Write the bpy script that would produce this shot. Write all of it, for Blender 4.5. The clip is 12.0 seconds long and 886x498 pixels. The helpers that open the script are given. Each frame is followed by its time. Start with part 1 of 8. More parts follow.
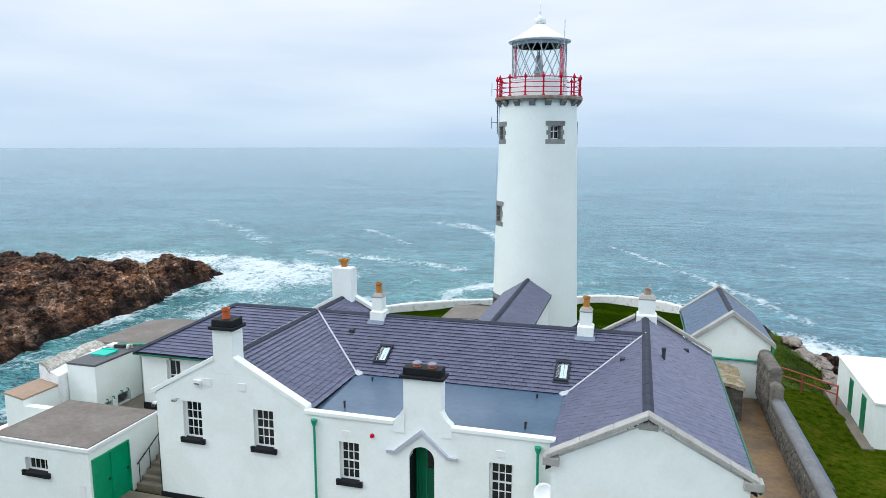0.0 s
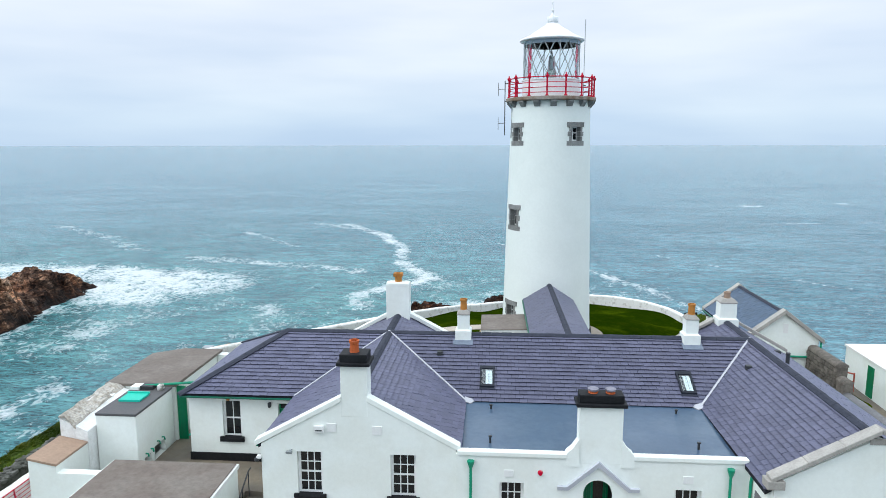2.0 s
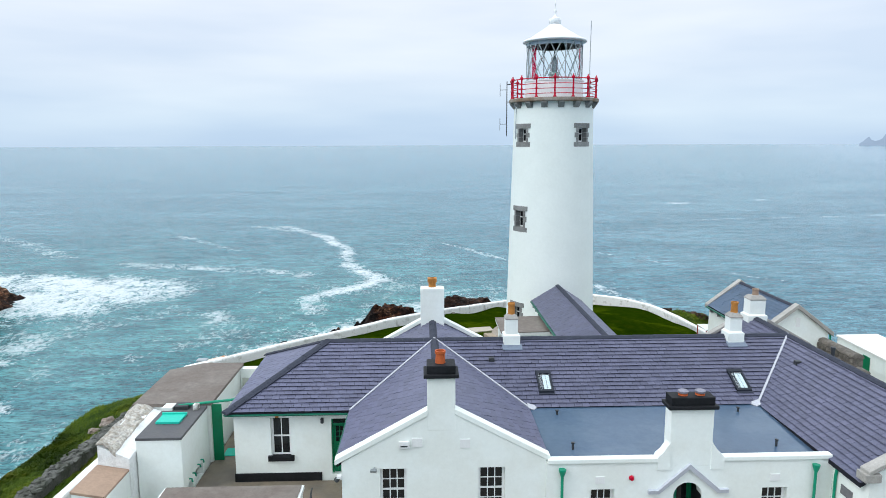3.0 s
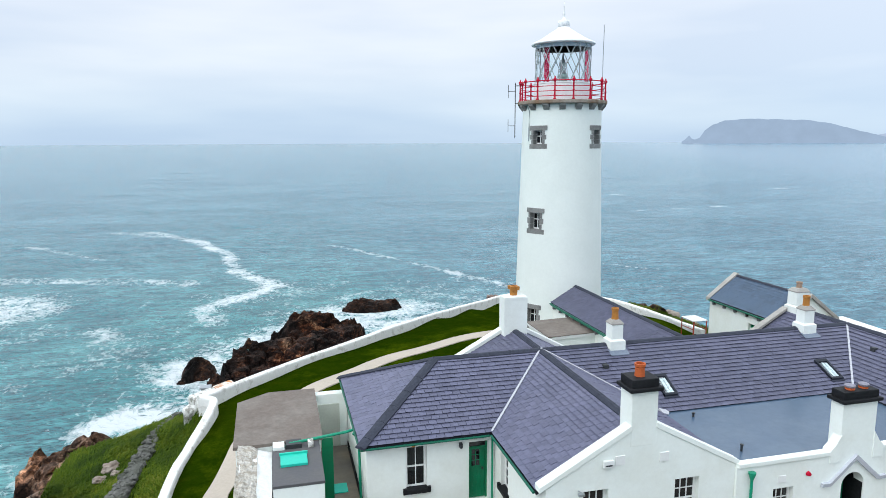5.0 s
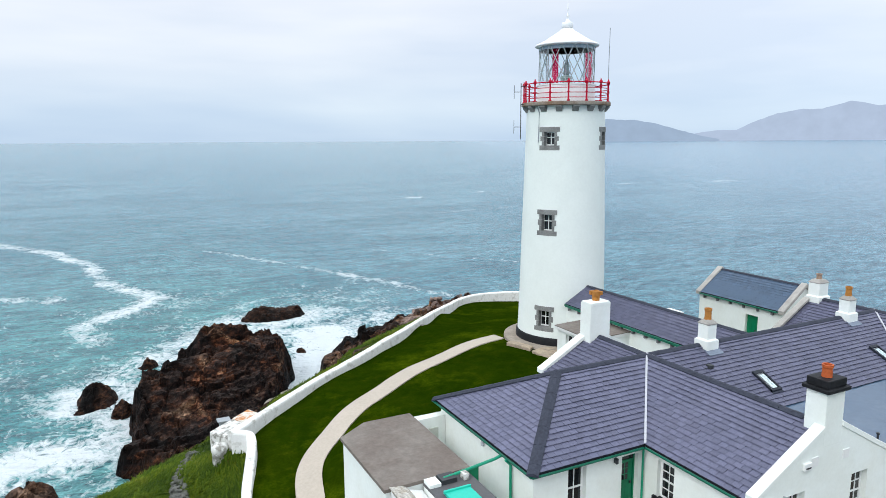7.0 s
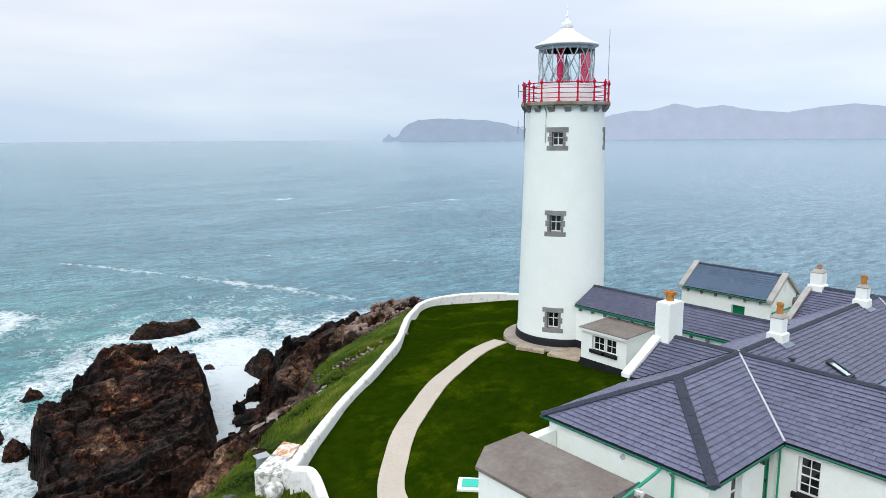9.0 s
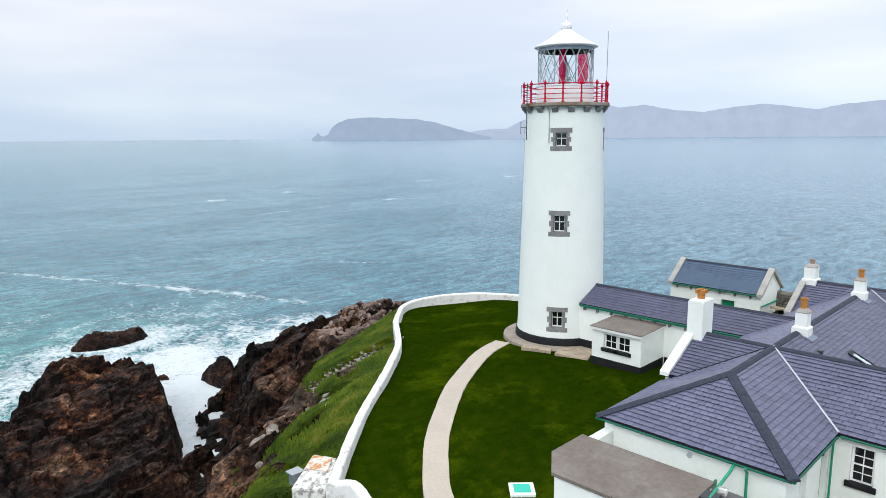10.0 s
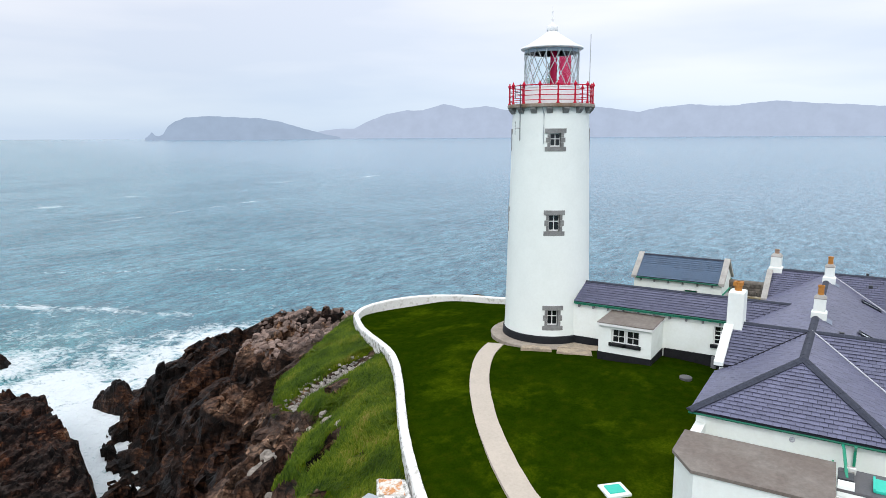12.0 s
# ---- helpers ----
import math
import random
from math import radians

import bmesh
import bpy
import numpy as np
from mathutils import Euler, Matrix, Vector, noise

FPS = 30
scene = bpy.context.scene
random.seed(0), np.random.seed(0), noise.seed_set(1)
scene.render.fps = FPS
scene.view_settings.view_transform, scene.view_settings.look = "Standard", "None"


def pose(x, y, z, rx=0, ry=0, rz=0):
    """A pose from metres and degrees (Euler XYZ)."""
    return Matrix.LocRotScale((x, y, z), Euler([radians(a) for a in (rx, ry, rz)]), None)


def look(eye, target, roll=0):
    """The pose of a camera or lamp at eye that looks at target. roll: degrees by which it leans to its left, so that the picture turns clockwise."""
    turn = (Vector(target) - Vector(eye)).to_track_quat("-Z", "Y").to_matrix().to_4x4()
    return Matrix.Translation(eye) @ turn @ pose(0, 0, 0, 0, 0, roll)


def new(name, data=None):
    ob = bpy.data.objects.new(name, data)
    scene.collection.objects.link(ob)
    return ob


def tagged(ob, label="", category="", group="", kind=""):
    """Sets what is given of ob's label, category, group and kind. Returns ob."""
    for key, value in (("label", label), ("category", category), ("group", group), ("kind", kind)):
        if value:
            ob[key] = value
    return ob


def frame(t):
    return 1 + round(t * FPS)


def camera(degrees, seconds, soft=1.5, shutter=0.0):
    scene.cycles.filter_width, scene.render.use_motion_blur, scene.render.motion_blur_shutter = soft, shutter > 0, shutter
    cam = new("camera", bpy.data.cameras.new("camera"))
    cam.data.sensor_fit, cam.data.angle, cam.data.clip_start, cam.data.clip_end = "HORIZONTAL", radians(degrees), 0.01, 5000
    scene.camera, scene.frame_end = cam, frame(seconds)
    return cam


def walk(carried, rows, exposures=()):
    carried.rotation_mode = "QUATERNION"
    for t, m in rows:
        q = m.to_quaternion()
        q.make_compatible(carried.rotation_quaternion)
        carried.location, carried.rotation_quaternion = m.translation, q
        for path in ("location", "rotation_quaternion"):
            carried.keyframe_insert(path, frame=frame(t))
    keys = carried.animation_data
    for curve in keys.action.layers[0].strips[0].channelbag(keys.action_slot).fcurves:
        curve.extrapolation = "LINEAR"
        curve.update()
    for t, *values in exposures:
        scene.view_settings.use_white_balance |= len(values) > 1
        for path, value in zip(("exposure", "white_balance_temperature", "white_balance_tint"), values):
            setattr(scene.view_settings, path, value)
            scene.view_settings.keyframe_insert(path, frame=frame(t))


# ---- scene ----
import itertools
cam = camera(67.11, 12.0, soft=0.6)
# seconds, x, y, z, yaw, pitch, roll
PATH = [
    (0.0, 6.617, -45.981, 13.193, 16.169, -8.791, -0.080),
    (0.5, 4.033, -45.841, 13.292, 13.135, -8.892, -0.092),
    (1.0, 1.446, -45.730, 13.353, 9.918, -8.909, -0.111),
    (1.5, -1.141, -45.525, 13.369, 7.162, -8.904, -0.076),
    (2.0, -3.752, -45.315, 13.425, 4.237, -8.949, -0.056),
    (2.5, -6.248, -45.082, 13.458, 1.174, -8.939, -0.128),
    (3.0, -8.734, -44.726, 13.516, -1.802, -8.960, -0.241),
    (3.5, -11.236, -44.256, 13.603, -4.698, -9.030, -0.287),
    (4.0, -13.823, -43.627, 13.651, -7.876, -9.048, -0.255),
    (4.5, -16.311, -42.869, 13.719, -10.990, -9.092, -0.273),
    (5.0, -18.744, -41.960, 13.787, -14.117, -9.141, -0.286),
    (5.5, -21.082, -40.840, 13.880, -17.316, -9.215, -0.263),
    (6.0, -23.441, -39.748, 13.915, -20.392, -9.237, -0.297),
    (6.5, -25.551, -38.354, 13.962, -23.224, -9.278, -0.343),
    (7.0, -27.665, -36.882, 14.028, -26.616, -9.328, -0.320),
    (7.5, -29.608, -35.315, 14.077, -29.568, -9.375, -0.345),
    (8.0, -31.469, -33.662, 14.118, -32.614, -9.412, -0.362),
    (8.5, -33.226, -31.944, 14.154, -35.666, -9.446, -0.380),
    (9.0, -34.806, -30.108, 14.138, -38.903, -9.444, -0.360),
    (9.5, -36.488, -28.396, 14.256, -41.806, -9.530, -0.459),
    (10.0, -37.961, -26.547, 14.280, -44.829, -9.573, -0.436),
    (10.5, -39.353, -24.700, 14.265, -48.182, -9.561, -0.379),
    (11.0, -40.651, -22.675, 14.294, -51.430, -9.589, -0.410),
    (11.5, -41.881, -20.561, 14.312, -54.769, -9.608, -0.372),
    (12.0, -42.996, -18.420, 14.379, -57.754, -9.669, -0.358),
]
walk(cam, [(t, pose(x, y, z, 0, 0, yaw) @ pose(0, 0, 0, 90 + pitch) @ pose(0, 0, 0, 0, 0, roll)) for t, x, y, z, yaw, pitch, roll in PATH],
     [(0.0, 0.0, 6260, 8), (3.0, 0.0, 6330, 8), (6.5, 0.0, 6440, 9), (9.5, 0.0, 6580, 11), (12.0, 0.0, 6620, 12)])

# ==== world, sun ====
SUN_EL, SUN_AZ = 42.0, 248.0
world = bpy.data.worlds.new("overcast_sky")
scene.world = world
world.use_nodes = True
wn, wl = world.node_tree.nodes, world.node_tree.links
wn.clear()


def node(tree, kind, **values):
    n = tree.nodes.new(kind)
    for key, value in values.items():
        if key in n.inputs:
            n.inputs[key].default_value = value
    return n


w_out = wn.new("ShaderNodeOutputWorld")
w_bg = wn.new("ShaderNodeBackground")
w_sky = wn.new("ShaderNodeTexSky")
w_sky.sky_type, w_sky.sun_disc = "NISHITA", False
w_sky.sun_elevation, w_sky.sun_rotation = radians(SUN_EL), radians(SUN_AZ)
w_geo = wn.new("ShaderNodeTexCoord")
w_sep = wn.new("ShaderNodeSeparateXYZ")
wl.new(w_geo.outputs["Generated"], w_sep.inputs[0])
w_ramp = wn.new("ShaderNodeValToRGB")
cr = w_ramp.color_ramp
cr.elements[0].position, cr.elements[0].color = 0.0, (0.64, 0.785, 0.945, 1)
cr.elements[1].position, cr.elements[1].color = 1.0, (1.86, 1.98, 2.08, 1)
for at, col in ((0.03, (0.70, 0.835, 0.98)), (0.10, (0.82, 0.905, 1.015)), (0.2, (0.91, 0.96, 1.05)), (0.45, (1.28, 1.36, 1.44))):
    e = cr.elements.new(at)
    e.color = (*col, 1)
wl.new(w_sep.outputs["Z"], w_ramp.inputs[0])
w_map = wn.new("ShaderNodeMapping")
w_map.inputs["Scale"].default_value = (1.0, 1.0, 6.0)
wl.new(w_geo.outputs["Generated"], w_map.inputs[0])
w_noise = wn.new("ShaderNodeTexNoise")
w_noise.inputs["Scale"].default_value, w_noise.inputs["Detail"].default_value, w_noise.inputs["Roughness"].default_value = 2.2, 4.0, 0.45
wl.new(w_map.outputs[0], w_noise.inputs["Vector"])
w_cl = wn.new("ShaderNodeValToRGB")
w_cl.color_ramp.elements[0].position, w_cl.color_ramp.elements[0].color = 0.36, (0.86, 0.90, 0.96, 1)
w_cl.color_ramp.elements[1].position, w_cl.color_ramp.elements[1].color = 0.66, (1.08, 1.06, 1.04, 1)
wl.new(w_noise.outputs["Fac"], w_cl.inputs[0])
w_mul = wn.new("ShaderNodeMixRGB")
w_mul.blend_type = "MULTIPLY"
w_mul.inputs[0].default_value = 1.0
wl.new(w_ramp.outputs[0], w_mul.inputs[1])
wl.new(w_cl.outputs[0], w_mul.inputs[2])
w_scale = wn.new("ShaderNodeMixRGB")
w_scale.blend_type = "MULTIPLY"
w_scale.inputs[0].default_value = 1.0
w_scale.inputs[2].default_value = (0.08, 0.08, 0.08, 1)
wl.new(w_sky.outputs[0], w_scale.inputs[1])
w_mix = wn.new("ShaderNodeMixRGB")
w_mix.inputs[0].default_value = 0.92
wl.new(w_scale.outputs[0], w_mix.inputs[1])
# the cloud is thinner towards the east
w_east = wn.new("ShaderNodeMapRange")
w_east.inputs["From Min"].default_value, w_east.inputs["From Max"].default_value = 0.6, 1.0
w_east.inputs["To Min"].default_value, w_east.inputs["To Max"].default_value = 1.0, 1.09
wl.new(w_sep.outputs["X"], w_east.inputs["Value"])
w_thin = wn.new("ShaderNodeVectorMath")
w_thin.operation = "SCALE"
wl.new(w_mul.outputs[0], w_thin.inputs[0])
wl.new(w_east.outputs[0], w_thin.inputs["Scale"])
wl.new(w_thin.outputs[0], w_mix.inputs[2])
wl.new(w_mix.outputs[0], w_bg.inputs["Color"])
w_bg.inputs["Strength"].default_value = 1.0
wl.new(w_bg.outputs[0], w_out.inputs[0])

sun_data = bpy.data.lights.new("sun", "SUN")
sun_data.energy, sun_data.angle, sun_data.color = 1.25, radians(25), (1.0, 0.98, 0.955)
sun = new("sun", sun_data)
_a = radians(90 - SUN_AZ)
sun.matrix_world = look((math.cos(_a) * math.cos(radians(SUN_EL)) * 100, math.sin(_a) * math.cos(radians(SUN_EL)) * 100, math.sin(radians(SUN_EL)) * 100), (0, 0, 0))


# ==== materials ====
def material(name, colour, rough=0.6, metal=0.0, vary=0.15, scale=1.5, fine=14.0, bump=0.15, dist=0.02, second=None, amount=0.5, island=0.0, objrand=0.0, spec=0.4, lo=0.42, hi=0.62):
    """A surface with broad stains (second colour), fine grain, relief and, where asked, a shade of its own for each piece."""
    m = bpy.data.materials.new(name)
    m.use_nodes = True
    t = m.node_tree
    b = t.nodes["Principled BSDF"]
    b.inputs["Roughness"].default_value, b.inputs["Metallic"].default_value = rough, metal
    b.inputs["Specular IOR Level"].default_value = spec
    co = t.nodes.new("ShaderNodeTexCoord")
    geo = t.nodes.new("ShaderNodeNewGeometry")
    n1 = node(t, "ShaderNodeTexNoise", Scale=scale, Detail=5.0, Roughness=0.6)
    n2 = node(t, "ShaderNodeTexNoise", Scale=fine, Detail=4.0, Roughness=0.65)
    for n in (n1, n2):
        t.links.new(geo.outputs["Position"], n.inputs["Vector"])
    r = t.nodes.new("ShaderNodeValToRGB")
    r.color_ramp.elements[0].position, r.color_ramp.elements[0].color = lo, (*colour, 1)
    r.color_ramp.elements[1].position, r.color_ramp.elements[1].color = hi, (*(second or [c * (1 - vary) for c in colour]), 1)
    t.links.new(n1.outputs["Fac"], r.inputs[0])
    base = t.nodes.new("ShaderNodeMixRGB")
    base.inputs[0].default_value = amount
    base.inputs[1].default_value = (*colour, 1)
    t.links.new(r.outputs[0], base.inputs[2])
    g = t.nodes.new("ShaderNodeMapRange")
    g.inputs["To Min"].default_value, g.inputs["To Max"].default_value = 1 - vary, 1 + vary
    g.inputs["From Min"].default_value, g.inputs["From Max"].default_value = 0.3, 0.7
    t.links.new(n2.outputs["Fac"], g.inputs["Value"])
    last = g.outputs[0]
    for factor, out in ((island, geo.outputs["Random Per Island"]), (objrand, t.nodes.new("ShaderNodeObjectInfo").outputs["Random"])):
        if factor:
            k = t.nodes.new("ShaderNodeMapRange")
            k.inputs["To Min"].default_value, k.inputs["To Max"].default_value = 1 - factor, 1 + factor
            t.links.new(out, k.inputs["Value"])
            mm = t.nodes.new("ShaderNodeMath")
            mm.operation = "MULTIPLY"
            t.links.new(last, mm.inputs[0])
            t.links.new(k.outputs[0], mm.inputs[1])
            last = mm.outputs[0]
    mul = t.nodes.new("ShaderNodeMixRGB")
    mul.blend_type = "MULTIPLY"
    mul.inputs[0].default_value = 1.0
    t.links.new(base.outputs[0], mul.inputs[1])
    t.links.new(last, mul.inputs[2])
    t.links.new(mul.outputs[0], b.inputs["Base Color"])
    if bump:
        bp = node(t, "ShaderNodeBump", Strength=bump, Distance=dist)
        t.links.new(n2.outputs["Fac"], bp.inputs["Height"])
        t.links.new(bp.outputs[0], b.inputs["Normal"])
    return m


WHITE = material("white_limewash", (0.810, 0.855, 0.825), 0.75, vary=0.025, scale=0.7, fine=7, bump=0.16, dist=0.02, second=(0.73, 0.755, 0.70), amount=0.5)
OLDWHITE = material("weathered_limewash", (0.70, 0.70, 0.67), 0.8, vary=0.10, scale=3.4, fine=11, bump=0.7, dist=0.06, second=(0.22, 0.21, 0.18), amount=0.9, lo=0.47, hi=0.60)
CREAM = material("tower_paint", (0.780, 0.830, 0.800), 0.65, vary=0.02, scale=0.5, fine=6, bump=0.10, dist=0.015, second=(0.735, 0.785, 0.755), amount=0.6)
BLACK = material("black_tar_paint", (0.013, 0.014, 0.016), 0.55, vary=0.25, fine=10, bump=0.2, second=(0.022, 0.022, 0.025), spec=0.15)
SLATE = material("purple_slate", (0.113, 0.116, 0.178), 0.45, vary=0.12, scale=0.5, fine=18, bump=0.25, dist=0.01, second=(0.094, 0.100, 0.158), island=0.13, objrand=0.13, spec=0.3)
BLUESLATE = material("blue_slate", (0.062, 0.104, 0.170), 0.45, vary=0.14, scale=0.6, fine=18, bump=0.25, dist=0.01, second=(0.060, 0.094, 0.150), island=0.16, spec=0.5)
RIDGE = material("dark_ridge_tile", (0.042, 0.047, 0.066), 0.65, vary=0.25, fine=9, bump=0.2, spec=0.12)
LEAD = material("grey_lead", (0.46, 0.47, 0.51), 0.45, vary=0.1, fine=12, bump=0.2, metal=0.2)
OLDLEAD = material("weathered_blue_lead", (0.165, 0.20, 0.26), 0.5, vary=0.15, fine=12, bump=0.15)
FLATROOF = material("blue_grey_roof_membrane", (0.060, 0.102, 0.165), 0.24, vary=0.06, scale=0.5, fine=4, bump=0.04, second=(0.09, 0.135, 0.195), amount=0.6, spec=0.55)
FELT = material("grey_brown_roof_felt", (0.150, 0.122, 0.104), 0.7, vary=0.18, scale=0.6, fine=5, bump=0.35, dist=0.02, second=(0.195, 0.172, 0.15), amount=0.8)
ASPHALT = material("dark_asphalt_roof", (0.085, 0.085, 0.092), 0.6, vary=0.1, scale=1.0, fine=9, bump=0.3, second=(0.11, 0.105, 0.10))
STONE = material("grey_dressed_stone", (0.36, 0.345, 0.32), 0.8, vary=0.16, scale=2.0, fine=16, bump=0.5, dist=0.02, second=(0.24, 0.23, 0.21), island=0.10, objrand=0.08)
RUBBLE = material("rubble_stone", (0.150, 0.134, 0.115), 0.9, vary=0.25, scale=2.5, fine=9, bump=0.7, dist=0.05, second=(0.080, 0.072, 0.064), amount=0.8, island=0.25, objrand=0.25)
CAPSTONE = material("grey_cement_coping", (0.17, 0.17, 0.18), 0.85, vary=0.15, scale=1.5, fine=8, bump=0.4, second=(0.12, 0.12, 0.125))
CONCRETE = material("pale_concrete", (0.46, 0.40, 0.335), 0.85, vary=0.07, scale=0.7, fine=7, bump=0.25, second=(0.41, 0.36, 0.30))
YARD = material("wet_paving", (0.20, 0.165, 0.12), 0.6, vary=0.2, scale=0.5, fine=4, bump=0.35, second=(0.115, 0.10, 0.085), amount=0.9)
BROWNCAP = material("sandy_coping", (0.36, 0.25, 0.18), 0.85, vary=0.12, scale=1.6, fine=10, bump=0.35, second=(0.27, 0.19, 0.14))
GREEN = material("green_gloss_paint", (0.000, 0.180, 0.078), 0.35, vary=0.06, scale=1.0, fine=9, bump=0.08, second=(0.0, 0.125, 0.052))
TEAL = material("teal_green_paint", (0.005, 0.270, 0.155), 0.4, vary=0.06, fine=9, bump=0.08, second=(0.01, 0.21, 0.12))
HATCH = material("bright_teal_hatch", (0.02, 0.50, 0.38), 0.5, vary=0.05, fine=9, bump=0.05)
PASSAGE = material("ochre_wet_paving", (0.26, 0.155, 0.07), 0.5, vary=0.2, scale=0.8, fine=4, bump=0.4, second=(0.13, 0.085, 0.05), amount=0.9)
GARAGE = material("bright_green_door_paint", (0.0, 0.29, 0.125), 0.4, vary=0.05, fine=9, bump=0.06, second=(0.0, 0.20, 0.08))
MOSS = material("mossy_dark_stone", (0.115, 0.115, 0.105), 0.95, vary=0.3, scale=1.6, fine=8, bump=0.8, dist=0.05, second=(0.055, 0.060, 0.045), amount=0.8, objrand=0.2)
RED = material("red_gloss_paint", (0.50, 0.001, 0.030), 0.45, vary=0.08, fine=12, bump=0.08, spec=0.2)
TOWERSTONE = material("dark_weathered_stone", (0.235, 0.240, 0.235), 0.85, vary=0.18, scale=2.0, fine=14, bump=0.5, dist=0.02, second=(0.155, 0.155, 0.15), amount=0.8, objrand=0.12)
RUST = material("red_iron_rail", (0.36, 0.065, 0.04), 0.6, vary=0.15, fine=12, bump=0.15)
POT = material("terracotta_pot", (0.46, 0.19, 0.035), 0.75, vary=0.2, scale=5, fine=20, bump=0.3, second=(0.30, 0.13, 0.03))
POTRED = material("orange_clay_pot", (0.47, 0.10, 0.025), 0.7, vary=0.1, fine=20, bump=0.2)
STEEL = material("galvanised_steel", (0.42, 0.45, 0.47), 0.4, 0.8, vary=0.1, fine=18, bump=0.05)
IRON = material("dark_iron", (0.05, 0.055, 0.06), 0.5, 0.3, vary=0.2, fine=18, bump=0.1)
FRAME = material("white_window_paint", (0.78, 0.79, 0.78), 0.4, vary=0.03, fine=15, bump=0.05)
WHITEMETAL = material("white_metal_paint", (0.82, 0.83, 0.84), 0.4, vary=0.03, fine=8, bump=0.05)
ROCKWHITE = material("foam_stained_stone", (0.30, 0.265, 0.23), 0.9, vary=0.3, scale=2.5, fine=7, bump=0.8, dist=0.06, second=(0.16, 0.14, 0.12), amount=0.9)
BLIND = material("grey_fabric_blind", (0.72, 0.75, 0.76), 0.8, vary=0.03, fine=15, bump=0.05)
# eaves shade put into the colour: a darker copy of the teal paint
GUTTER = material("shaded_teal_gutter_paint", (0.0, 0.115, 0.068), 0.4, vary=0.06, fine=9, bump=0.06, second=(0.0, 0.09, 0.05))
UNDERLAY = material("black_roofing_underlay", (0.020, 0.021, 0.028), 0.8, vary=0.2, fine=9, bump=0.1, spec=0.1)
LIGHTFRAME = material("dark_blue_roof_light_paint", (0.020, 0.024, 0.034), 0.5, vary=0.1, fine=12, bump=0.05, spec=0.2)
PLASTER = material("interior_plaster", (0.16, 0.155, 0.15), 0.9, vary=0.05, bump=0.0)

THINGLASS = bpy.data.materials.new("thin_lantern_glass")
THINGLASS.use_nodes = True
_t = THINGLASS.node_tree
_t.nodes.remove(_t.nodes["Principled BSDF"])
_clear, _gloss, _fres, _mix = (_t.nodes.new(k) for k in ("ShaderNodeBsdfTransparent", "ShaderNodeBsdfGlossy", "ShaderNodeLayerWeight", "ShaderNodeMixShader"))
_clear.inputs["Color"].default_value = (0.91, 0.96, 0.97, 1)
_gloss.inputs["Roughness"].default_value = 0.03
_fres.inputs["Blend"].default_value = 0.12
_t.links.new(_fres.outputs["Facing"], _mix.inputs[0])
_t.links.new(_clear.outputs[0], _mix.inputs[1])
_t.links.new(_gloss.outputs[0], _mix.inputs[2])
_t.links.new(_mix.outputs[0], _t.nodes["Material Output"].inputs["Surface"])

DARKGLASS = bpy.data.materials.new("dark_window_glass")
DARKGLASS.use_nodes = True
_b = DARKGLASS.node_tree.nodes["Principled BSDF"]
_b.inputs["Base Color"].default_value, _b.inputs["Roughness"].default_value = (0.012, 0.014, 0.016, 1), 0.05

REDGLASS = bpy.data.materials.new("red_sector_glass")
REDGLASS.use_nodes = True
_t = REDGLASS.node_tree
_t.nodes.remove(_t.nodes["Principled BSDF"])
_clear, _lit, _mix = (_t.nodes.new(k) for k in ("ShaderNodeBsdfTransparent", "ShaderNodeBsdfTranslucent", "ShaderNodeMixShader"))
_clear.inputs["Color"].default_value = (0.92, 0.10, 0.20, 1)
_lit.inputs["Color"].default_value = (0.85, 0.02, 0.10, 1)
_mix.inputs[0].default_value = 0.45
_t.links.new(_clear.outputs[0], _mix.inputs[1])
_t.links.new(_lit.outputs[0], _mix.inputs[2])
_t.links.new(_mix.outputs[0], _t.nodes["Material Output"].inputs["Surface"])


# ==== building tools ====
def thing(name, label, category, at=(0, 0, 0), group="", kind=""):
    ob = new(name)
    ob.empty_display_size = 0.3
    ob.location = at
    return tagged(ob, label, category, group, kind)


def part(name, bm, mat, parent=None, label="", smooth=False):
    me = bpy.data.meshes.new(name)
    bmesh.ops.recalc_face_normals(bm, faces=bm.faces[:])
    bm.to_mesh(me)
    bm.free()
    me.materials.append(mat)
    if smooth:
        me.polygons.foreach_set("use_smooth", [True] * len(me.polygons))
    return link(name, me, parent, label)


def link(name, me, parent=None, label="", m=None):
    ob = new(name, me)
    if parent is not None:
        ob.parent = parent
        # parts are built in world coordinates
        ob.matrix_parent_inverse = Matrix.Translation(-root_at(parent))
    if m is not None:
        ob.matrix_basis = m
    if label:
        ob["label"] = label
    return ob


def root_at(ob):
    """World place of a thing or part (none of them is turned)."""
    p = Vector((0, 0, 0))
    while ob is not None:
        p = p + ob.location + (ob.matrix_parent_inverse.translation if ob.parent else Vector((0, 0, 0)))
        ob = ob.parent
    return p


def pydata(name, verts, faces, mat, parent=None, label="", smooth=False):
    me = bpy.data.meshes.new(name)
    me.from_pydata(verts, [], faces)
    me.materials.append(mat)
    if smooth:
        me.polygons.foreach_set("use_smooth", [True] * len(me.polygons))
    return link(name, me, parent, label)


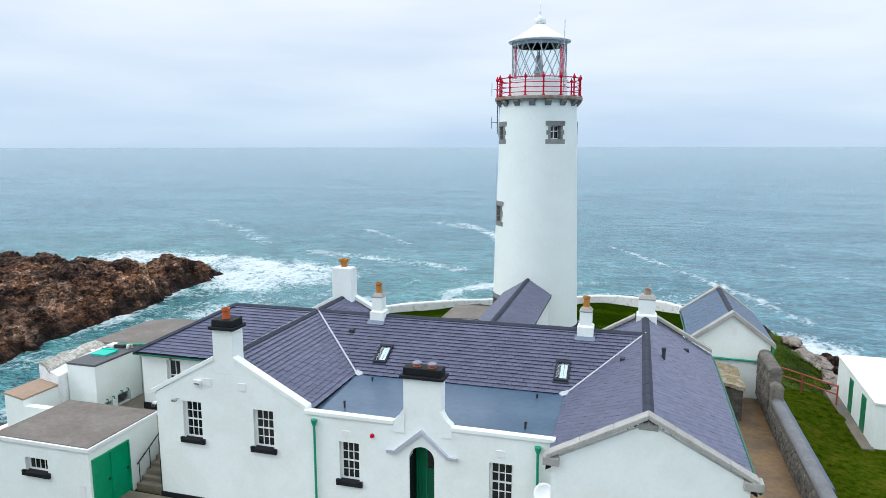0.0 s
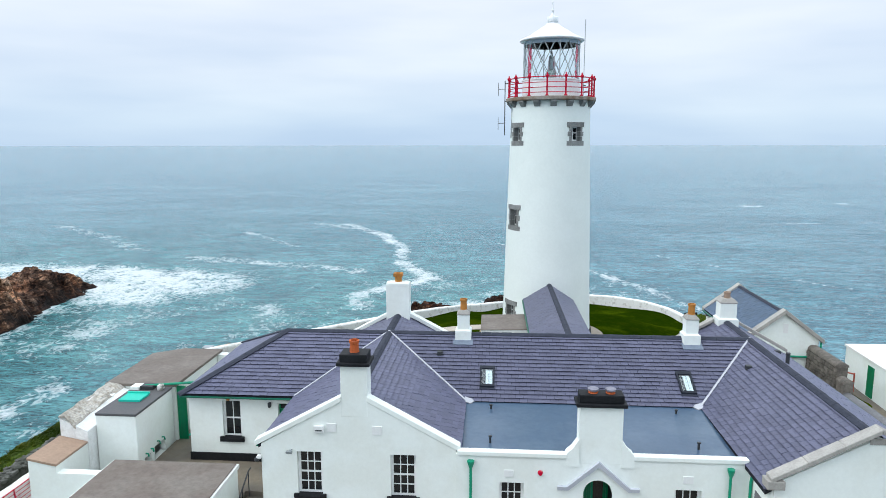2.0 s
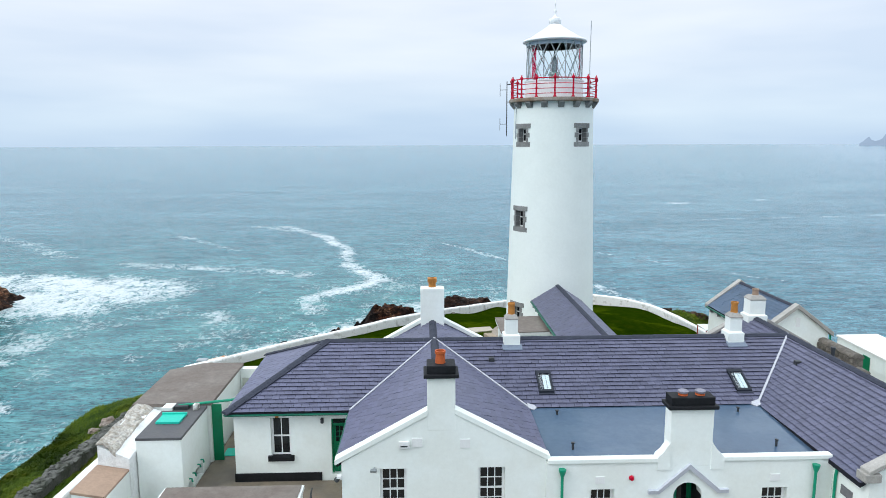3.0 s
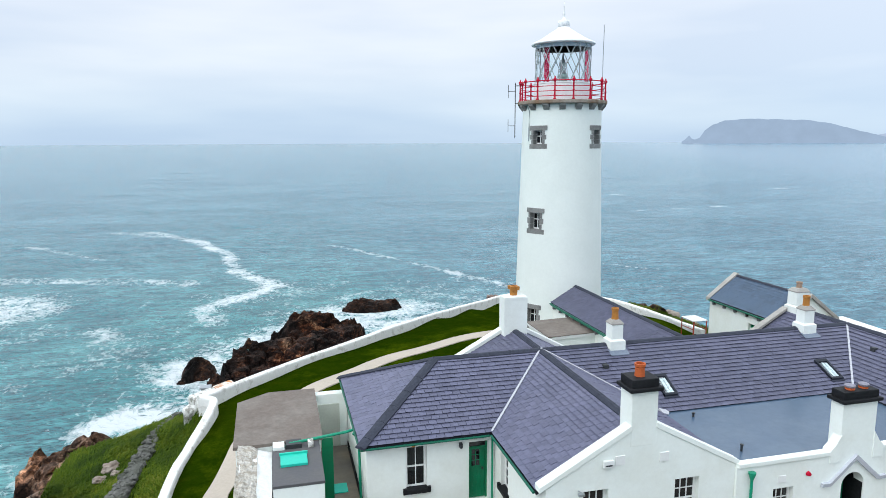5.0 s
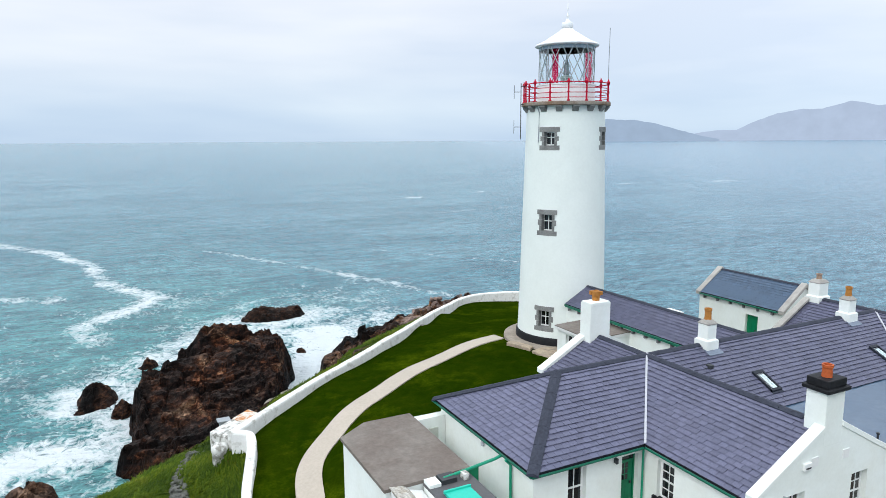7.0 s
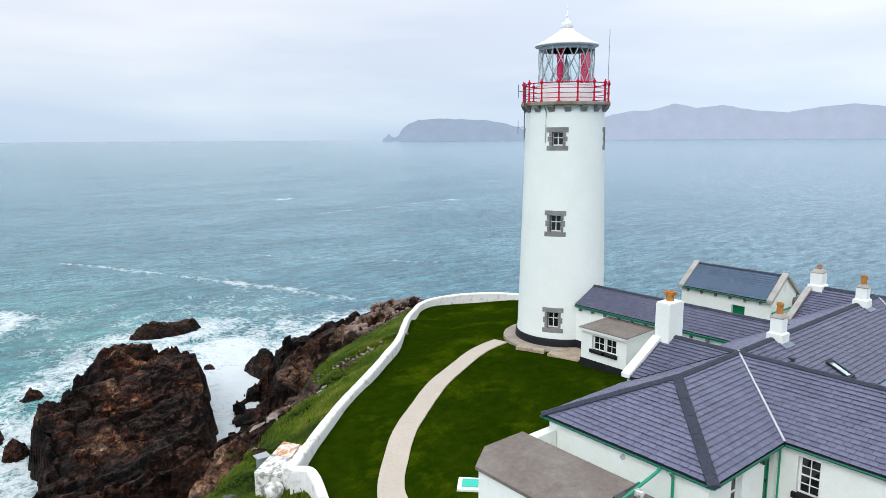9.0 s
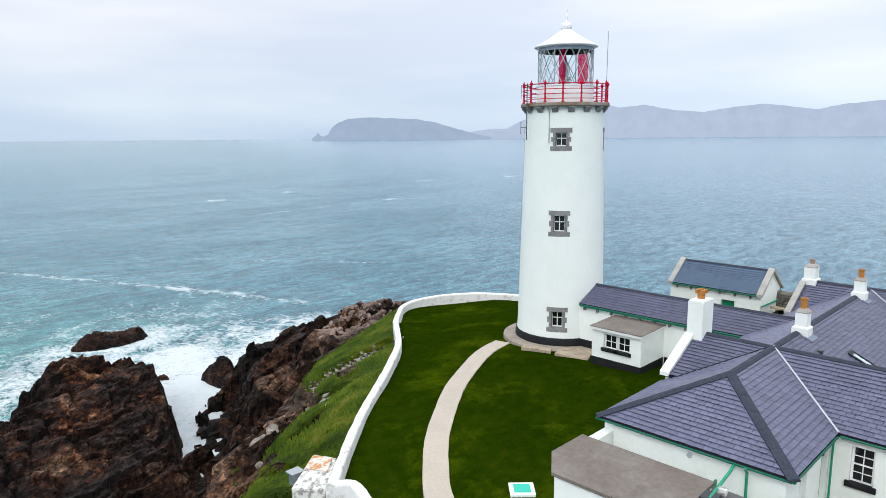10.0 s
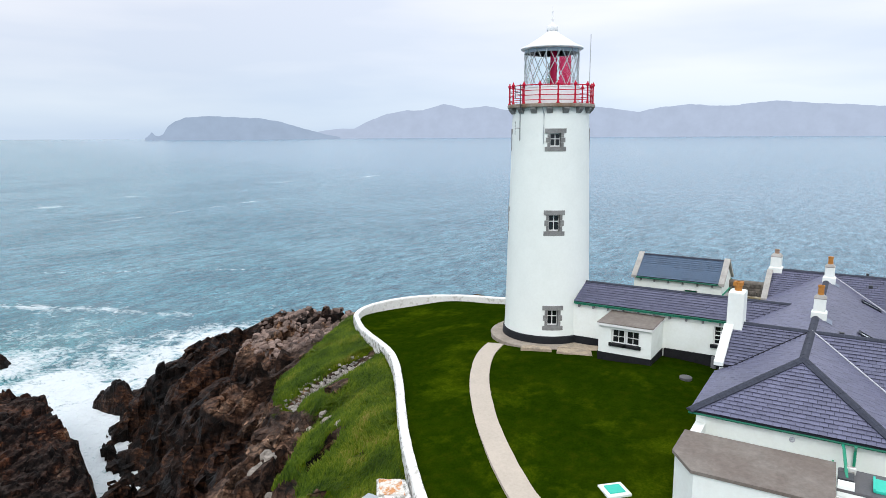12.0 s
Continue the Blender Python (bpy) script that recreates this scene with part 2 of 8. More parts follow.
def box(bm, x0, y0, z0, x1, y1, z1, bevel=0.0):
    v = [bm.verts.new(p) for p in ((x0, y0, z0), (x1, y0, z0), (x1, y1, z0), (x0, y1, z0), (x0, y0, z1), (x1, y0, z1), (x1, y1, z1), (x0, y1, z1))]
    f = [bm.faces.new([v[i] for i in q]) for q in ((0, 3, 2, 1), (4, 5, 6, 7), (0, 1, 5, 4), (1, 2, 6, 5), (2, 3, 7, 6), (3, 0, 4, 7))]
    if bevel:
        edges = list({e for q in f for e in q.edges})
        bmesh.ops.bevel(bm, geom=edges, offset=bevel, segments=2, affect="EDGES", profile=0.6)
    return bm


def boxes(*rows, bevel=0.0):
    bm = bmesh.new()
    for r in rows:
        box(bm, *r, bevel=bevel)
    return bm


def prism(bm, pts, z0, z1):
    """Upright prism over a plan outline; z1 a number or one height per corner."""
    tops = z1 if isinstance(z1, (list, tuple)) else [z1] * len(pts)
    a = [bm.verts.new((x, y, z0)) for x, y in pts]
    b = [bm.verts.new((x, y, z)) for (x, y), z in zip(pts, tops)]
    n = len(pts)
    bm.faces.new(a[::-1])
    bm.faces.new(b)
    for i in range(n):
        bm.faces.new((a[i], a[(i + 1) % n], b[(i + 1) % n], b[i]))
    return bm


def slab(bm, pts, thick):
    """A flat polygon in space, thickened downwards by thick."""
    a = [bm.verts.new(p) for p in pts]
    b = [bm.verts.new((p[0], p[1], p[2] - thick)) for p in pts]
    n = len(pts)
    bm.faces.new(a)
    bm.faces.new(b[::-1])
    for i in range(n):
        bm.faces.new((b[i], b[(i + 1) % n], a[(i + 1) % n], a[i]))
    return bm


def beam(bm, p, q, w, h, up=(0, 0, 1)):
    """A square bar from p to q, w wide and h high, centred on the line."""
    p, q = Vector(p), Vector(q)
    d = (q - p).normalized()
    s = d.cross(Vector(up))
    s = s.normalized() if s.length > 1e-5 else Vector((1, 0, 0))
    u = s.cross(d).normalized()
    ring = [(-1, -1), (1, -1), (1, 1), (-1, 1)]
    a = [bm.verts.new(p + s * (w / 2 * i) + u * (h / 2 * j)) for i, j in ring]
    b = [bm.verts.new(q + s * (w / 2 * i) + u * (h / 2 * j)) for i, j in ring]
    bm.faces.new(a[::-1])
    bm.faces.new(b)
    for i in range(4):
        bm.faces.new((a[i], a[(i + 1) % 4], b[(i + 1) % 4], b[i]))
    return bm


def tube(bm, path, r, n=10):
    """A round pipe along a path of points."""
    path = [Vector(p) for p in path]
    rings = []
    for i, p in enumerate(path):
        d = (path[min(i + 1, len(path) - 1)] - path[max(i - 1, 0)]).normalized()
        s = d.cross(Vector((0, 0, 1)))
        s = s.normalized() if s.length > 1e-3 else Vector((1, 0, 0))
        u = s.cross(d)
        rings.append([bm.verts.new(p + s * (r * math.cos(a)) + u * (r * math.sin(a))) for a in [2 * math.pi * k / n for k in range(n)]])
    for a, b in zip(rings, rings[1:]):
        for k in range(n):
            bm.faces.new((a[k], a[(k + 1) % n], b[(k + 1) % n], b[k]))
    bm.faces.new(rings[0][::-1])
    bm.faces.new(rings[-1])
    return bm


def lathe(bm, at, profile, n=24, a0=0.0, a1=360.0):
    """Turns a profile of (radius, height) about the upright line at."""
    full = abs(a1 - a0) >= 359.9
    k = n if full else n + 1
    rings = []
    for r, z in profile:
        rings.append([bm.verts.new((at[0] + r * math.cos(radians(a0 + (a1 - a0) * i / n)), at[1] + r * math.sin(radians(a0 + (a1 - a0) * i / n)), at[2] + z)) for i in range(k)])
    for a, b in zip(rings, rings[1:]):
        for i in range(n):
            bm.faces.new((a[i], a[(i + 1) % k], b[(i + 1) % k], b[i]))
    if full and profile[0][0] > 1e-4:
        bm.faces.new(rings[0][::-1])
    if full and profile[-1][0] > 1e-4:
        bm.faces.new(rings[-1])
    return bm


def wall(name, p, q, z0, z1, parent, mat, openings=(), thick=0.4, gable=None, label=""):
    """An upright wall whose outer face runs from p to q (outside on the right hand), with openings (u0, u1, v0, v1: metres along, heights)
    that go through it, and, where asked, a gable point (u, height)."""
    p, q = Vector((*p, 0)), Vector((*q, 0))
    d = (q - p).normalized()
    p, q = p + d * 0.003, q - d * 0.003
    length = (q - p).length
    n_in = Vector((-d.y, d.x, 0))
    us = sorted({0.0, length, *[o[0] for o in openings], *[o[1] for o in openings]})
    vs = sorted({z0, z1, *[o[2] for o in openings], *[o[3] for o in openings]})
    bm = bmesh.new()
    cache = {}

    def vert(u, v, k):
        key = (round(u, 4), round(v, 4), k)
        if key not in cache:
            cache[key] = bm.verts.new(p + d * u + n_in * (thick * k) + Vector((0, 0, v)))
        return cache[key]

    def solid(i, j):
        if not (0 <= i < len(us) - 1 and 0 <= j < len(vs) - 1):
            return False
        u, v = (us[i] + us[i + 1]) / 2, (vs[j] + vs[j + 1]) / 2
        return not any(o[0] < u < o[1] and o[2] < v < o[3] for o in openings)

    for i in range(len(us) - 1):
        for j in range(len(vs) - 1):
            if not solid(i, j):
                continue
            c = [(us[i], vs[j]), (us[i + 1], vs[j]), (us[i + 1], vs[j + 1]), (us[i], vs[j + 1])]
            bm.faces.new([vert(u, v, 0) for u, v in c])
            bm.faces.new([vert(u, v, 1) for u, v in c][::-1])
            for (di, dj), (a, b) in (((-1, 0), (3, 0)), ((1, 0), (1, 2)), ((0, -1), (0, 1)), ((0, 1), (2, 3))):
                if not solid(i + di, j + dj) and not (gable and dj == 1 and j == len(vs) - 2):
                    bm.faces.new((vert(*c[a], 0), vert(*c[b], 0), vert(*c[b], 1), vert(*c[a], 1)))
    if gable:
        top = [(u, z1) for u in us] + [gable]
        bm.faces.new([vert(u, v, 0) for u, v in top])
        bm.faces.new([vert(u, v, 1) for u, v in top][::-1])
        bm.faces.new((vert(0, z1, 0), vert(0, z1, 1), vert(*gable, 1), vert(*gable, 0)))
        bm.faces.new((vert(length, z1, 0), vert(*gable, 0), vert(*gable, 1), vert(length, z1, 1)))
    return part(name, bm, mat, parent, label)


PANES = {}


def sash(parent, at, d, w, h, cols, rows, sill=0.14, over=0.12, depth=0.17, label="", meeting=True, sillmat=None, glass=None, transom=None):
    """A window in an opening whose lower left corner (seen from outside) is at; d: the way along the wall to the right."""
    at, d = Vector(at), Vector((*d, 0)).normalized()
    n = Vector((d.y, -d.x, 0))
    base = at - n * depth

    def bar(u0, v0, u1, v1, t=0.05, back=0.0, name="glazing_bar"):
        bm = bmesh.new()
        c = [base + d * u + Vector((0, 0, v)) - n * (back + k) for k in (0, t) for u, v in ((u0, v0), (u1, v0), (u1, v1), (u0, v1))]
        vs = [bm.verts.new(x) for x in c]
        for q in ((0, 1, 2, 3), (7, 6, 5, 4), (0, 4, 5, 1), (1, 5, 6, 2), (2, 6, 7, 3), (3, 7, 4, 0)):
            bm.faces.new([vs[i] for i in q])
        return part(name, bm, FRAME, win)

    fr, gb = 0.08, 0.034
    bm = bmesh.new()
    rings = [[bm.verts.new(base + d * u + Vector((0, 0, v)) - n * k) for u, v in (((0, 0), (w, 0), (w, h), (0, h)) if big else ((fr, fr + 0.02), (w - fr, fr + 0.02), (w - fr, h - fr), (fr, h - fr)))] for big, k in ((True, 0.0), (False, 0.0), (False, 0.1), (True, 0.1))]
    for a, b in zip(rings, rings[1:] + rings[:1]):
        for k in range(4):
            bm.faces.new((a[k], a[(k + 1) % 4], b[(k + 1) % 4], b[k]))
    win = part("window", bm, FRAME, parent, label)
    if meeting:
        bar(fr, h / 2 - 0.03, w - fr, h / 2 + 0.03, 0.07, 0.006, "meeting_rail")
    iw, ih = w - 2 * fr, h - 2 * fr
    for i in range(1, cols):
        u = fr + iw * i / cols
        wide = 0.06 if transom else gb
        bar(u - wide / 2, fr, u + wide / 2, h - fr, 0.03, 0.012)
    rungs = [0.0, transom, 1.0] if transom else [j / rows for j in range(rows + 1)]
    if transom:
        gb = 0.06
    for k in rungs[1:-1]:
        v = fr + ih * k
        if not (meeting and abs(v - h / 2) < 0.05):
            bar(fr, v - gb / 2, w - fr, v + gb / 2, 0.03, 0.014)
    yaw = math.atan2(d.y, d.x)
    for r0, r1 in zip(rungs, rungs[1:]):
        key = (round(iw / cols, 3), round(ih * (r1 - r0), 3))
        if key not in PANES:
            me = bpy.data.meshes.new("pane")
            a, b = key[0] / 2, key[1] / 2
            me.from_pydata([(-a, 0, -b), (a, 0, -b), (a, 0, b), (-a, 0, b), (-a, 0.006, -b), (a, 0.006, -b), (a, 0.006, b), (-a, 0.006, b)], [],
                           [(0, 1, 2, 3), (7, 6, 5, 4), (0, 4, 5, 1), (1, 5, 6, 2), (2, 6, 7, 3), (3, 7, 4, 0)])
            me.materials.append(glass or DARKGLASS)
            PANES[key] = me
        for i in range(cols):
            c = base + d * (fr + iw * (i + 0.5) / cols) + Vector((0, 0, fr + ih * (r0 + r1) / 2)) - n * 0.03
            tilt = Euler((radians(random.uniform(-0.5, 0.5)), 0, yaw + radians(random.uniform(-0.5, 0.5))))
            link("pane", PANES[key], win, "", Matrix.LocRotScale(c, tilt, None))
    if sill:
        bm = bmesh.new()
        c = [at + d * u + n * o + Vector((0, 0, v)) for u, o, v in (
            (-over, 0.10, -sill), (w + over, 0.10, -sill), (w + over, 0.10, 0.0), (-over, 0.10, 0.0),
            (-over, -0.16, -sill), (w + over, -0.16, -sill), (w + over, -0.16, 0.035), (-over, -0.16, 0.035))]
        vs = [bm.verts.new(x) for x in c]
        for q in ((0, 1, 2, 3), (7, 6, 5, 4), (0, 4, 5, 1), (1, 5, 6, 2), (2, 6, 7, 3), (3, 7, 4, 0)):
            bm.faces.new([vs[i] for i in q])
        for s in (-1, 1):
            u = -over if s < 0 else w + over
            e = [at + d * a + n * o + Vector((0, 0, v)) for a in (u, u - s * 0.13) for o, v in ((0.102, 0.0), (0.102, 0.07), (-0.02, 0.07), (-0.02, 0.0))]
            vs = [bm.verts.new(x) for x in e]
            for q in ((0, 1, 2, 3), (7, 6, 5, 4), (0, 4, 5, 1), (1, 5, 6, 2), (2, 6, 7, 3), (3, 7, 4, 0)):
                bm.faces.new([vs[i] for i in q])
        part("sill", bm, sillmat or BLACK, win, "black-painted sill")
    return win


def span(poly, v):
    """Where the line at height v crosses a convex outline of (u, v) points."""
    us = []
    for (u0, v0), (u1, v1) in zip(poly, poly[1:] + poly[:1]):
        if abs(v1 - v0) > 1e-9 and min(v0, v1) - 1e-6 <= v <= max(v0, v1) + 1e-6:
            us.append(u0 + (u1 - u0) * (v - v0) / (v1 - v0))
    return (min(us), max(us)) if us else None


def slates(name, parent, pts, eave, mat, width=0.30, gauge=0.215, singles=0):
    """A slated slope: pts, its corners; eave: the indices of its two eave corners. Under-slab, and slates lapped course over course;
    the first singles whole slates are pieces of their own."""
    pts = [Vector(p) for p in pts]
    o = pts[eave[0]]
    du = pts[eave[1]] - o
    du.z = 0
    du.normalize()
    normal = Vector((0, 0, 0))
    for a, b in zip(pts, pts[1:] + pts[:1]):
        normal += a.cross(b)
    normal.normalize()
    if normal.z < 0:
        normal = -normal
    dv = normal.cross(du).normalized()
    if dv.z < 0:
        dv = -dv
    poly = [((p - o).dot(du), (p - o).dot(dv)) for p in pts]
    vmin, vmax = min(v for _, v in poly), max(v for _, v in poly)
    bm = bmesh.new()
    slab(bm, [p - normal * 0.02 for p in pts], 0.12)
    roof = part(name, bm, UNDERLAY, parent)
    rnd = random.Random(len(name) + int(abs(o.x) * 100))
    verts, faces, whole = [], [], []
    rows = int((vmax - vmin) / gauge) + 1
    for r in range(rows):
        v0, v1 = vmin + r * gauge, min(vmin + (r + 1) * gauge + 0.03, vmax)
        a, b = span(poly, min(v0 + 0.005, vmax)), span(poly, max(v1 - 0.005, vmin))
        if not a or not b or v1 - v0 < 0.05:
            continue
        lo, hi = min(a[0], b[0]), max(a[1], b[1])
        start = math.floor(lo / width) * width + (0.5 * width if r % 2 else 0)
        u = start - width
        while u < hi:
            ua, ub = u, u + width - 0.011
            u += width
            q = [(max(ua, a[0]), v0), (min(ub, a[1]), v0), (min(ub, b[1]), v1), (max(ua, b[0]), v1)]
            if q[1][0] - q[0][0] < 0.02 and q[2][0] - q[3][0] < 0.02:
                continue
            if q[1][0] < q[0][0]:
                q[0] = q[1] = ((q[0][0] + q[1][0]) / 2, v0)
            if q[2][0] < q[3][0]:
                q[2] = q[3] = ((q[2][0] + q[3][0]) / 2, v1)
            lift = 0.040 + rnd.uniform(0, 0.014)
            full = q[0] == (ua, v0) and q[1] == (ub, v0) and q[2] == (ub, v1) and q[3] == (ua, v1)
            if full and singles > len(whole) and r > 0:
                whole.append((ua, v0, lift))
                continue
            k = len(verts)
            jig = rnd.uniform(-0.006, 0.006)
            for (uu, vv), h in zip(q, (lift, lift, 0.004, 0.004)):
                verts.append(o + du * uu + dv * (vv + (jig if vv == v0 else 0)) + normal * h)
            for (uu, vv) in q[:2]:
                verts.append(o + du * uu + dv * (vv + jig + 0.05) - normal * 0.014)
            faces += [(k, k + 1, k + 2, k + 3), (k + 4, k + 5, k + 1, k), (k + 4, k, k + 3), (k + 5, k + 2, k + 1)]
    if verts:
        ob = pydata("slate_covering", verts, faces, mat, roof)
        tagged(ob, kind="stuff")
    if whole:
        w, g = width - 0.011, gauge + 0.03
        me = bpy.data.meshes.new("slate")
        me.from_pydata([(0, 0, 0.034), (w, 0, 0.034), (w, g, 0.004), (0, g, 0.004), (0, 0.05, -0.014), (w, 0.05, -0.014)], [], [(0, 1, 2, 3), (4, 5, 1, 0), (4, 0, 3), (5, 2, 1)])
        me.materials.append(mat)
        rot = Matrix((du, dv, normal)).transposed().to_4x4()
        for ua, v0, lift in whole:
            link("slate", me, roof, "", Matrix.Translation(o + du * ua + dv * v0 + normal * (lift - 0.034)) @ rot)
    return roof


def cap(name, parent, p, q, half, rise=0.05, mat=None, drop=0.5):
    """A run of ridge or hip capping over the line from p to q: short inverted-V tiles, each a piece of its own."""
    p, q = Vector(p), Vector(q)
    d = (q - p)
    n = max(1, round(d.length / 0.45))
    side = d.cross(Vector((0, 0, 1))).normalized()
    first = None
    for i in range(n):
        a, b = p + d * (i / n), p + d * ((i + 0.985) / n)
        if first is None:
            bm = bmesh.new()
            ring = []
            for e in (a, b):
                ring.append([bm.verts.new(e - a + side * (half * s) + Vector((0, 0, rise - abs(s) * half * drop + k))) for s, k in ((-1, 0), (-0.3, 0.02), (0.3, 0.02), (1, 0), (1, -0.05), (-1, -0.05))])
            for k in range(6):
                bm.faces.new((ring[0][k], ring[0][(k + 1) % 6], ring[1][(k + 1) % 6], ring[1][k]))
            bm.faces.new(ring[0][::-1])
            bm.faces.new(ring[1])
            first = part(name, bm, mat or RIDGE, parent)
            first.matrix_basis = Matrix.Translation(a)
        else:
            link(name, first.data, parent, "", Matrix.Translation(a + Vector((0, 0, 0.006 * (i % 2)))))
    return first


# ==== land, rocks, sea ====
SEA = -21.0
# boundary wall of the lighthouse garden: plan and height of its top
GARDEN = [(-24.2, -24.0, -1.0), (-23.85, -12.5, -1.0), (-23.4, -9.6, -0.8), (-22.75, -7.25, -0.3), (-22.42, -5.75, 0.05), (-22.62, -5.3, 0.12), (-23.2, -5.05, 0.14), (-20.3, -2.35, 0.14), (-17.2, 0.3, 0.18), (-13.2, 3.4, 0.26), (-10.9, 5.3, 0.32), (-9.3, 6.75, 0.22), (-7.6, 8.6, 0.05), (-5.4, 11.3, -0.35),
          (-2.3, 15.0, -0.9), (0.9, 18.2, -1.3), (2.3, 19.4, -1.36), (4.3, 19.95, -1.3), (6.9, 19.4, -1.2), (9.9, 17.6, -1.15), (11.9, 14.6, -1.12), (12.6, 11.6, -1.06), (12.9, 8.0, -0.95), (13.2, 2.0, -0.8)]
PLATEAU = [(x, y) for x, y, _ in GARDEN] + [(15.5, -3.0), (20.5, -3.5), (24.0, -8.0), (26.0, -45.0), (-24.4, -45.0), (-24.3, -30.0)]
COAST = [(-42, -60), (-37, -18), (-36, 2), (-39, 12), (-38.5, 20), (-34, 23), (-28.5, 20), (-25, 25), (-18, 34), (-12, 40), (-8.0, 44), (-2.2, 55), (3.0, 60), (10.0, 66), (18, 71), (27, 67), (33, 54), (34, 42), (31.5, 30), (29, 17), (29, 6), (33, -8), (46, -60)]
LAWN_LEVELS = [(0, 0, 0.42), (-3, -1, 0.42), (-13, 2.4, -0.35), (-8.6, 6.6, -0.45), (1, 17.3, -2.1), (7, 17.8, -2.15), (11, 12.5, -1.7), (-2.3, 13.6, -1.3), (-18, -10.5, 0.02), (-4.3, -8.5, 0.75), (-4.3, -5.4, 0.62), (-16, -4.8, 0), (-12, -1.3, 0.12), (-5, 2.9, 0.18), (-10, -12.5, 0.7), (-14, -10, 0.35), (-20.5, -16, -0.2), (-16.5, -20, 0.5), (-14, -21.5, 0.45), (-12, -26, -1.1), (-12.2, -24.3, -1.1), (-12.2, -23.2, -0.8), (-9, -25.6, -1.1), (-4, -25.6, -1.1), (2, -25.6, -1.1)]
YARD_LEVELS = [(-16, -30, -1), (0, -26, -0.85), (8, -28, -0.85), (12, -11, 0.2), (12, -22, 0.25), (13, -1, -1.2), (15.2, -15, -1.1), (15.3, -20, -1), (17.4, -10, -1.4), (16.5, -4, -1.3), (15, -8, -1), (20, -2, -1.9), (24, -8, -2), (18, 0, -2.2), (0, -42, -1.6), (-23.3, -14, -1.5), (-22.4, -8.5, -1), (-23, -11.5, -1.4), (-21.7, -5.5, -0.7), (-20.2, -3.4, -0.45), (-22.5, -24, -2.4), (-23.4, -20, -2.5), (-22, -20.5, -2.5), (-23.4, -28, -2.4), (5, 6, -0.2)]
LEVELS = LAWN_LEVELS + YARD_LEVELS


def to_outline(px, py, poly):
    """Distance of points to a closed outline, and whether they lie inside."""
    best = np.full(px.shape, 1e9)
    inside = np.zeros(px.shape, bool)
    for (x0, y0), (x1, y1) in zip(poly, poly[1:] + poly[:1]):
        dx, dy = x1 - x0, y1 - y0
        k = np.clip(((px - x0) * dx + (py - y0) * dy) / (dx * dx + dy * dy), 0, 1)
        best = np.minimum(best, np.hypot(px - x0 - k * dx, py - y0 - k * dy))
        with np.errstate(divide="ignore", invalid="ignore"):
            inside ^= ((y0 > py) != (y1 > py)) & (px < (x1 - x0) * (py - y0) / (y1 - y0 + 1e-12) + x0)
    return best, inside


def level(px, py):
    """Height of the made ground on the headland."""
    top, low = np.zeros(px.shape), np.zeros(px.shape)
    for x, y, z in LEVELS:
        w = 1 / ((px - x) ** 2 + (py - y) ** 2 + 2.0) ** 1.6
        top += w * z
        low += w
    return top / low


def ground_at(x, y):
    return float(level(np.array([x]), np.array([y]))[0])


def blocks(x, y, z, size, seed=0.0):
    """Broken, jointed rock: each joint block has a step and a tilt of its own."""
    p = Vector((x / size + seed, y / (size * 1.5) - seed + 0.35 * x / size, z / (size * 0.8)))
    d, pts = noise.voronoi(p)
    c = pts[0]
    a, b, e = noise.cell_vector(c * 7.3 + Vector((seed, 1.7, 4.1)))
    off = p - c
    return (a - 0.5) + (off.x * (b - 0.5) + off.y * (e - 0.5)) * 0.9 - 0.35 * max(0.0, 0.12 - (d[1] - d[0])) / 0.12


def ledges(x, y, z, high, part=0.8, seed=0.0):
    """Height of rock worn into dipping beds: flat ledges with steep risers."""
    q = z - 0.30 * x + 0.52 * y + 0.7 * high * noise.noise(Vector((x * 0.35 + seed, y * 0.35, 2.0)))
    k = math.floor(q / high)
    f = q / high - k
    g = max(0.0, (f - 0.7) / 0.3) + 0.1 * f
    return z + part * high * (min(g, 1.0) - f)


gx = np.concatenate([np.arange(-62, -48, 1.2), np.arange(-48, 40, 0.26), np.arange(40, 63, 1.2)])
gy = np.concatenate([np.arange(-70, -30, 2.5), np.arange(-30, -8, 0.8), np.arange(-8, 75, 0.26)])
GX, GY = np.meshgrid(gx, gy)
d_in, is_in = to_outline(GX, GY, PLATEAU)
d_co, on_land = to_outline(GX, GY, COAST)
edge = level(GX, GY)
share = np.where(is_in, 0.0, d_in / (d_in + np.where(on_land, d_co, 0.0) + 1e-6))
share = np.where(on_land | is_in, share, 1.0)
# the north-west side breaks off sooner and steeper than the point
steep = np.clip((2.0 - GX) / 14.0, 0, 1) * np.clip((GY - 2.0) / 6.0, 0, 1)
westg = np.clip((-19.0 - GX) / 4.0, 0, 1) * np.clip((6.0 - GY) / 8.0, 0, 1)
lip = 0.74 - 0.30 * steep * (1 - westg) - 0.16 * westg
drop = np.clip((share - lip) / 0.30, 0, 1)
gentle = np.minimum(share / lip, 1.0)
east = np.clip((GX - 11.0) / 5.0, 0, 1) * np.clip((34.0 - GY) / 14.0, 0, 1)
slope = 0.53 - 0.23 * steep * (1 - westg) - 0.31 * east - 0.44 * westg
fall = slope * gentle ** 1.15 + 0.42 * drop * drop * (3 - 2 * drop) + (0.58 - slope) * np.clip((share - lip) / (1 - lip), 0, 1)
GZ = edge * (1 - fall) + (SEA + 1.0) * fall
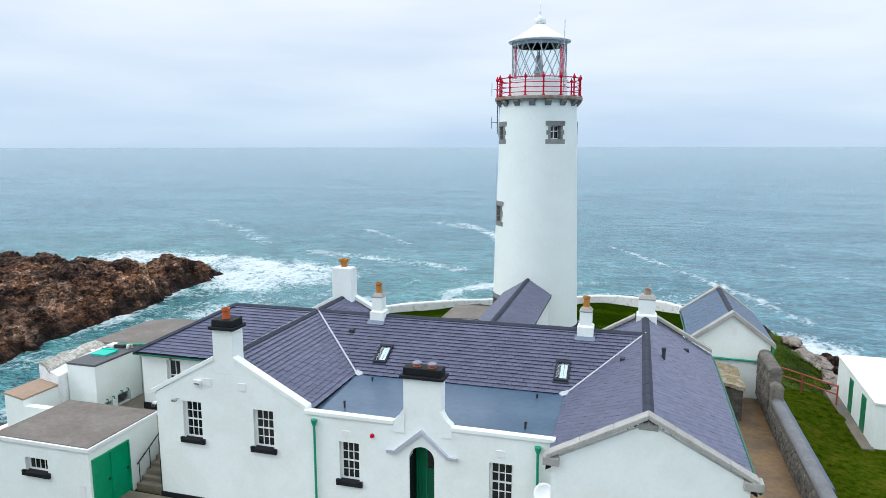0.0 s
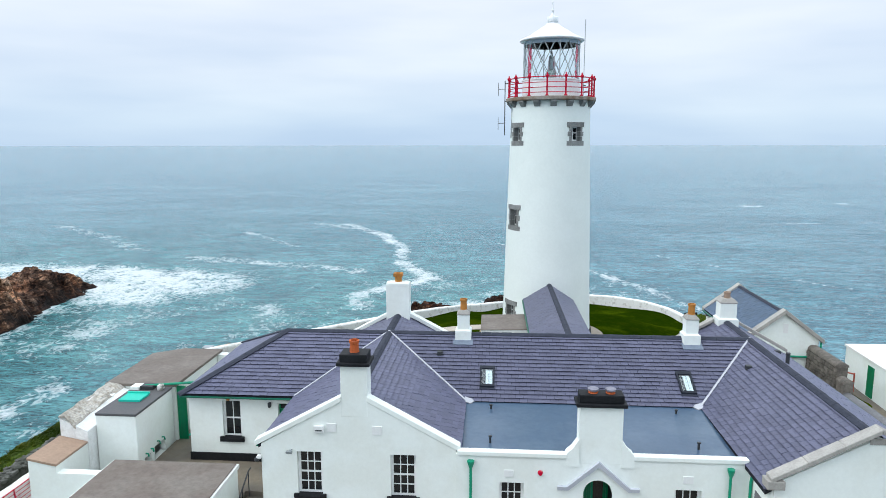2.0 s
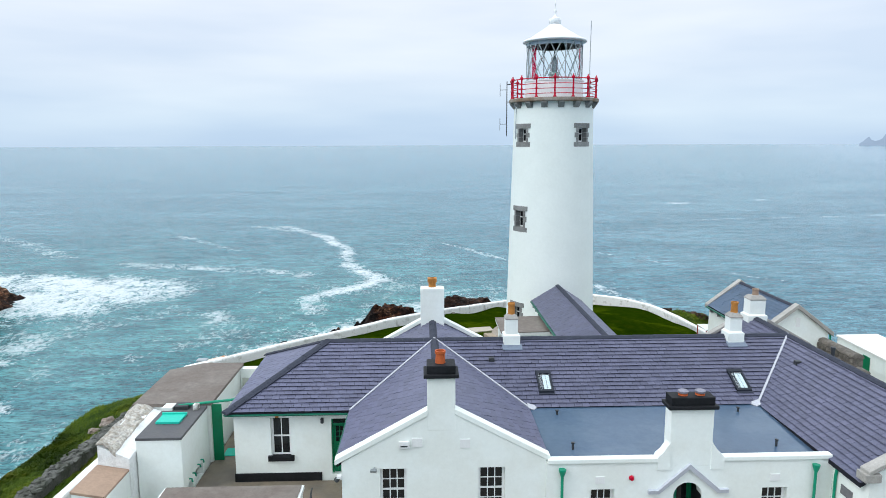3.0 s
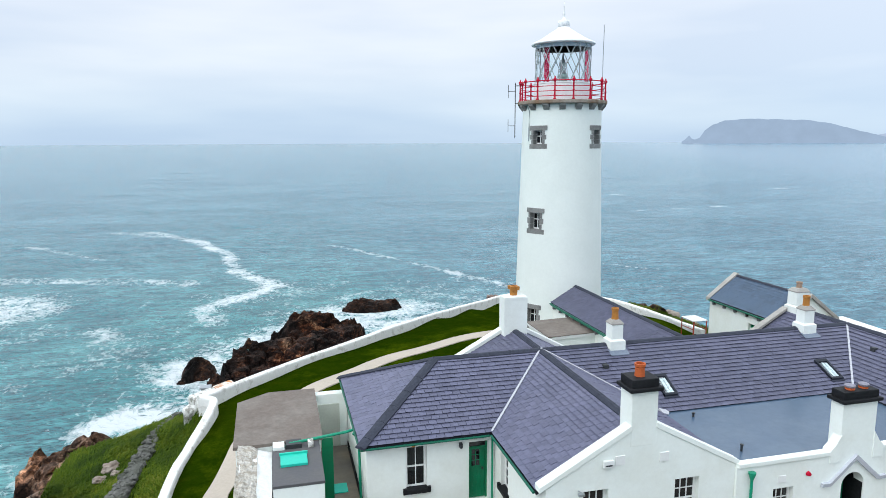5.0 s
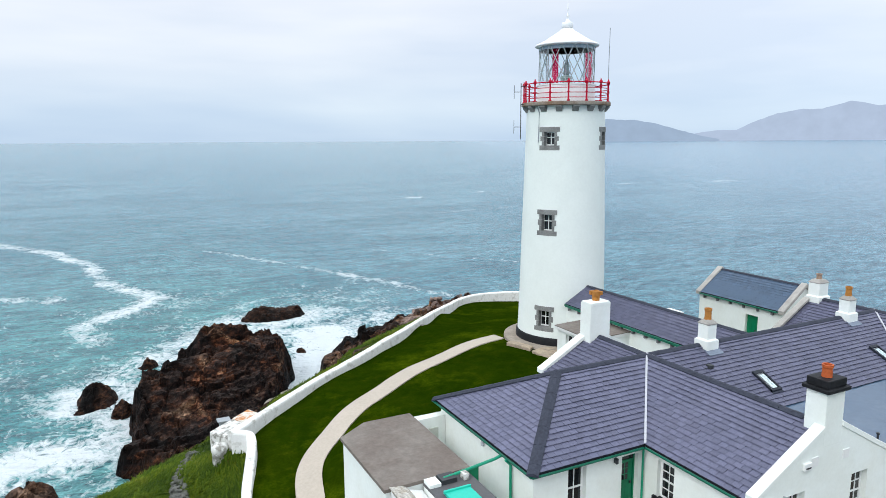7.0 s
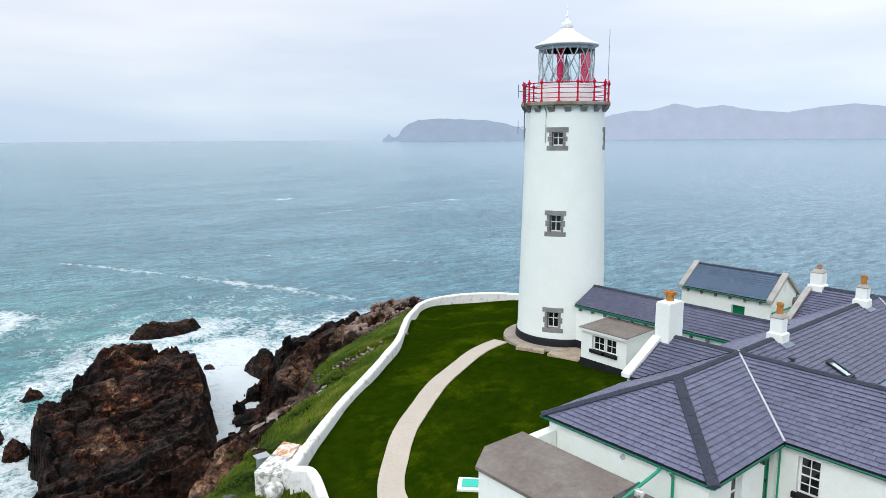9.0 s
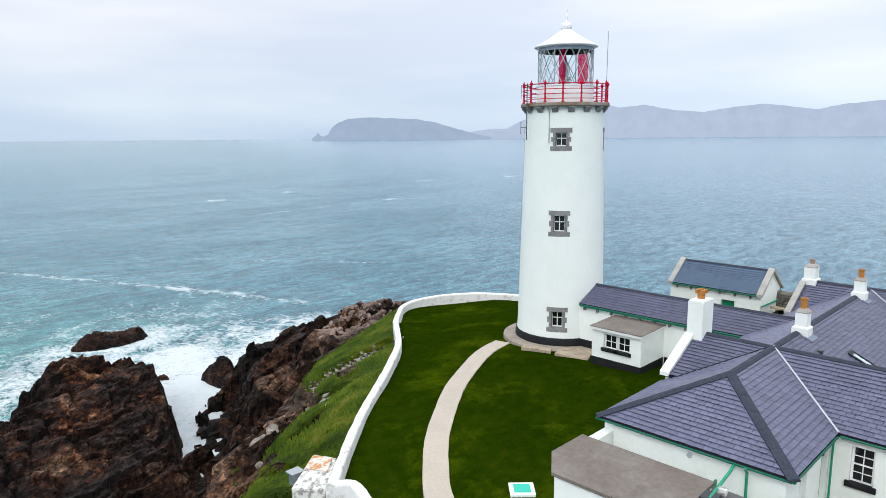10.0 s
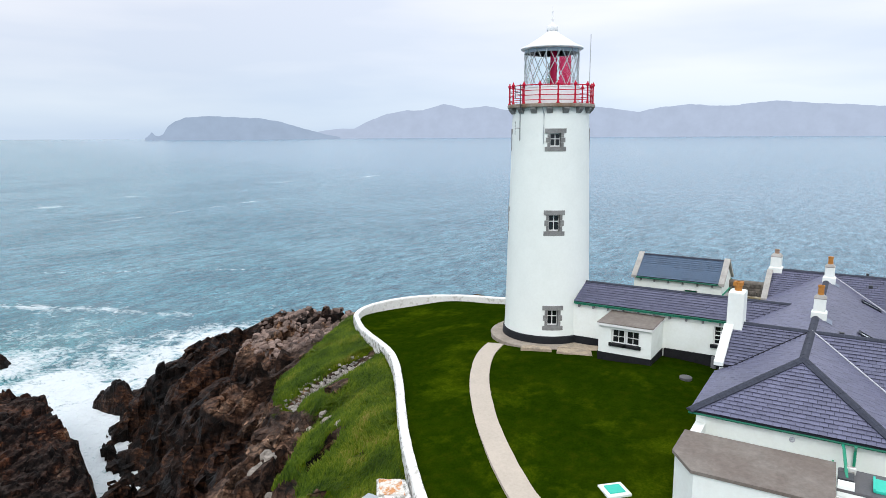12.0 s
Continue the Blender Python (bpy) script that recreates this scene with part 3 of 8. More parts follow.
# the bank below the west wall lies lower
west = np.clip((-18.0 - GX) / 4.0, 0, 1) * np.clip((3.0 - GY) / 5.0, 0, 1) * (share > 0)
GZ -= west * (0.7 * np.clip(d_in / 0.9, 0, 1) + 0.10 * np.clip(d_in, 0, 6.0))
GZ = np.where(on_land | is_in, GZ, SEA - 1.0 - np.minimum(d_co, 6.0) * 0.8)
# the point rises to a knoll behind the garden and falls lower beyond it
for x, y, high, wide in ((15.8, 39.0, 1.9, 3.6), (9.5, 28.5, 0.7, 3.0), (13.0, 33.5, 0.4, 3.0), (7.0, 36.0, -0.5, 3.0), (11.0, 52.0, -1.2, 6.0), (19.0, 59.0, -1.4, 6.0), (3.0, 45.0, -0.7, 5.0), (16.2, 28.5, -1.2, 2.2)):
    GZ += high * np.exp(-((GX - x) ** 2 + (GY - y) ** 2) / (2 * wide * wide)) * (share > 0)
# long grass keeps to a belt outside the wall, widest on the west side
belt = 5.6 - 3.3 * np.clip((GX + 7) / 8, 0, 1) + 4.0 * east + 2.6 * westg
rocky = np.clip((d_in - belt) / 2.2, 0, 1) * (share > 0)
# scree gully and outcrops in the long grass
BARE = [((-7.5, 10.5), (-10.6, 14.1), 1.05), ((-15.9, 10.4), (-14.3, 11.0), 0.9), ((-18.2, 5.3), (-16.7, 5.6), 0.5), ((-11.6, 17.0), (-14.9, 12.4), 1.5), ((-16.0, 11.8), (-20.6, 8.2), 1.5), ((-25.2, 1.9), (-21.8, 7.2), 1.2)]
bare_at = np.zeros(GX.shape)
for (x0, y0), (x1, y1), wide in BARE:
    dx, dy = x1 - x0, y1 - y0
    k = np.clip(((GX - x0) * dx + (GY - y0) * dy) / (dx * dx + dy * dy), 0, 1)
    bare_at = np.maximum(bare_at, 1.5 - np.hypot(GX - x0 - k * dx, GY - y0 - k * dy) / wide)
for i in range(GX.shape[0]):
    for j in range(GX.shape[1]):
        x, y = GX[i, j], GY[i, j]
        k = share[i, j]
        if k <= 0 or y < -30:
            continue
        wob = 2.6 * noise.fractal(Vector((x * 0.16, y * 0.16, 5.0)), 1.0, 2.0, 3)
        r = rocky[i, j] = min(1.0, max(0.0, (d_in[i, j] - belt[i, j] + wob) / 1.6))
        r = rocky[i, j] = max(r, min(1.0, bare_at[i, j] + 0.25 * wob)) if bare_at[i, j] > 0 else r
        z = GZ[i, j]
        soft = noise.fractal(Vector((x * 0.22, y * 0.22, 3.0)), 1.0, 2.0, 3)
        z += 0.3 * min(1.0, d_in[i, j] / 2.0) * soft
        if r > 0:
            # joints run north-east: long blocks, stepped and tilted
            u, w = x * 0.82 + y * 0.57, y * 0.82 - x * 0.57
            big = blocks(u * 0.7, w, z * 0.5, 4.6, 11.0)
            mid = blocks(u * 0.7, w, z * 0.5, 1.9, 57.0)
            small = blocks(u, w, z * 0.5, 0.85, 37.0)
            lump = noise.fractal(Vector((x * 0.09, y * 0.09, 9.0)), 1.0, 2.0, 3)
            low = max(0.35, 1.0 - max(0.0, y - 40.0) / 40.0)
            z += r * min(1.0, d_in[i, j] / 8.0) * (2.1 * low * big + 1.35 * mid + 0.35 * small + 0.8 * low * lump - 0.35)
            z = z + r * (ledges(x, y, ledges(x, y, z, 1.5, 0.75), 0.6, 0.45, 9.0) - z)
        else:
            out = noise.fractal(Vector((x * 0.2, y * 0.2, 21.0)), 1.0, 2.0, 2)
            if out > 0.14 and d_in[i, j] > 2.0 and x > -22:
                g = min(1.0, (out - 0.14) * 6)
                rocky[i, j] = g
                z += g * (0.35 + 0.7 * blocks(x, y, 0.0, 1.2, 5.0))
        GZ[i, j] = z


def sheet(name, X, Y, Z, mat, keep=None, smooth=True):
    ny, nx = X.shape
    verts = np.stack([X.ravel(), Y.ravel(), Z.ravel()], -1)
    idx = np.arange(ny * nx).reshape(ny, nx)
    f = np.stack([idx[:-1, :-1], idx[:-1, 1:], idx[1:, 1:], idx[1:, :-1]], -1).reshape(-1, 4)
    if keep is not None:
        f = f[keep.ravel()]
    me = bpy.data.meshes.new(name)
    me.from_pydata(verts.tolist(), [], f.tolist())
    me.materials.append(mat)
    me.polygons.foreach_set("use_smooth", [smooth] * len(me.polygons))
    return new(name, me), f


def ground_material(name="headland_grass_and_rock", red=False):
    """Mown lawn, long grass and bare rock, told apart by where the ground is mown, how steep it is and how high over the sea."""
    m = bpy.data.materials.new(name)
    m.use_nodes = True
    t = m.node_tree
    L = t.links
    b = t.nodes["Principled BSDF"]
    geo = t.nodes.new("ShaderNodeNewGeometry")

    def tex(scale, detail=5.0, rough=0.6, stretch=None):
        n = node(t, "ShaderNodeTexNoise", Scale=scale, Detail=detail, Roughness=rough)
        if stretch:
            mp = t.nodes.new("ShaderNodeMapping")
            mp.inputs["Scale"].default_value = stretch
            mp.inputs["Rotation"].default_value = (0.5, 0.3, 0.6)
            L.new(geo.outputs["Position"], mp.inputs[0])
            L.new(mp.outputs[0], n.inputs["Vector"])
        else:
            L.new(geo.outputs["Position"], n.inputs["Vector"])
        return n.outputs["Fac"]

    def ramp(src, rows):
        r = t.nodes.new("ShaderNodeValToRGB")
        e = r.color_ramp.elements
        while len(e) < len(rows):
            e.new(0.5)
        for el, (at, c) in zip(e, rows):
            el.position, el.color = at, (*c, 1)
        L.new(src, r.inputs[0])
        return r.outputs[0]

    def mix(fac, a, c, kind="MIX"):
        n = t.nodes.new("ShaderNodeMixRGB")
        n.blend_type = kind
        for sock, v in zip(n.inputs, (fac, a, c)):
            if isinstance(v, (int, float)):
                sock.default_value = v
            else:
                L.new(v, sock)
        return n.outputs[0]

    def calc(op, a, c=0.0, clamp=False):
        n = t.nodes.new("ShaderNodeMath")
        n.operation, n.use_clamp = op, clamp
        for sock, v in zip(n.inputs, (a, c)):
            if isinstance(v, (int, float)):
                sock.default_value = v
            else:
                L.new(v, sock)
        return n.outputs[0]

    fine, mid, broad = tex(9, 4, 0.7), tex(1.6), tex(0.22, 3)
    lawn = mix(0.55, ramp(broad, [(0.40, (0.0090, 0.0235, 0.0005)), (0.5, (0.0128, 0.0296, 0.0007)), (0.62, (0.0226, 0.0389, 0.0010))]), ramp(mid, [(0.40, (0.0084, 0.0198, 0.0005)), (0.52, (0.0128, 0.0265, 0.0007)), (0.68, (0.0247, 0.0336, 0.0014))]))
    lawn = mix(0.6, lawn, ramp(fine, [(0.3, (0.6, 0.6, 0.6)), (0.7, (1.35, 1.35, 1.3))]), "MULTIPLY")
    # worn, yellowish patches on the lawn
    worn = ramp(tex(0.20, 5, 0.65), [(0.52, (0.0, 0.0, 0.0)), (0.68, (0.6, 0.6, 0.6))])
    lawn = mix(worn, lawn, ramp(fine, [(0.35, (0.030, 0.060, 0.001)), (0.65, (0.072, 0.094, 0.003))]))
    blade = tex(3.2, 6, 0.75, (1.0, 1.0, 0.35))
    wild = mix(0.6, ramp(mid, [(0.38, (0.028, 0.048, 0.002)), (0.5, (0.062, 0.092, 0.003)), (0.64, (0.135, 0.110, 0.018))]), ramp(blade, [(0.38, (0.012, 0.025, 0.0015)), (0.5, (0.050, 0.086, 0.003)), (0.62, (0.115, 0.122, 0.014))]))
    crack = tex(0.9 if red is True else 1.7, 6, 0.68, (1.0, 0.42, 1.9))
    if red == "rust":
        body = [(0.44, (0.008, 0.0055, 0.0055)), (0.51, (0.025, 0.012, 0.0085)), (0.57, (0.072, 0.032, 0.018)), (0.66, (0.22, 0.155, 0.110))]
    elif red:
        body = [(0.41, (0.022, 0.012, 0.009)), (0.46, (0.100, 0.056, 0.038)), (0.54, (0.195, 0.122, 0.085)), (0.63, (0.41, 0.315, 0.25))]
    else:
        body = [(0.40, (0.016, 0.011, 0.009)), (0.48, (0.040, 0.023, 0.016)), (0.55, (0.088, 0.057, 0.042)), (0.64, (0.21, 0.158, 0.125))]
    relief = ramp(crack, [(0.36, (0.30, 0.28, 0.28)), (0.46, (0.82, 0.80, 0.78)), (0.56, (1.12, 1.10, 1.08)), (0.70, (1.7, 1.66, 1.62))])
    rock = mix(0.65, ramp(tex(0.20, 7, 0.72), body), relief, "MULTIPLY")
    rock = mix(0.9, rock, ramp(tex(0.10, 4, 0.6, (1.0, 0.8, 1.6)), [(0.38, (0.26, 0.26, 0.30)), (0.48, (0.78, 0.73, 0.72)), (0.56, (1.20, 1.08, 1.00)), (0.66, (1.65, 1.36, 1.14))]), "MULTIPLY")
    # joint blocks: every one a plane with a tilt and a shade of its own
    fwarp = t.nodes.new("ShaderNodeVectorMath")
    fnoise = node(t, "ShaderNodeTexNoise", Scale=0.7, Detail=3.0)
    L.new(geo.outputs["Position"], fnoise.inputs["Vector"])
    fwarp.operation = "MULTIPLY_ADD"
    L.new(fnoise.outputs["Color"], fwarp.inputs[0])
    fwarp.inputs[1].default_value = (0.5, 0.5, 0.5)
    L.new(geo.outputs["Position"], fwarp.inputs[2])

    def facets(scale, stretch, turn):
        mp = t.nodes.new("ShaderNodeMapping")
        mp.inputs["Scale"].default_value, mp.inputs["Rotation"].default_value = stretch, turn
        L.new(fwarp.outputs[0], mp.inputs[0])
        v = t.nodes.new("ShaderNodeTexVoronoi")
        v.inputs["Scale"].default_value = scale
        L.new(mp.outputs[0], v.inputs["Vector"])
        off, tilt, dot = (t.nodes.new("ShaderNodeVectorMath") for _ in range(3))
        off.operation, tilt.operation, dot.operation = "SUBTRACT", "SUBTRACT", "DOT_PRODUCT"
        L.new(mp.outputs[0], off.inputs[0])
        L.new(v.outputs["Position"], off.inputs[1])
        L.new(v.outputs["Color"], tilt.inputs[0])
        tilt.inputs[1].default_value = (0.5, 0.5, 0.5)
        L.new(off.outputs[0], dot.inputs[0])
        L.new(tilt.outputs[0], dot.inputs[1])
        shade = t.nodes.new("ShaderNodeSeparateColor")
        L.new(v.outputs["Color"], shade.inputs[0])
        return dot.outputs["Value"], shade.outputs[0]

    face1, shade1 = facets(0.42, (1.0, 0.6, 1.5), (0.5, 0.3, 0.6))
    face2, shade2 = facets(1.25, (1.0, 0.55, 1.6), (0.6, 0.2, 0.9))
    face3, shade3 = facets(3.2, (1.0, 0.6, 1.5), (0.4, 0.4, 0.3))
    face4, shade4 = facets(7.0, (1.0, 0.6, 1.4), (0.2, 0.5, 0.8))
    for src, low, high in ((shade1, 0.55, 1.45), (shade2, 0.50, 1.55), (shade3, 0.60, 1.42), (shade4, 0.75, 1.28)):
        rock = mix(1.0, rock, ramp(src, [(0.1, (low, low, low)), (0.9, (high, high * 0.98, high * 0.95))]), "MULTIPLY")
    facet = calc("ADD", calc("ADD", calc("ADD", face1, calc("MULTIPLY", face2, 0.9)), calc("MULTIPLY", face3, 0.8)), calc("MULTIPLY", face4, 0.6))
    vor = t.nodes.new("ShaderNodeTexVoronoi")
    vor.feature = "DISTANCE_TO_EDGE"
    vor.inputs["Scale"].default_value = 0.9
    vmap = t.nodes.new("ShaderNodeMapping")
    vmap.inputs["Scale"].default_value, vmap.inputs["Rotation"].default_value = (1.0, 0.5, 1.5), (0.5, 0.3, 0.6)
    vwarp = t.nodes.new("ShaderNodeVectorMath")
    vnoise = node(t, "ShaderNodeTexNoise", Scale=0.9, Detail=4.0)
    L.new(geo.outputs["Position"], vnoise.inputs["Vector"])
    vwarp.operation = "ADD"
    L.new(geo.outputs["Position"], vwarp.inputs[0])
    L.new(vnoise.outputs["Color"], vwarp.inputs[1])
    L.new(vwarp.outputs[0], vmap.inputs[0])
    L.new(vmap.outputs[0], vor.inputs["Vector"])
    vor2 = t.nodes.new("ShaderNodeTexVoronoi")
    vor2.feature = "DISTANCE_TO_EDGE"
    vor2.inputs["Scale"].default_value = 0.28
    L.new(vmap.outputs[0], vor2.inputs["Vector"])
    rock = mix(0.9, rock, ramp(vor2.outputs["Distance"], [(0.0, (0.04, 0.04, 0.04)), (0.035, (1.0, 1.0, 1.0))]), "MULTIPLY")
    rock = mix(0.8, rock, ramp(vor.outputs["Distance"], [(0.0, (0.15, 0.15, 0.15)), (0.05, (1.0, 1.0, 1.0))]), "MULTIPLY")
    sep = t.nodes.new("ShaderNodeSeparateXYZ")
    L.new(geo.outputs["Position"], sep.inputs[0])
    wet = t.nodes.new("ShaderNodeMapRange")
    wet.inputs["From Min"].default_value, wet.inputs["From Max"].default_value = (SEA + 0.8, SEA + 3.5) if red else (SEA + 12.2, SEA + 14.2)
    wet.inputs["To Min"].default_value, wet.inputs["To Max"].default_value = 1.0, 0.0
    east_side = calc("MULTIPLY", calc("MULTIPLY", calc("SUBTRACT", sep.outputs["X"], 14.0), 0.15, True), 12.0)
    wob = calc("ADD", calc("ADD", sep.outputs["Z"], east_side), calc("MULTIPLY", calc("SUBTRACT", tex(0.3, 3), 0.5), 6.0))
    L.new(wob, wet.inputs["Value"])
    tang = ramp(tex(0.15, 5, 0.65), [(0.47, (0.0, 0.0, 0.0)), (0.57, (0.8, 0.8, 0.8))])
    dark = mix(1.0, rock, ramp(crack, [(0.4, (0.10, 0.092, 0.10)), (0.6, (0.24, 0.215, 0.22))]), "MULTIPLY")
    rusty = mix(1.0, ramp(crack, [(0.4, (0.011, 0.0045, 0.0028)), (0.5, (0.040, 0.0145, 0.0075)), (0.62, (0.11, 0.050, 0.024))]), relief, "MULTIPLY")
    # pale pinkish patches on upward facets: top light put into the dry rock's colour
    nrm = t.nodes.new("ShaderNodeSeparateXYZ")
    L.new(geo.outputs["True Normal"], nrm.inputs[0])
    lit_tops = calc("MULTIPLY", calc("MULTIPLY", calc("SUBTRACT", nrm.outputs["Z"], 0.45), 2.2, True), calc("MULTIPLY", calc("SUBTRACT", tex(1.1, 5, 0.7), 0.38), 4.0, True))
    rock = mix(calc("MULTIPLY", lit_tops, 0.15 if red == "rust" else 0.26), rock, mix(1.0, ramp(shade3, [(0.0, (0.10, 0.066, 0.052)), (0.5, (0.20, 0.142, 0.118)), (1.0, (0.34, 0.265, 0.23))]), relief, "MULTIPLY"))
    wetrock = mix(tang, dark, mix(0.7, dark, rusty))
    rock = mix(wet.outputs[0], rock, wetrock)
    nsep = t.nodes.new("ShaderNodeSeparateXYZ")
    L.new(geo.outputs["Normal"], nsep.inputs[0])
    bare = t.nodes.new("ShaderNodeAttribute")
    bare.attribute_name = "bare"
    mown = t.nodes.new("ShaderNodeAttribute")
    mown.attribute_name = "mown"
    steep = calc("MULTIPLY", calc("SUBTRACT", 0.72, nsep.outputs["Z"]), 3.0)
    score = calc("ADD", calc("ADD", steep, calc("MULTIPLY", bare.outputs["Fac"], 1.6)), calc("MULTIPLY", calc("SUBTRACT", mid, 0.55), 1.6))
    is_rock = calc("MULTIPLY", score, 2.2, True)
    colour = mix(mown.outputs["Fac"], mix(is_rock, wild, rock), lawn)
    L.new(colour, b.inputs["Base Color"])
    rough = t.nodes.new("ShaderNodeMapRange")
    rough.inputs["To Min"].default_value, rough.inputs["To Max"].default_value = 0.85, 0.62
    L.new(calc("MULTIPLY", wet.outputs[0], is_rock), rough.inputs["Value"])
    L.new(rough.outputs[0], b.inputs["Roughness"])
    spec = t.nodes.new("ShaderNodeMapRange")
    spec.inputs["To Min"].default_value, spec.inputs["To Max"].default_value = 0.0, 0.14
    L.new(calc("MULTIPLY", is_rock, calc("SUBTRACT", 1.0, mown.outputs["Fac"])), spec.inputs["Value"])
    L.new(spec.outputs[0], b.inputs["Specular IOR Level"])
    bp1 = node(t, "ShaderNodeBump", Strength=0.9, Distance=1.0)
    L.new(mix(is_rock, calc("MULTIPLY", blade, 0.35), calc("ADD", calc("MULTIPLY", facet, 0.9), calc("MULTIPLY", crack, 0.22))), bp1.inputs["Height"])
    bp2 = node(t, "ShaderNodeBump", Strength=0.5, Distance=0.05)
    L.new(fine, bp2.inputs["Height"])
    L.new(bp1.outputs[0], bp2.inputs["Normal"])
    flat = node(t, "ShaderNodeBump", Strength=0.45, Distance=0.05)
    L.new(fine, flat.inputs["Height"])
    nm = t.nodes.new("ShaderNodeMix")
    nm.data_type = "VECTOR"
    L.new(mown.outputs["Fac"], nm.inputs["Factor"])
    L.new(bp2.outputs[0], nm.inputs[4])
    L.new(flat.outputs[0], nm.inputs[5])
    L.new(nm.outputs[1], b.inputs["Normal"])
    return m


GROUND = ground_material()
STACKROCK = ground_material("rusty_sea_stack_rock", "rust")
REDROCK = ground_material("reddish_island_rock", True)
# ledges and overhangs: bare rock is also pushed about sideways
WX, WY = GX.copy(), GY.copy()
FY, FX = np.gradient(GZ, gy, gx)
FX, FY = FX / np.sqrt(1 + FX ** 2 + FY ** 2), FY / np.sqrt(1 + FX ** 2 + FY ** 2)
for i in range(GX.shape[0]):
    for j in range(GX.shape[1]):
        if rocky[i, j] > 0.3 and GY[i, j] > -8:
            q = Vector((GX[i, j] * 0.55, GY[i, j] * 0.55, GZ[i, j] * 0.7))
            v = noise.noise_vector(q) + 0.6 * noise.noise_vector(q * 2.3)
            bed = noise.noise(Vector((GX[i, j] * 0.12, GY[i, j] * 0.12, math.floor((GZ[i, j] + 0.2 * GX[i, j]) / 0.9) * 3.7)))
            push = rocky[i, j] * min(1.0, abs(FX[i, j]) + abs(FY[i, j]))
            WX[i, j] += 0.17 * rocky[i, j] * v.x - 1.1 * push * bed * FX[i, j]
            WY[i, j] += 0.17 * rocky[i, j] * v.y - 1.1 * push * bed * FY[i, j]
ground, _ = sheet("ground", WX, WY, GZ, GROUND)
tagged(ground, "grassy headland with a mown lawn falling to dark broken sea cliffs", "ground", kind="structure")
at = ground.data.attributes.new("bare", "FLOAT", "POINT")
at.data.foreach_set("value", rocky.ravel().astype(np.float32))
hard = rocky[:-1, :-1] > 0.5
ground.data.polygons.foreach_set("use_smooth", (~hard).ravel().tolist())
at = ground.data.attributes.new("mown", "FLOAT", "POINT")
at.data.foreach_set("value", np.where(is_in, np.where(GX > 13.4, 0.12, 1.0), 0.0).ravel().astype(np.float32))


def sea_material():
    m = bpy.data.materials.new("sea_water")
    m.use_nodes = True
    t = m.node_tree
    L = t.links
    b = t.nodes["Principled BSDF"]
    b.inputs["IOR"].default_value = 1.33
    b.inputs["Specular IOR Level"].default_value = 0.5
    geo = t.nodes.new("ShaderNodeNewGeometry")

    def tex(scale, detail=4.0, rough=0.6, stretch=(1, 1, 1), turn=0.5, warp=0.0):
        mp = t.nodes.new("ShaderNodeMapping")
        mp.inputs["Scale"].default_value, mp.inputs["Rotation"].default_value = stretch, (0, 0, turn)
        L.new(geo.outputs["Position"], mp.inputs[0])
        n = node(t, "ShaderNodeTexNoise", Scale=scale, Detail=detail, Roughness=rough, Distortion=warp)
        L.new(mp.outputs[0], n.inputs["Vector"])
        return n.outputs["Fac"]

    def calc(op, a, c=0.0, clamp=False):
        n = t.nodes.new("ShaderNodeMath")
        n.operation, n.use_clamp = op, clamp
        for sock, v in zip(n.inputs, (a, c)):
            if isinstance(v, (int, float)):
                sock.default_value = v
            else:
                L.new(v, sock)
        return n.outputs[0]

    def ramp(src, rows):
        r = t.nodes.new("ShaderNodeValToRGB")
        e = r.color_ramp.elements
        while len(e) < len(rows):
            e.new(0.5)
        for el, (p, c) in zip(e, rows):
            el.position, el.color = p, (*c, 1)
        L.new(src, r.inputs[0])
        return r.outputs[0]

    foam = t.nodes.new("ShaderNodeAttribute")
    foam.attribute_name = "foam"
    shoal = t.nodes.new("ShaderNodeAttribute")
    shoal.attribute_name = "shoal"
    water = t.nodes.new("ShaderNodeMixRGB")
    L.new(shoal.outputs["Fac"], water.inputs[0])
    L.new(ramp(tex(0.012, 3, 0.5, (1, 2.2, 1), 0.4), [(0.40, (0.056, 0.164, 0.222)), (0.60, (0.100, 0.228, 0.286))]), water.inputs[1])
    L.new(ramp(tex(0.05, 4), [(0.40, (0.040, 0.172, 0.190)), (0.60, (0.088, 0.258, 0.266))]), water.inputs[2])
    # paler blue blended into the water of the bay to the east
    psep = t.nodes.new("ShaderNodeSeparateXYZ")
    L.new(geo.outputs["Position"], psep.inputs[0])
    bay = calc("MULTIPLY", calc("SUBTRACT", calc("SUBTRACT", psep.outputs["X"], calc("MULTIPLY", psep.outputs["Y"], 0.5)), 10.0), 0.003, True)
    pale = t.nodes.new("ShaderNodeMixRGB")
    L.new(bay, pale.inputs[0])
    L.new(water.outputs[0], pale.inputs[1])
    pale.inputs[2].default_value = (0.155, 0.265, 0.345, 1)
    lace = tex(0.55, 9, 0.74, (1.25, 0.85, 1), 0.3, 1.3)
    vein = calc("SUBTRACT", 1.0, calc("MULTIPLY", calc("ABSOLUTE", calc("SUBTRACT", tex(0.16, 6, 0.62, (1.25, 0.9, 1), 0.3, 2.2), 0.5)), 7.0))
    patch = tex(0.05, 4, 0.6, (1, 1.1, 1), 0.4, 1.2)
    web = calc("ADD", calc("ADD", calc("MULTIPLY", calc("SUBTRACT", lace, 0.5), 2.4), calc("MULTIPLY", calc("MAXIMUM", vein, 0.0), 0.30)), calc("MULTIPLY", calc("SUBTRACT", patch, 0.5), 1.5))
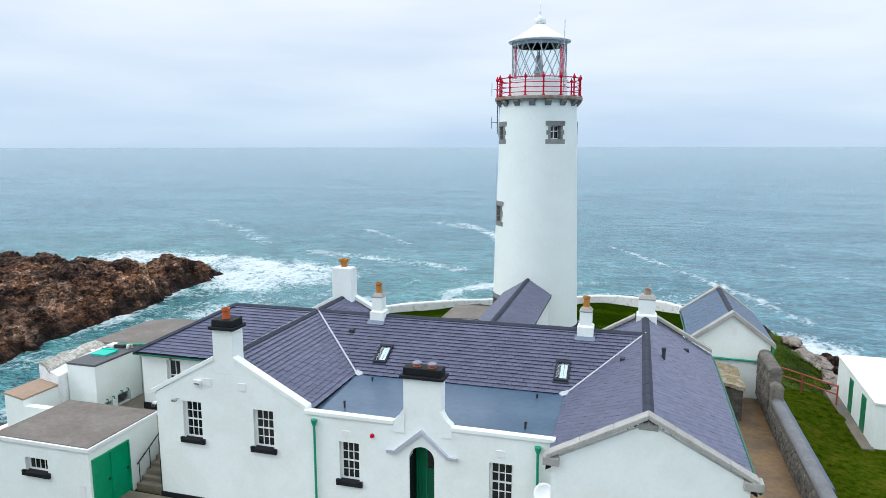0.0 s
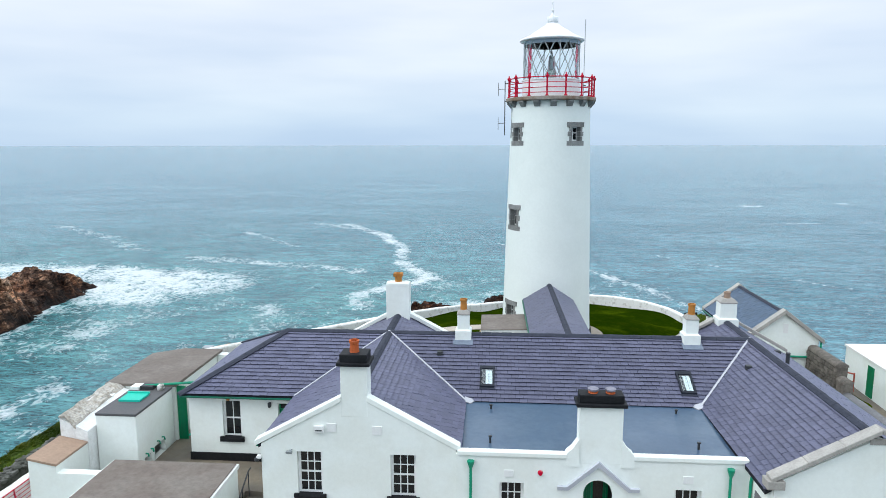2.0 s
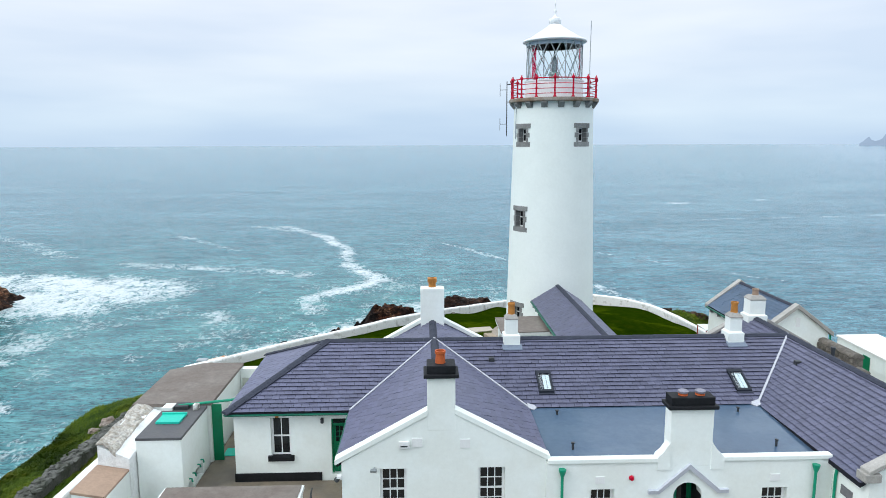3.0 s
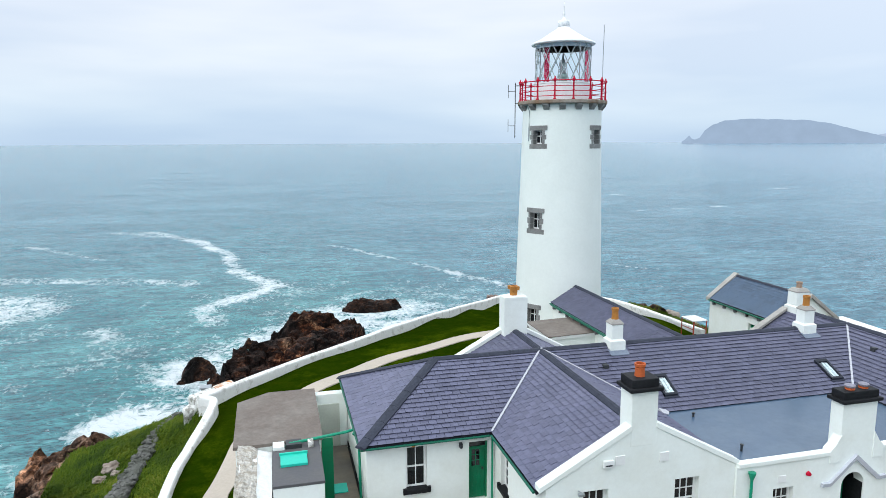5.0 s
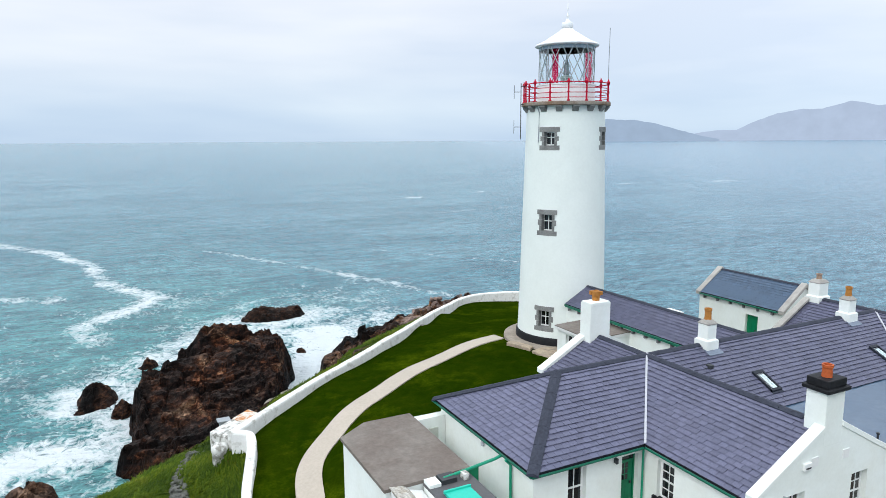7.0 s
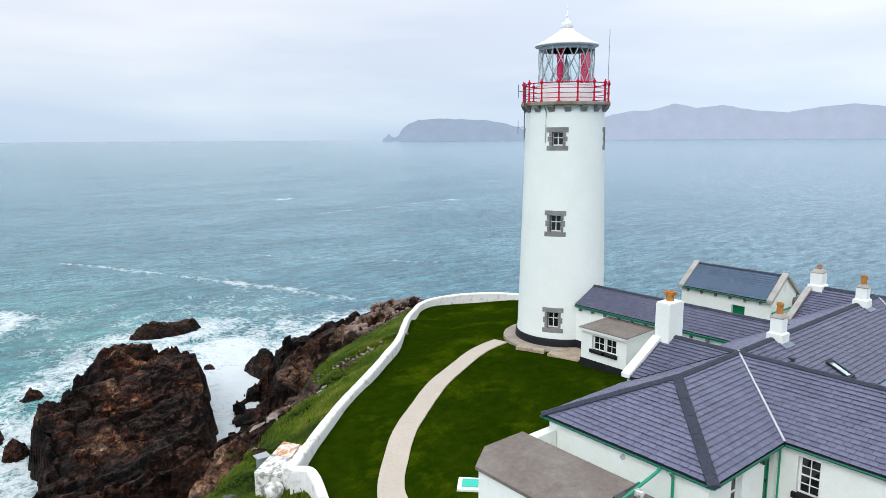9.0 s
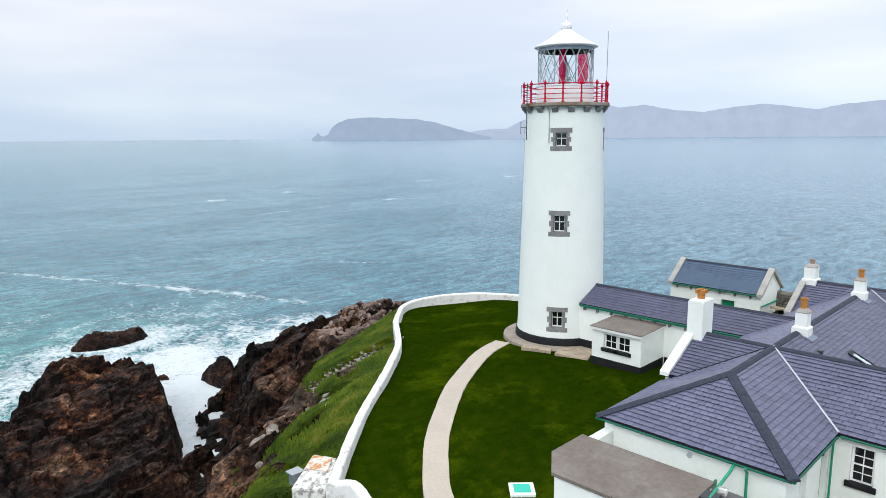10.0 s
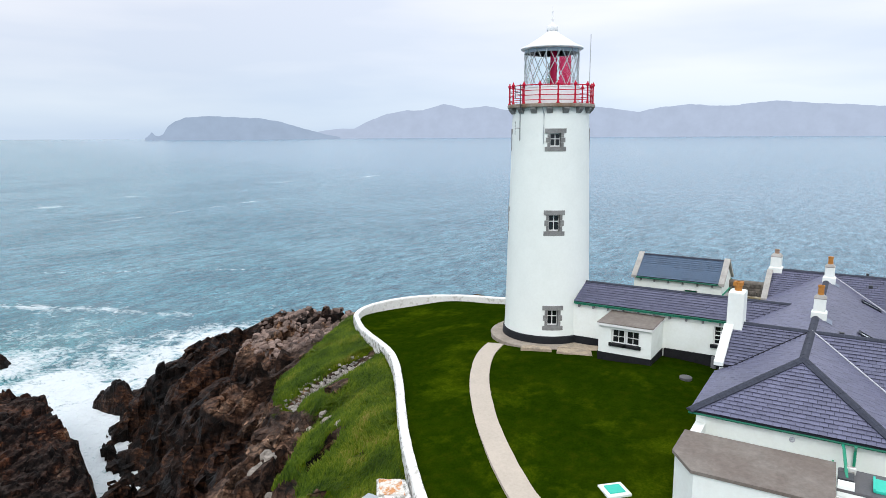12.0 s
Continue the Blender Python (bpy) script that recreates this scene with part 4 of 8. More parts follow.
    white = calc("MULTIPLY", calc("SUBTRACT", calc("ADD", foam.outputs["Fac"], calc("MULTIPLY", web, calc("ADD", 0.26, calc("MULTIPLY", foam.outputs["Fac"], 0.85)))), 0.54), 2.7, True)
    # wave shading put into the water colour: dark and pale streaks from noise
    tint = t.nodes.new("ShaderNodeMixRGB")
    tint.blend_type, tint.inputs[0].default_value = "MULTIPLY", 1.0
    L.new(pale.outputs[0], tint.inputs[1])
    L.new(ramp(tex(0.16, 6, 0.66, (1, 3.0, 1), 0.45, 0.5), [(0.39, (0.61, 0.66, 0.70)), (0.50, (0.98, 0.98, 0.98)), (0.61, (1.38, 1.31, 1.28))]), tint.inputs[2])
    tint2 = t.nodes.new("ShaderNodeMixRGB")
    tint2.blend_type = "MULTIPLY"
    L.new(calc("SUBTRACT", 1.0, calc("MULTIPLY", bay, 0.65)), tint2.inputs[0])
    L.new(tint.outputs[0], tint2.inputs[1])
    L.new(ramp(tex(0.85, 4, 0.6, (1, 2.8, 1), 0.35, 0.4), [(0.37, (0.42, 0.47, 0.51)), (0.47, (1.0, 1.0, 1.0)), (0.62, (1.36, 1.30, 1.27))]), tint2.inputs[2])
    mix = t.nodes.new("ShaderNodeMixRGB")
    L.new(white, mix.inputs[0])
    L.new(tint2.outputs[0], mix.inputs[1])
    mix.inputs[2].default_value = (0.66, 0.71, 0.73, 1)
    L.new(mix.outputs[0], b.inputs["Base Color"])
    rg = t.nodes.new("ShaderNodeMapRange")
    rg.inputs["To Min"].default_value, rg.inputs["To Max"].default_value = 0.16, 0.9
    L.new(white, rg.inputs["Value"])
    L.new(rg.outputs[0], b.inputs["Roughness"])
    swell = tex(0.055, 3, 0.5, (1, 2.6, 1), 0.45)
    chop = tex(0.34, 5, 0.6, (1, 1.9, 1), 0.55)
    ripple = tex(1.6, 4, 0.6, (1, 1.5, 1), 0.3)
    last = None
    for src, strength, dist in ((swell, 0.6, 3.0), (chop, 1.0, 1.3), (ripple, 0.8, 0.3)):
        bp = node(t, "ShaderNodeBump", Strength=strength, Distance=dist)
        L.new(src, bp.inputs["Height"])
        if last:
            L.new(last, bp.inputs["Normal"])
        last = bp.outputs[0]
    L.new(last, b.inputs["Normal"])
    return m


def axis(lo, hi, step, far):
    mid = np.arange(lo, hi + 0.01, step)
    grow, a, s = [], 0.0, step
    while a < far:
        s *= 1.16
        a += s
        grow.append(a)
    g = np.array(grow)
    return np.concatenate([(lo - g)[::-1], mid, hi + g])


ISLAND = [(-86, 20), (-89, 34), (-92, 46), (-93, 60), (-93, 70), (-97, 84), (-98, 98), (-100, 108), (-107, 111), (-122, 106), (-140, 104), (-168, 98), (-178, 60), (-160, 15), (-110, 5)]
ISLAND_TOPS = [(-103, 103, -17.6), (-104, 95, -14.2), (-102, 86, -17.2), (-104, 76, -12.2), (-106, 67, -11.8), (-110, 58, -12.4), (-108, 49, -12.8), (-97, 62, -17.5), (-96, 50, -17.0), (-93, 38, -18.2), (-106, 25, -13.5), (-125, 85, -17.0), (-135, 70, -16.0), (-145, 45, -15.0), (-120, 98, -18.5)]
STACKS = [(-15.6, 52.0, 12.5, 18.0), (0.0, 94.5, 7.5, 4.6), (-135, 60, 42, 46), (-31.5, 62, 3.2, 4.2), (-22.8, 76.5, 2.6, 2.0), (5.2, 63.0, 3.0, 5.0)]
SWELL = [([(-66, 239), (-45, 206), (-34, 175), (-30, 146), (-20, 124), (-24, 116), (-35, 104), (-31, 91)], 3.4, 0.66),
        ([(-1, 187), (16, 153), (33, 115), (40, 95)], 2.4, 0.55),
        ([(-145, 124), (-121, 126), (-99, 122), (-76, 115), (-84, 103), (-98, 104)], 15, 0.74),
        ([(-188, 226), (-144, 190), (-120, 163)], 6, 0.46),
        ([(-77, 239), (-49, 216)], 6, 0.46),
        ([(-53, 91), (-44, 78)], 4.5, 0.52),
        ([(-56, 63), (-48, 70)], 4, 0.5)]
SURF = [([(-40, 44), (-36, 48), (-33, 46)], 4.5, 0.95),
        ([(-38, 42), (-29, 50), (-27, 60)], 7, 0.72),
        ([(41, 173), (66, 137), (83, 116)], 2, 0.42),
        ([(-9.5, 41), (-5.5, 50), (-1, 60), (4, 68), (6, 78)], 7, 1.02),
        ([(12, 72), (24, 78), (38, 74)], 6, 0.8),
        ([(4, 78), (-8, 84), (-22, 80), (-32, 66)], 8, 0.62),
        ([(12, 80), (24, 84), (36, 78)], 9, 0.6)]
STREAKS = [([(-95, 150), (-60, 140), (-40, 132)], 6, 0.5),
        ([(-60, 95), (-75, 80), (-80, 55)], 8, 0.46),
        ([(-70, 20), (-66, 40)], 5, 0.55),
        ([(45, 20), (60, 40)], 6, 0.6),
        ([(-100, 210), (-70, 175)], 3, 0.55),
        ([(120, 330), (300, 380), (520, 330)], 2.5, 0.5),
        ([(100, 250), (240, 270)], 2, 0.5)]
FOAM_LINES = SWELL + SURF + STREAKS
sx, sy = axis(-150, 110, 2.0, 4700), axis(10, 250, 2.0, 4600)
SX, SY = np.meshgrid(sx, sy)
far = np.hypot(SX, SY)
SZ = np.minimum(SEA + 21.2 * np.clip((far - 1400) / 3300, 0, None) ** 2, 13.6 - far * math.tan(radians(0.13)))
c_d, c_in = to_outline(SX, SY, COAST)
near = np.where(c_in, 0.0, c_d)
rocks_d = np.full(SX.shape, 1e9)
for x, y, a, c in STACKS:
    rocks_d = np.minimum(rocks_d, (np.sqrt(((SX - x) / a) ** 2 + ((SY - y) / c) ** 2) - 1) * min(a, c))
foam = 0.75 * np.exp(-np.clip(near, 0, None) / 8.0)
foam = np.maximum(foam, 0.70 * np.exp(-np.clip(rocks_d, 0, None) / 8.0))
foam = np.maximum(foam, 0.42 * np.exp(-np.clip(np.minimum(near, rocks_d), 0, None) / 75.0))
for line, width, power in FOAM_LINES:
    best = np.full(SX.shape, 1e9)
    for (x0, y0), (x1, y1) in zip(line, line[1:]):
        dx, dy = x1 - x0, y1 - y0
        k = np.clip(((SX - x0) * dx + (SY - y0) * dy) / (dx * dx + dy * dy), 0, 1)
        best = np.minimum(best, np.hypot(SX - x0 - k * dx, SY - y0 - k * dy))
    foam = np.maximum(foam, power * np.exp(-(best / width) ** 2 * 0.7))
foam = np.maximum(foam, 0.20 * np.exp(-far / 700.0))
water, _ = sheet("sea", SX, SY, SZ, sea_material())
tagged(water, "choppy teal-grey sea with white foam streaks", "sea", kind="structure")
for key, val in (("foam", foam), ("shoal", np.clip(1.1 * np.exp(-np.minimum(near, np.clip(rocks_d, 0, None)) / 80.0), 0, 1) * (1 - 0.75 * np.clip((SX + 15) / 50, 0, 1)))):
    at = water.data.attributes.new(key, "FLOAT", "POINT")
    at.data.foreach_set("value", val.ravel().astype(np.float32))


def crag(name, label, outline, tops, seed, step=0.3, brow=3.0, rough=1.0, fade=2.2, group="rocks off the headland", mat=None, firm=1.0, dome=0.8):
    """A sea rock: steep sides over an outline at the waterline, a broken top through the heights in tops, joint blocks throughout."""
    xs, ys = [p[0] for p in outline], [p[1] for p in outline]
    ax, ay = np.arange(min(xs) - fade, max(xs) + fade, step), np.arange(min(ys) - fade, max(ys) + fade, step)
    X, Y = np.meshgrid(ax, ay)
    d, inn = to_outline(X, Y, outline)
    s = np.where(inn, d, -d)
    H, W = np.zeros(X.shape), np.zeros(X.shape)
    for x, y, z in tops:
        w = 1 / ((X - x) ** 2 + (Y - y) ** 2 + 3.0) ** 1.5
        H += w * z
        W += w
    H /= W
    Z = np.empty(X.shape)
    PX, PY = X.copy(), Y.copy()
    for i in range(X.shape[0]):
        for j in range(X.shape[1]):
            x, y = X[i, j], Y[i, j]
            edge = s[i, j] + 1.3 * rough * firm * noise.fractal(Vector((x * 0.22 / rough + seed, y * 0.22 / rough, 1.0)), 1.0, 2.0, 3)
            k = min(1.0, max(0.0, (edge + fade * 0.4) / (brow + fade * 0.4)))
            k = k ** dome
            z = SEA - 2.0 + (H[i, j] - SEA + 2.0) * k
            u, w = x * 0.82 + y * 0.57, y * 0.82 - x * 0.57
            z += rough * (1.9 * firm * blocks(u * 0.6, w, z * 0.5, 4.4 * rough, seed) + (0.4 + 0.7 * firm) * blocks(u * 0.7, w, z * 0.5, 1.7 * rough, seed + 9) + 0.25 * blocks(u, w, z * 0.5, 0.7 * rough, seed + 5)) * min(1.0, 0.25 + k)
            z = ledges(x, y, ledges(x, y, z, (1.7 + 0.5 * noise.noise(Vector((x * 0.1, y * 0.1, seed)))) * rough, 0.32, seed), 0.55 * rough, 0.2, seed + 3)
            q = Vector((x * 0.5 / rough + seed, y * 0.5 / rough, z * 0.7 / rough))
            v = noise.noise_vector(q) + 0.6 * noise.noise_vector(q * 2.3)
            PX[i, j] += 0.16 * rough * v.x
            PY[i, j] += 0.16 * rough * v.y
            Z[i, j] = z
    ob, _ = sheet(name, PX, PY, Z, mat or GROUND, smooth=False)
    a = ob.data.attributes.new("bare", "FLOAT", "POINT")
    a.data.foreach_set("value", np.ones(len(ob.data.vertices), np.float32))
    return tagged(ob, label, "sea rock", group)


crag("offshore_rock", "massive dark brown fractured sea stack beside the cliff",
     [(-13, 33), (-11.8, 40.0), (-9.9, 43.2), (-8.0, 48.0), (-7.0, 54.5), (-5.2, 59), (-5.0, 64), (-8.5, 67.5), (-15.5, 68.5), (-20.2, 66.5), (-23.0, 62.5), (-25.8, 57.5), (-27.0, 52), (-27.5, 44), (-28.9, 38), (-24, 32)],
     [(-16.4, 63.1, -12.4), (-12.0, 63.5, -14.6), (-8.3, 58.5, -14.3), (-22.0, 62.5, -18.2), (-22.6, 59.0, -17.2), (-20.6, 62.0, -17.4), (-19.0, 64.8, -16.4), (-25.9, 51.5, -14.5), (-24.8, 54.5, -15.0), (-22.0, 51.5, -15.0), (-14.0, 54, -12.9), (-9.5, 53, -14.6), (-11, 47, -14.6), (-18, 47.5, -15.6), (-24.5, 45, -16.6), (-14, 40, -17.0), (-22, 39, -18.2), (-26.5, 40, -18.8)], 2.0, 0.18, 1.1, 1.0, 1.6, mat=STACKROCK, firm=0.75)
crag("rock_island", "long reddish-brown craggy rock island in the surf", ISLAND, ISLAND_TOPS, 14.0, 0.42, 4.0, 0.85, 3.0, mat=REDROCK)
crag("coastal_rock", "pale brown craggy rock below the grass bank", [(-41.5, 8), (-41.5, 17), (-38, 21), (-33, 20), (-30.2, 16.5), (-30.6, 12.0), (-33.5, 6)], [(-34.3, 15.4, -8.6), (-32.5, 15.4, -10.0), (-33.4, 13.0, -9.8), (-36.6, 13.6, -10.6), (-38.8, 12.5, -12.6), (-36, 18.6, -13.5)], 21.0, 0.2, 2.2, 0.8, 1.5, mat=REDROCK)
for name, label, (x, y), (a, c), top, seed in (
        ("low_islet", "low dark rock awash in white foam", (0.2, 94.5), (7.2, 4.2), -18.9, 5.0),
        ("sea_rock", "dark boulder standing in the surf", (-31.2, 61.2), (2.9, 2.8), -17.6, 8.0),
        ("sea_rock", "brown boulder at the water's edge", (-28.0, 55.8), (1.4, 2.4), -18.4, 38.0),
        ("sea_rock", "low dark rock awash beside the boulder", (-32.6, 58.0), (1.6, 0.9), -20.1, 68.0),
        ("sea_rock", "small brown boulder standing in the surf", (-23.8, 73.8), (1.7, 1.5), -19.2, 18.0),
        ("sea_rock", "dark ridge of rock in the foaming channel", (5.2, 63.0), (2.4, 4.4), -17.2, 28.0),
        ("sea_rock", "flat dark rock awash in the channel", (-1.2, 70.0), (1.7, 1.1), -20.2, 48.0),
        ("sea_rock", "flat dark rock awash in the channel", (1.5, 71.8), (1.3, 0.8), -20.3, 58.0)):
    ring = [(x + a * math.cos(radians(k)), y + c * math.sin(radians(k))) for k in range(0, 360, 30)]
    crag(name, label, ring, [(x - a * 0.3, y, top), (x + a * 0.4, y + c * 0.2, top - 0.4), (x, y - c * 0.5, top - 0.9)], seed, 0.22, min(a, c) * (0.5 if name == "low_islet" else 0.85), 0.26 if name == "low_islet" else 0.45, 0.9, dome=0.8 if name == "low_islet" else 0.48)


# far shore across the water
def far_hills(name, label, rows, dist, colour, depth=500.0):
    """A ridge of land far over the water: its skyline as (bearing, height angle) pairs in degrees, given body behind and in front."""
    bm = bmesh.new()
    eye = 14.0
    prev = None
    fine = []
    for (b0, e0), (b1, e1) in zip(rows, rows[1:]):
        n = max(2, int(abs(b1 - b0) / 0.22))
        fine += [(b0 + (b1 - b0) * i / n, e0 + (e1 - e0) * i / n) for i in range(n)]
    fine.append(rows[-1])
    for brg, el in fine:
        c, s = math.cos(radians(brg)), math.sin(radians(brg))
        el += 0.06 * noise.fractal(Vector((brg * 1.3, dist * 0.01, 0)), 0.8, 2.0, 4) * min(1.0, max(el, 0.0) * 2)
        top = eye + dist * math.tan(radians(max(el, -0.12)))
        foot = eye - dist * math.tan(radians(0.40))
        ring = [bm.verts.new((c * r, s * r, z)) for r, z in ((dist - depth * 0.25, foot), (dist - depth * 0.18, foot + 0.25 * (top - foot)), (dist, top), (dist + depth * 0.3, foot - 5))]
        if prev:
            for k in range(3):
                bm.faces.new((prev[k], ring[k], ring[k + 1], prev[k + 1]))
        prev = ring
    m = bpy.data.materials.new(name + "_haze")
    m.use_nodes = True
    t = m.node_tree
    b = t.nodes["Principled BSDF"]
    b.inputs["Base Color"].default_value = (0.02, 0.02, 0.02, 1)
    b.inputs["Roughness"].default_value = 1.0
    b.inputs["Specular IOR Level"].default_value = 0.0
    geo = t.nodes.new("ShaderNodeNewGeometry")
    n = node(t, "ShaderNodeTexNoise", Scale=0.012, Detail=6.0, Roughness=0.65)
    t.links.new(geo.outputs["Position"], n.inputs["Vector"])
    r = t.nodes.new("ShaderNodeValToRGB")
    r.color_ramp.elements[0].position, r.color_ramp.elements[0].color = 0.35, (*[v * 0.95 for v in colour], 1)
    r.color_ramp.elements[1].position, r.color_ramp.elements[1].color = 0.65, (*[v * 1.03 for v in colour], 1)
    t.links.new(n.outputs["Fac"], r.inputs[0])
    # distance haze is put into the ridge's colour, which glows by itself
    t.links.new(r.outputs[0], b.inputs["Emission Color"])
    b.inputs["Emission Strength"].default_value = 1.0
    ob = part(name, bm, m, None, "", smooth=True)
    return tagged(ob, label, "backdrop", kind="structure")


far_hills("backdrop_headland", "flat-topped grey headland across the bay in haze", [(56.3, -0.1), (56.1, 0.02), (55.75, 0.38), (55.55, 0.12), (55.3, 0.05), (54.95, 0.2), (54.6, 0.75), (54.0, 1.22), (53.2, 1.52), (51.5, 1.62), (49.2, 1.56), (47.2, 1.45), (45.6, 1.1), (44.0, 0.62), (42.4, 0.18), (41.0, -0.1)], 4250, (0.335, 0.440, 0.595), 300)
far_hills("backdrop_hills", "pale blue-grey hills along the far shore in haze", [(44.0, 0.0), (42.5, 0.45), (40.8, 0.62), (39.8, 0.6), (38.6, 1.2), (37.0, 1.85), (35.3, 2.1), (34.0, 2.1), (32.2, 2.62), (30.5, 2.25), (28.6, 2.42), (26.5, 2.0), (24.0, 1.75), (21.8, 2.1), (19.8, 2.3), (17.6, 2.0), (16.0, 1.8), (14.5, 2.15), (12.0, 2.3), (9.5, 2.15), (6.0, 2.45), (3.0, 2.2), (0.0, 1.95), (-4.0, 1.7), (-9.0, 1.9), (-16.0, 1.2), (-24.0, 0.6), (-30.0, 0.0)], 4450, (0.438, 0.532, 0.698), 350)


# ==== lighthouse tower ====
tower = thing("lighthouse", "tall white lighthouse tower with red gallery railing and glazed lantern", "lighthouse", (0, 0, -0.35))
TOWER_Z = [(-0.6, 3.06), (0.17, 3.03), (1.6, 2.96), (4.1, 2.88), (8.1, 2.78), (12.0, 2.66), (15.9, 2.565)]


def tower_r(z):
    for (z0, r0), (z1, r1) in zip(TOWER_Z, TOWER_Z[1:]):
        if z <= z1:
            return r0 + (r1 - r0) * (z - z0) / (z1 - z0)
    return TOWER_Z[-1][1]


# azimuth, foot, width, height of the window openings
TOWER_WINDOWS = [(211.0, 13.58, 0.74, 0.90), (211.0, 8.08, 0.76, 1.12), (211.0, 1.70, 0.76, 1.12), (-56.0, 13.58, 0.74, 0.90), (112.0, 13.58, 0.74, 0.90), (112.0, 8.08, 0.76, 1.12), (20.0, 13.58, 0.74, 0.90)]


def tower_wall():
    angles = {round(360 * i / 96, 3) for i in range(96)}
    zs = {round(0.17 + (15.9 - 0.17) * i / 22, 3) for i in range(23)}
    cuts = []
    for az, z0, w, h in TOWER_WINDOWS:
        half = math.degrees(math.asin(w / 2 / tower_r(z0)))
        cuts.append(((az - half) % 360, (az + half) % 360, z0, z0 + h))
        angles |= {round((az - half) % 360, 3), round((az + half) % 360, 3)}
        zs |= {z0, z0 + h}
    angles, zs = sorted(angles), sorted(zs)
    bm = bmesh.new()
    cache = {}

    def vert(a, z, inner):
        key = (round(a % 360, 3), round(z, 3), inner)
        if key not in cache:
            r = tower_r(z) - (0.55 if inner == 1 else 0.0)
            cache[key] = bm.verts.new((r * math.cos(radians(a)), r * math.sin(radians(a)), z))
        return cache[key]

    def open_at(a, z):
        return any((a - a0) % 360 < (a1 - a0) % 360 and z0 < z < z1 for a0, a1, z0, z1 in cuts)

    n = len(angles)
    for i in range(n):
        a, b = angles[i], angles[(i + 1) % n]
        mid = a + ((b - a) % 360) / 2
        for z0, z1 in zip(zs, zs[1:]):
            zm = (z0 + z1) / 2
            if not open_at(mid, zm):
                bm.faces.new((vert(a, z0, 0), vert(b, z0, 0), vert(b, z1, 0), vert(a, z1, 0)))
                continue
            for nb, pa, pb in (((a - 0.05), (a, z0), (a, z1)), ((b + 0.05), (b, z1), (b, z0))):
                if not open_at(nb, zm):
                    bm.faces.new((vert(*pa, 2), vert(*pb, 2), vert(*pb, 1), vert(*pa, 1)))
            for nz, pa, pb in ((z0 - 0.01, (b, z0), (a, z0)), (z1 + 0.01, (a, z1), (b, z1))):
                if not open_at(mid, nz):
                    bm.faces.new((vert(*pa, 2), vert(*pb, 2), vert(*pb, 1), vert(*pa, 1)))
    return bm


tw = part("tower_wall", tower_wall(), CREAM, tower, "smooth white-painted masonry", smooth=False)
for p in tw.data.polygons:
    p.use_smooth = p.area > 0.05 and abs(p.normal.z) < 0.2
bm = bmesh.new()
lathe(bm, (0, 0, 0), [(3.12, -0.9), (3.12, 0.45), (3.09, 0.94), (3.07, 0.99), (2.95, 1.02)], 96)
part("plinth", bm, BLACK, tower, "black-painted plinth", smooth=True)
bm = bmesh.new()
lathe(bm, (0, 0, 0), [(2.2, -0.3), (2.15, 15.9)], 48)
part("inner_wall", bm, PLASTER, tower)


def arc_block(bm, az, half, z0, z1, r0, r1, n=4):
    """A block that follows the round of the tower."""
    rows = []
    for i in range(n + 1):
        a = radians(az - half + 2 * half * i / n)
        rows.append([bm.verts.new((r * math.cos(a), r * math.sin(a), z)) for r, z in ((r0, z0), (r1, z0), (r1, z1), (r0, z1))])
    for a, b in zip(rows, rows[1:]):
        for k in range(4):
            bm.faces.new((a[k], b[k], b[(k + 1) % 4], a[(k + 1) % 4]))
    bm.faces.new(rows[0][::-1])
    bm.faces.new(rows[-1])


for az, z0, w, h in TOWER_WINDOWS:
    r = tower_r(z0 + h / 2)
    deg = lambda m: math.degrees(m / r)  # noqa: E731
    win = None
    # casement set back in the opening
    a = radians(az)
    d = Vector((-math.sin(a), math.cos(a)))
    corner = Vector((math.cos(a), math.sin(a))) * (r - 0.02) - d * (w / 2)
    win = sash(tower, (corner.x, corner.y, z0), (d.x, d.y), w, h, 2, 2, sill=0, depth=0.30, meeting=False, transom=0.60, label="white casement window in a grey stone surround")
    for zz0, zz1, wide in ((z0 - 0.28, z0 + 0.02, 1.38), (z0 + h - 0.02, z0 + h + 0.28, 1.38)):
        bm = bmesh.new()
        arc_block(bm, az, deg(wide / 2), zz0, zz1, r - 0.34, r + 0.035)
        part("surround_stone", bm, TOWERSTONE, win)
    n = 3
    for side in (-1, 1):
        for k in range(n):
            wide = 0.17 if k % 2 == 0 else 0.28
            bm = bmesh.new()
            mid = az + side * deg(w / 2 + wide / 2 - 0.02)
            arc_block(bm, mid, deg(wide / 2), z0 + h * k / n + 0.006, z0 + h * (k + 1) / n - 0.006, r - 0.34, r + 0.03, 2)
            part("surround_stone", bm, TOWERSTONE, win)

# gallery
DECKSTONE = material("rust_stained_stone", (0.30, 0.27, 0.235), 0.9, vary=0.2, scale=1.2, fine=9, bump=0.5, second=(0.20, 0.125, 0.075), amount=0.9)
bm = bmesh.new()
lathe(bm, (0, 0, 0), [(2.2, 16.10), (2.88, 16.12), (2.92, 16.17), (2.92, 16.32), (2.87, 16.36), (1.8, 16.38)], 72)
part("gallery_deck", bm, DECKSTONE, tower, "weathered grey-brown stone gallery deck", smooth=False)
bm = bmesh.new()
lathe(bm, (0, 0, 0), [(2.2, 15.75), (2.53, 15.75), (2.53, 16.12), (2.2, 16.12)], 72)
part("neck", bm, CREAM, tower, "white masonry under the gallery", smooth=False)
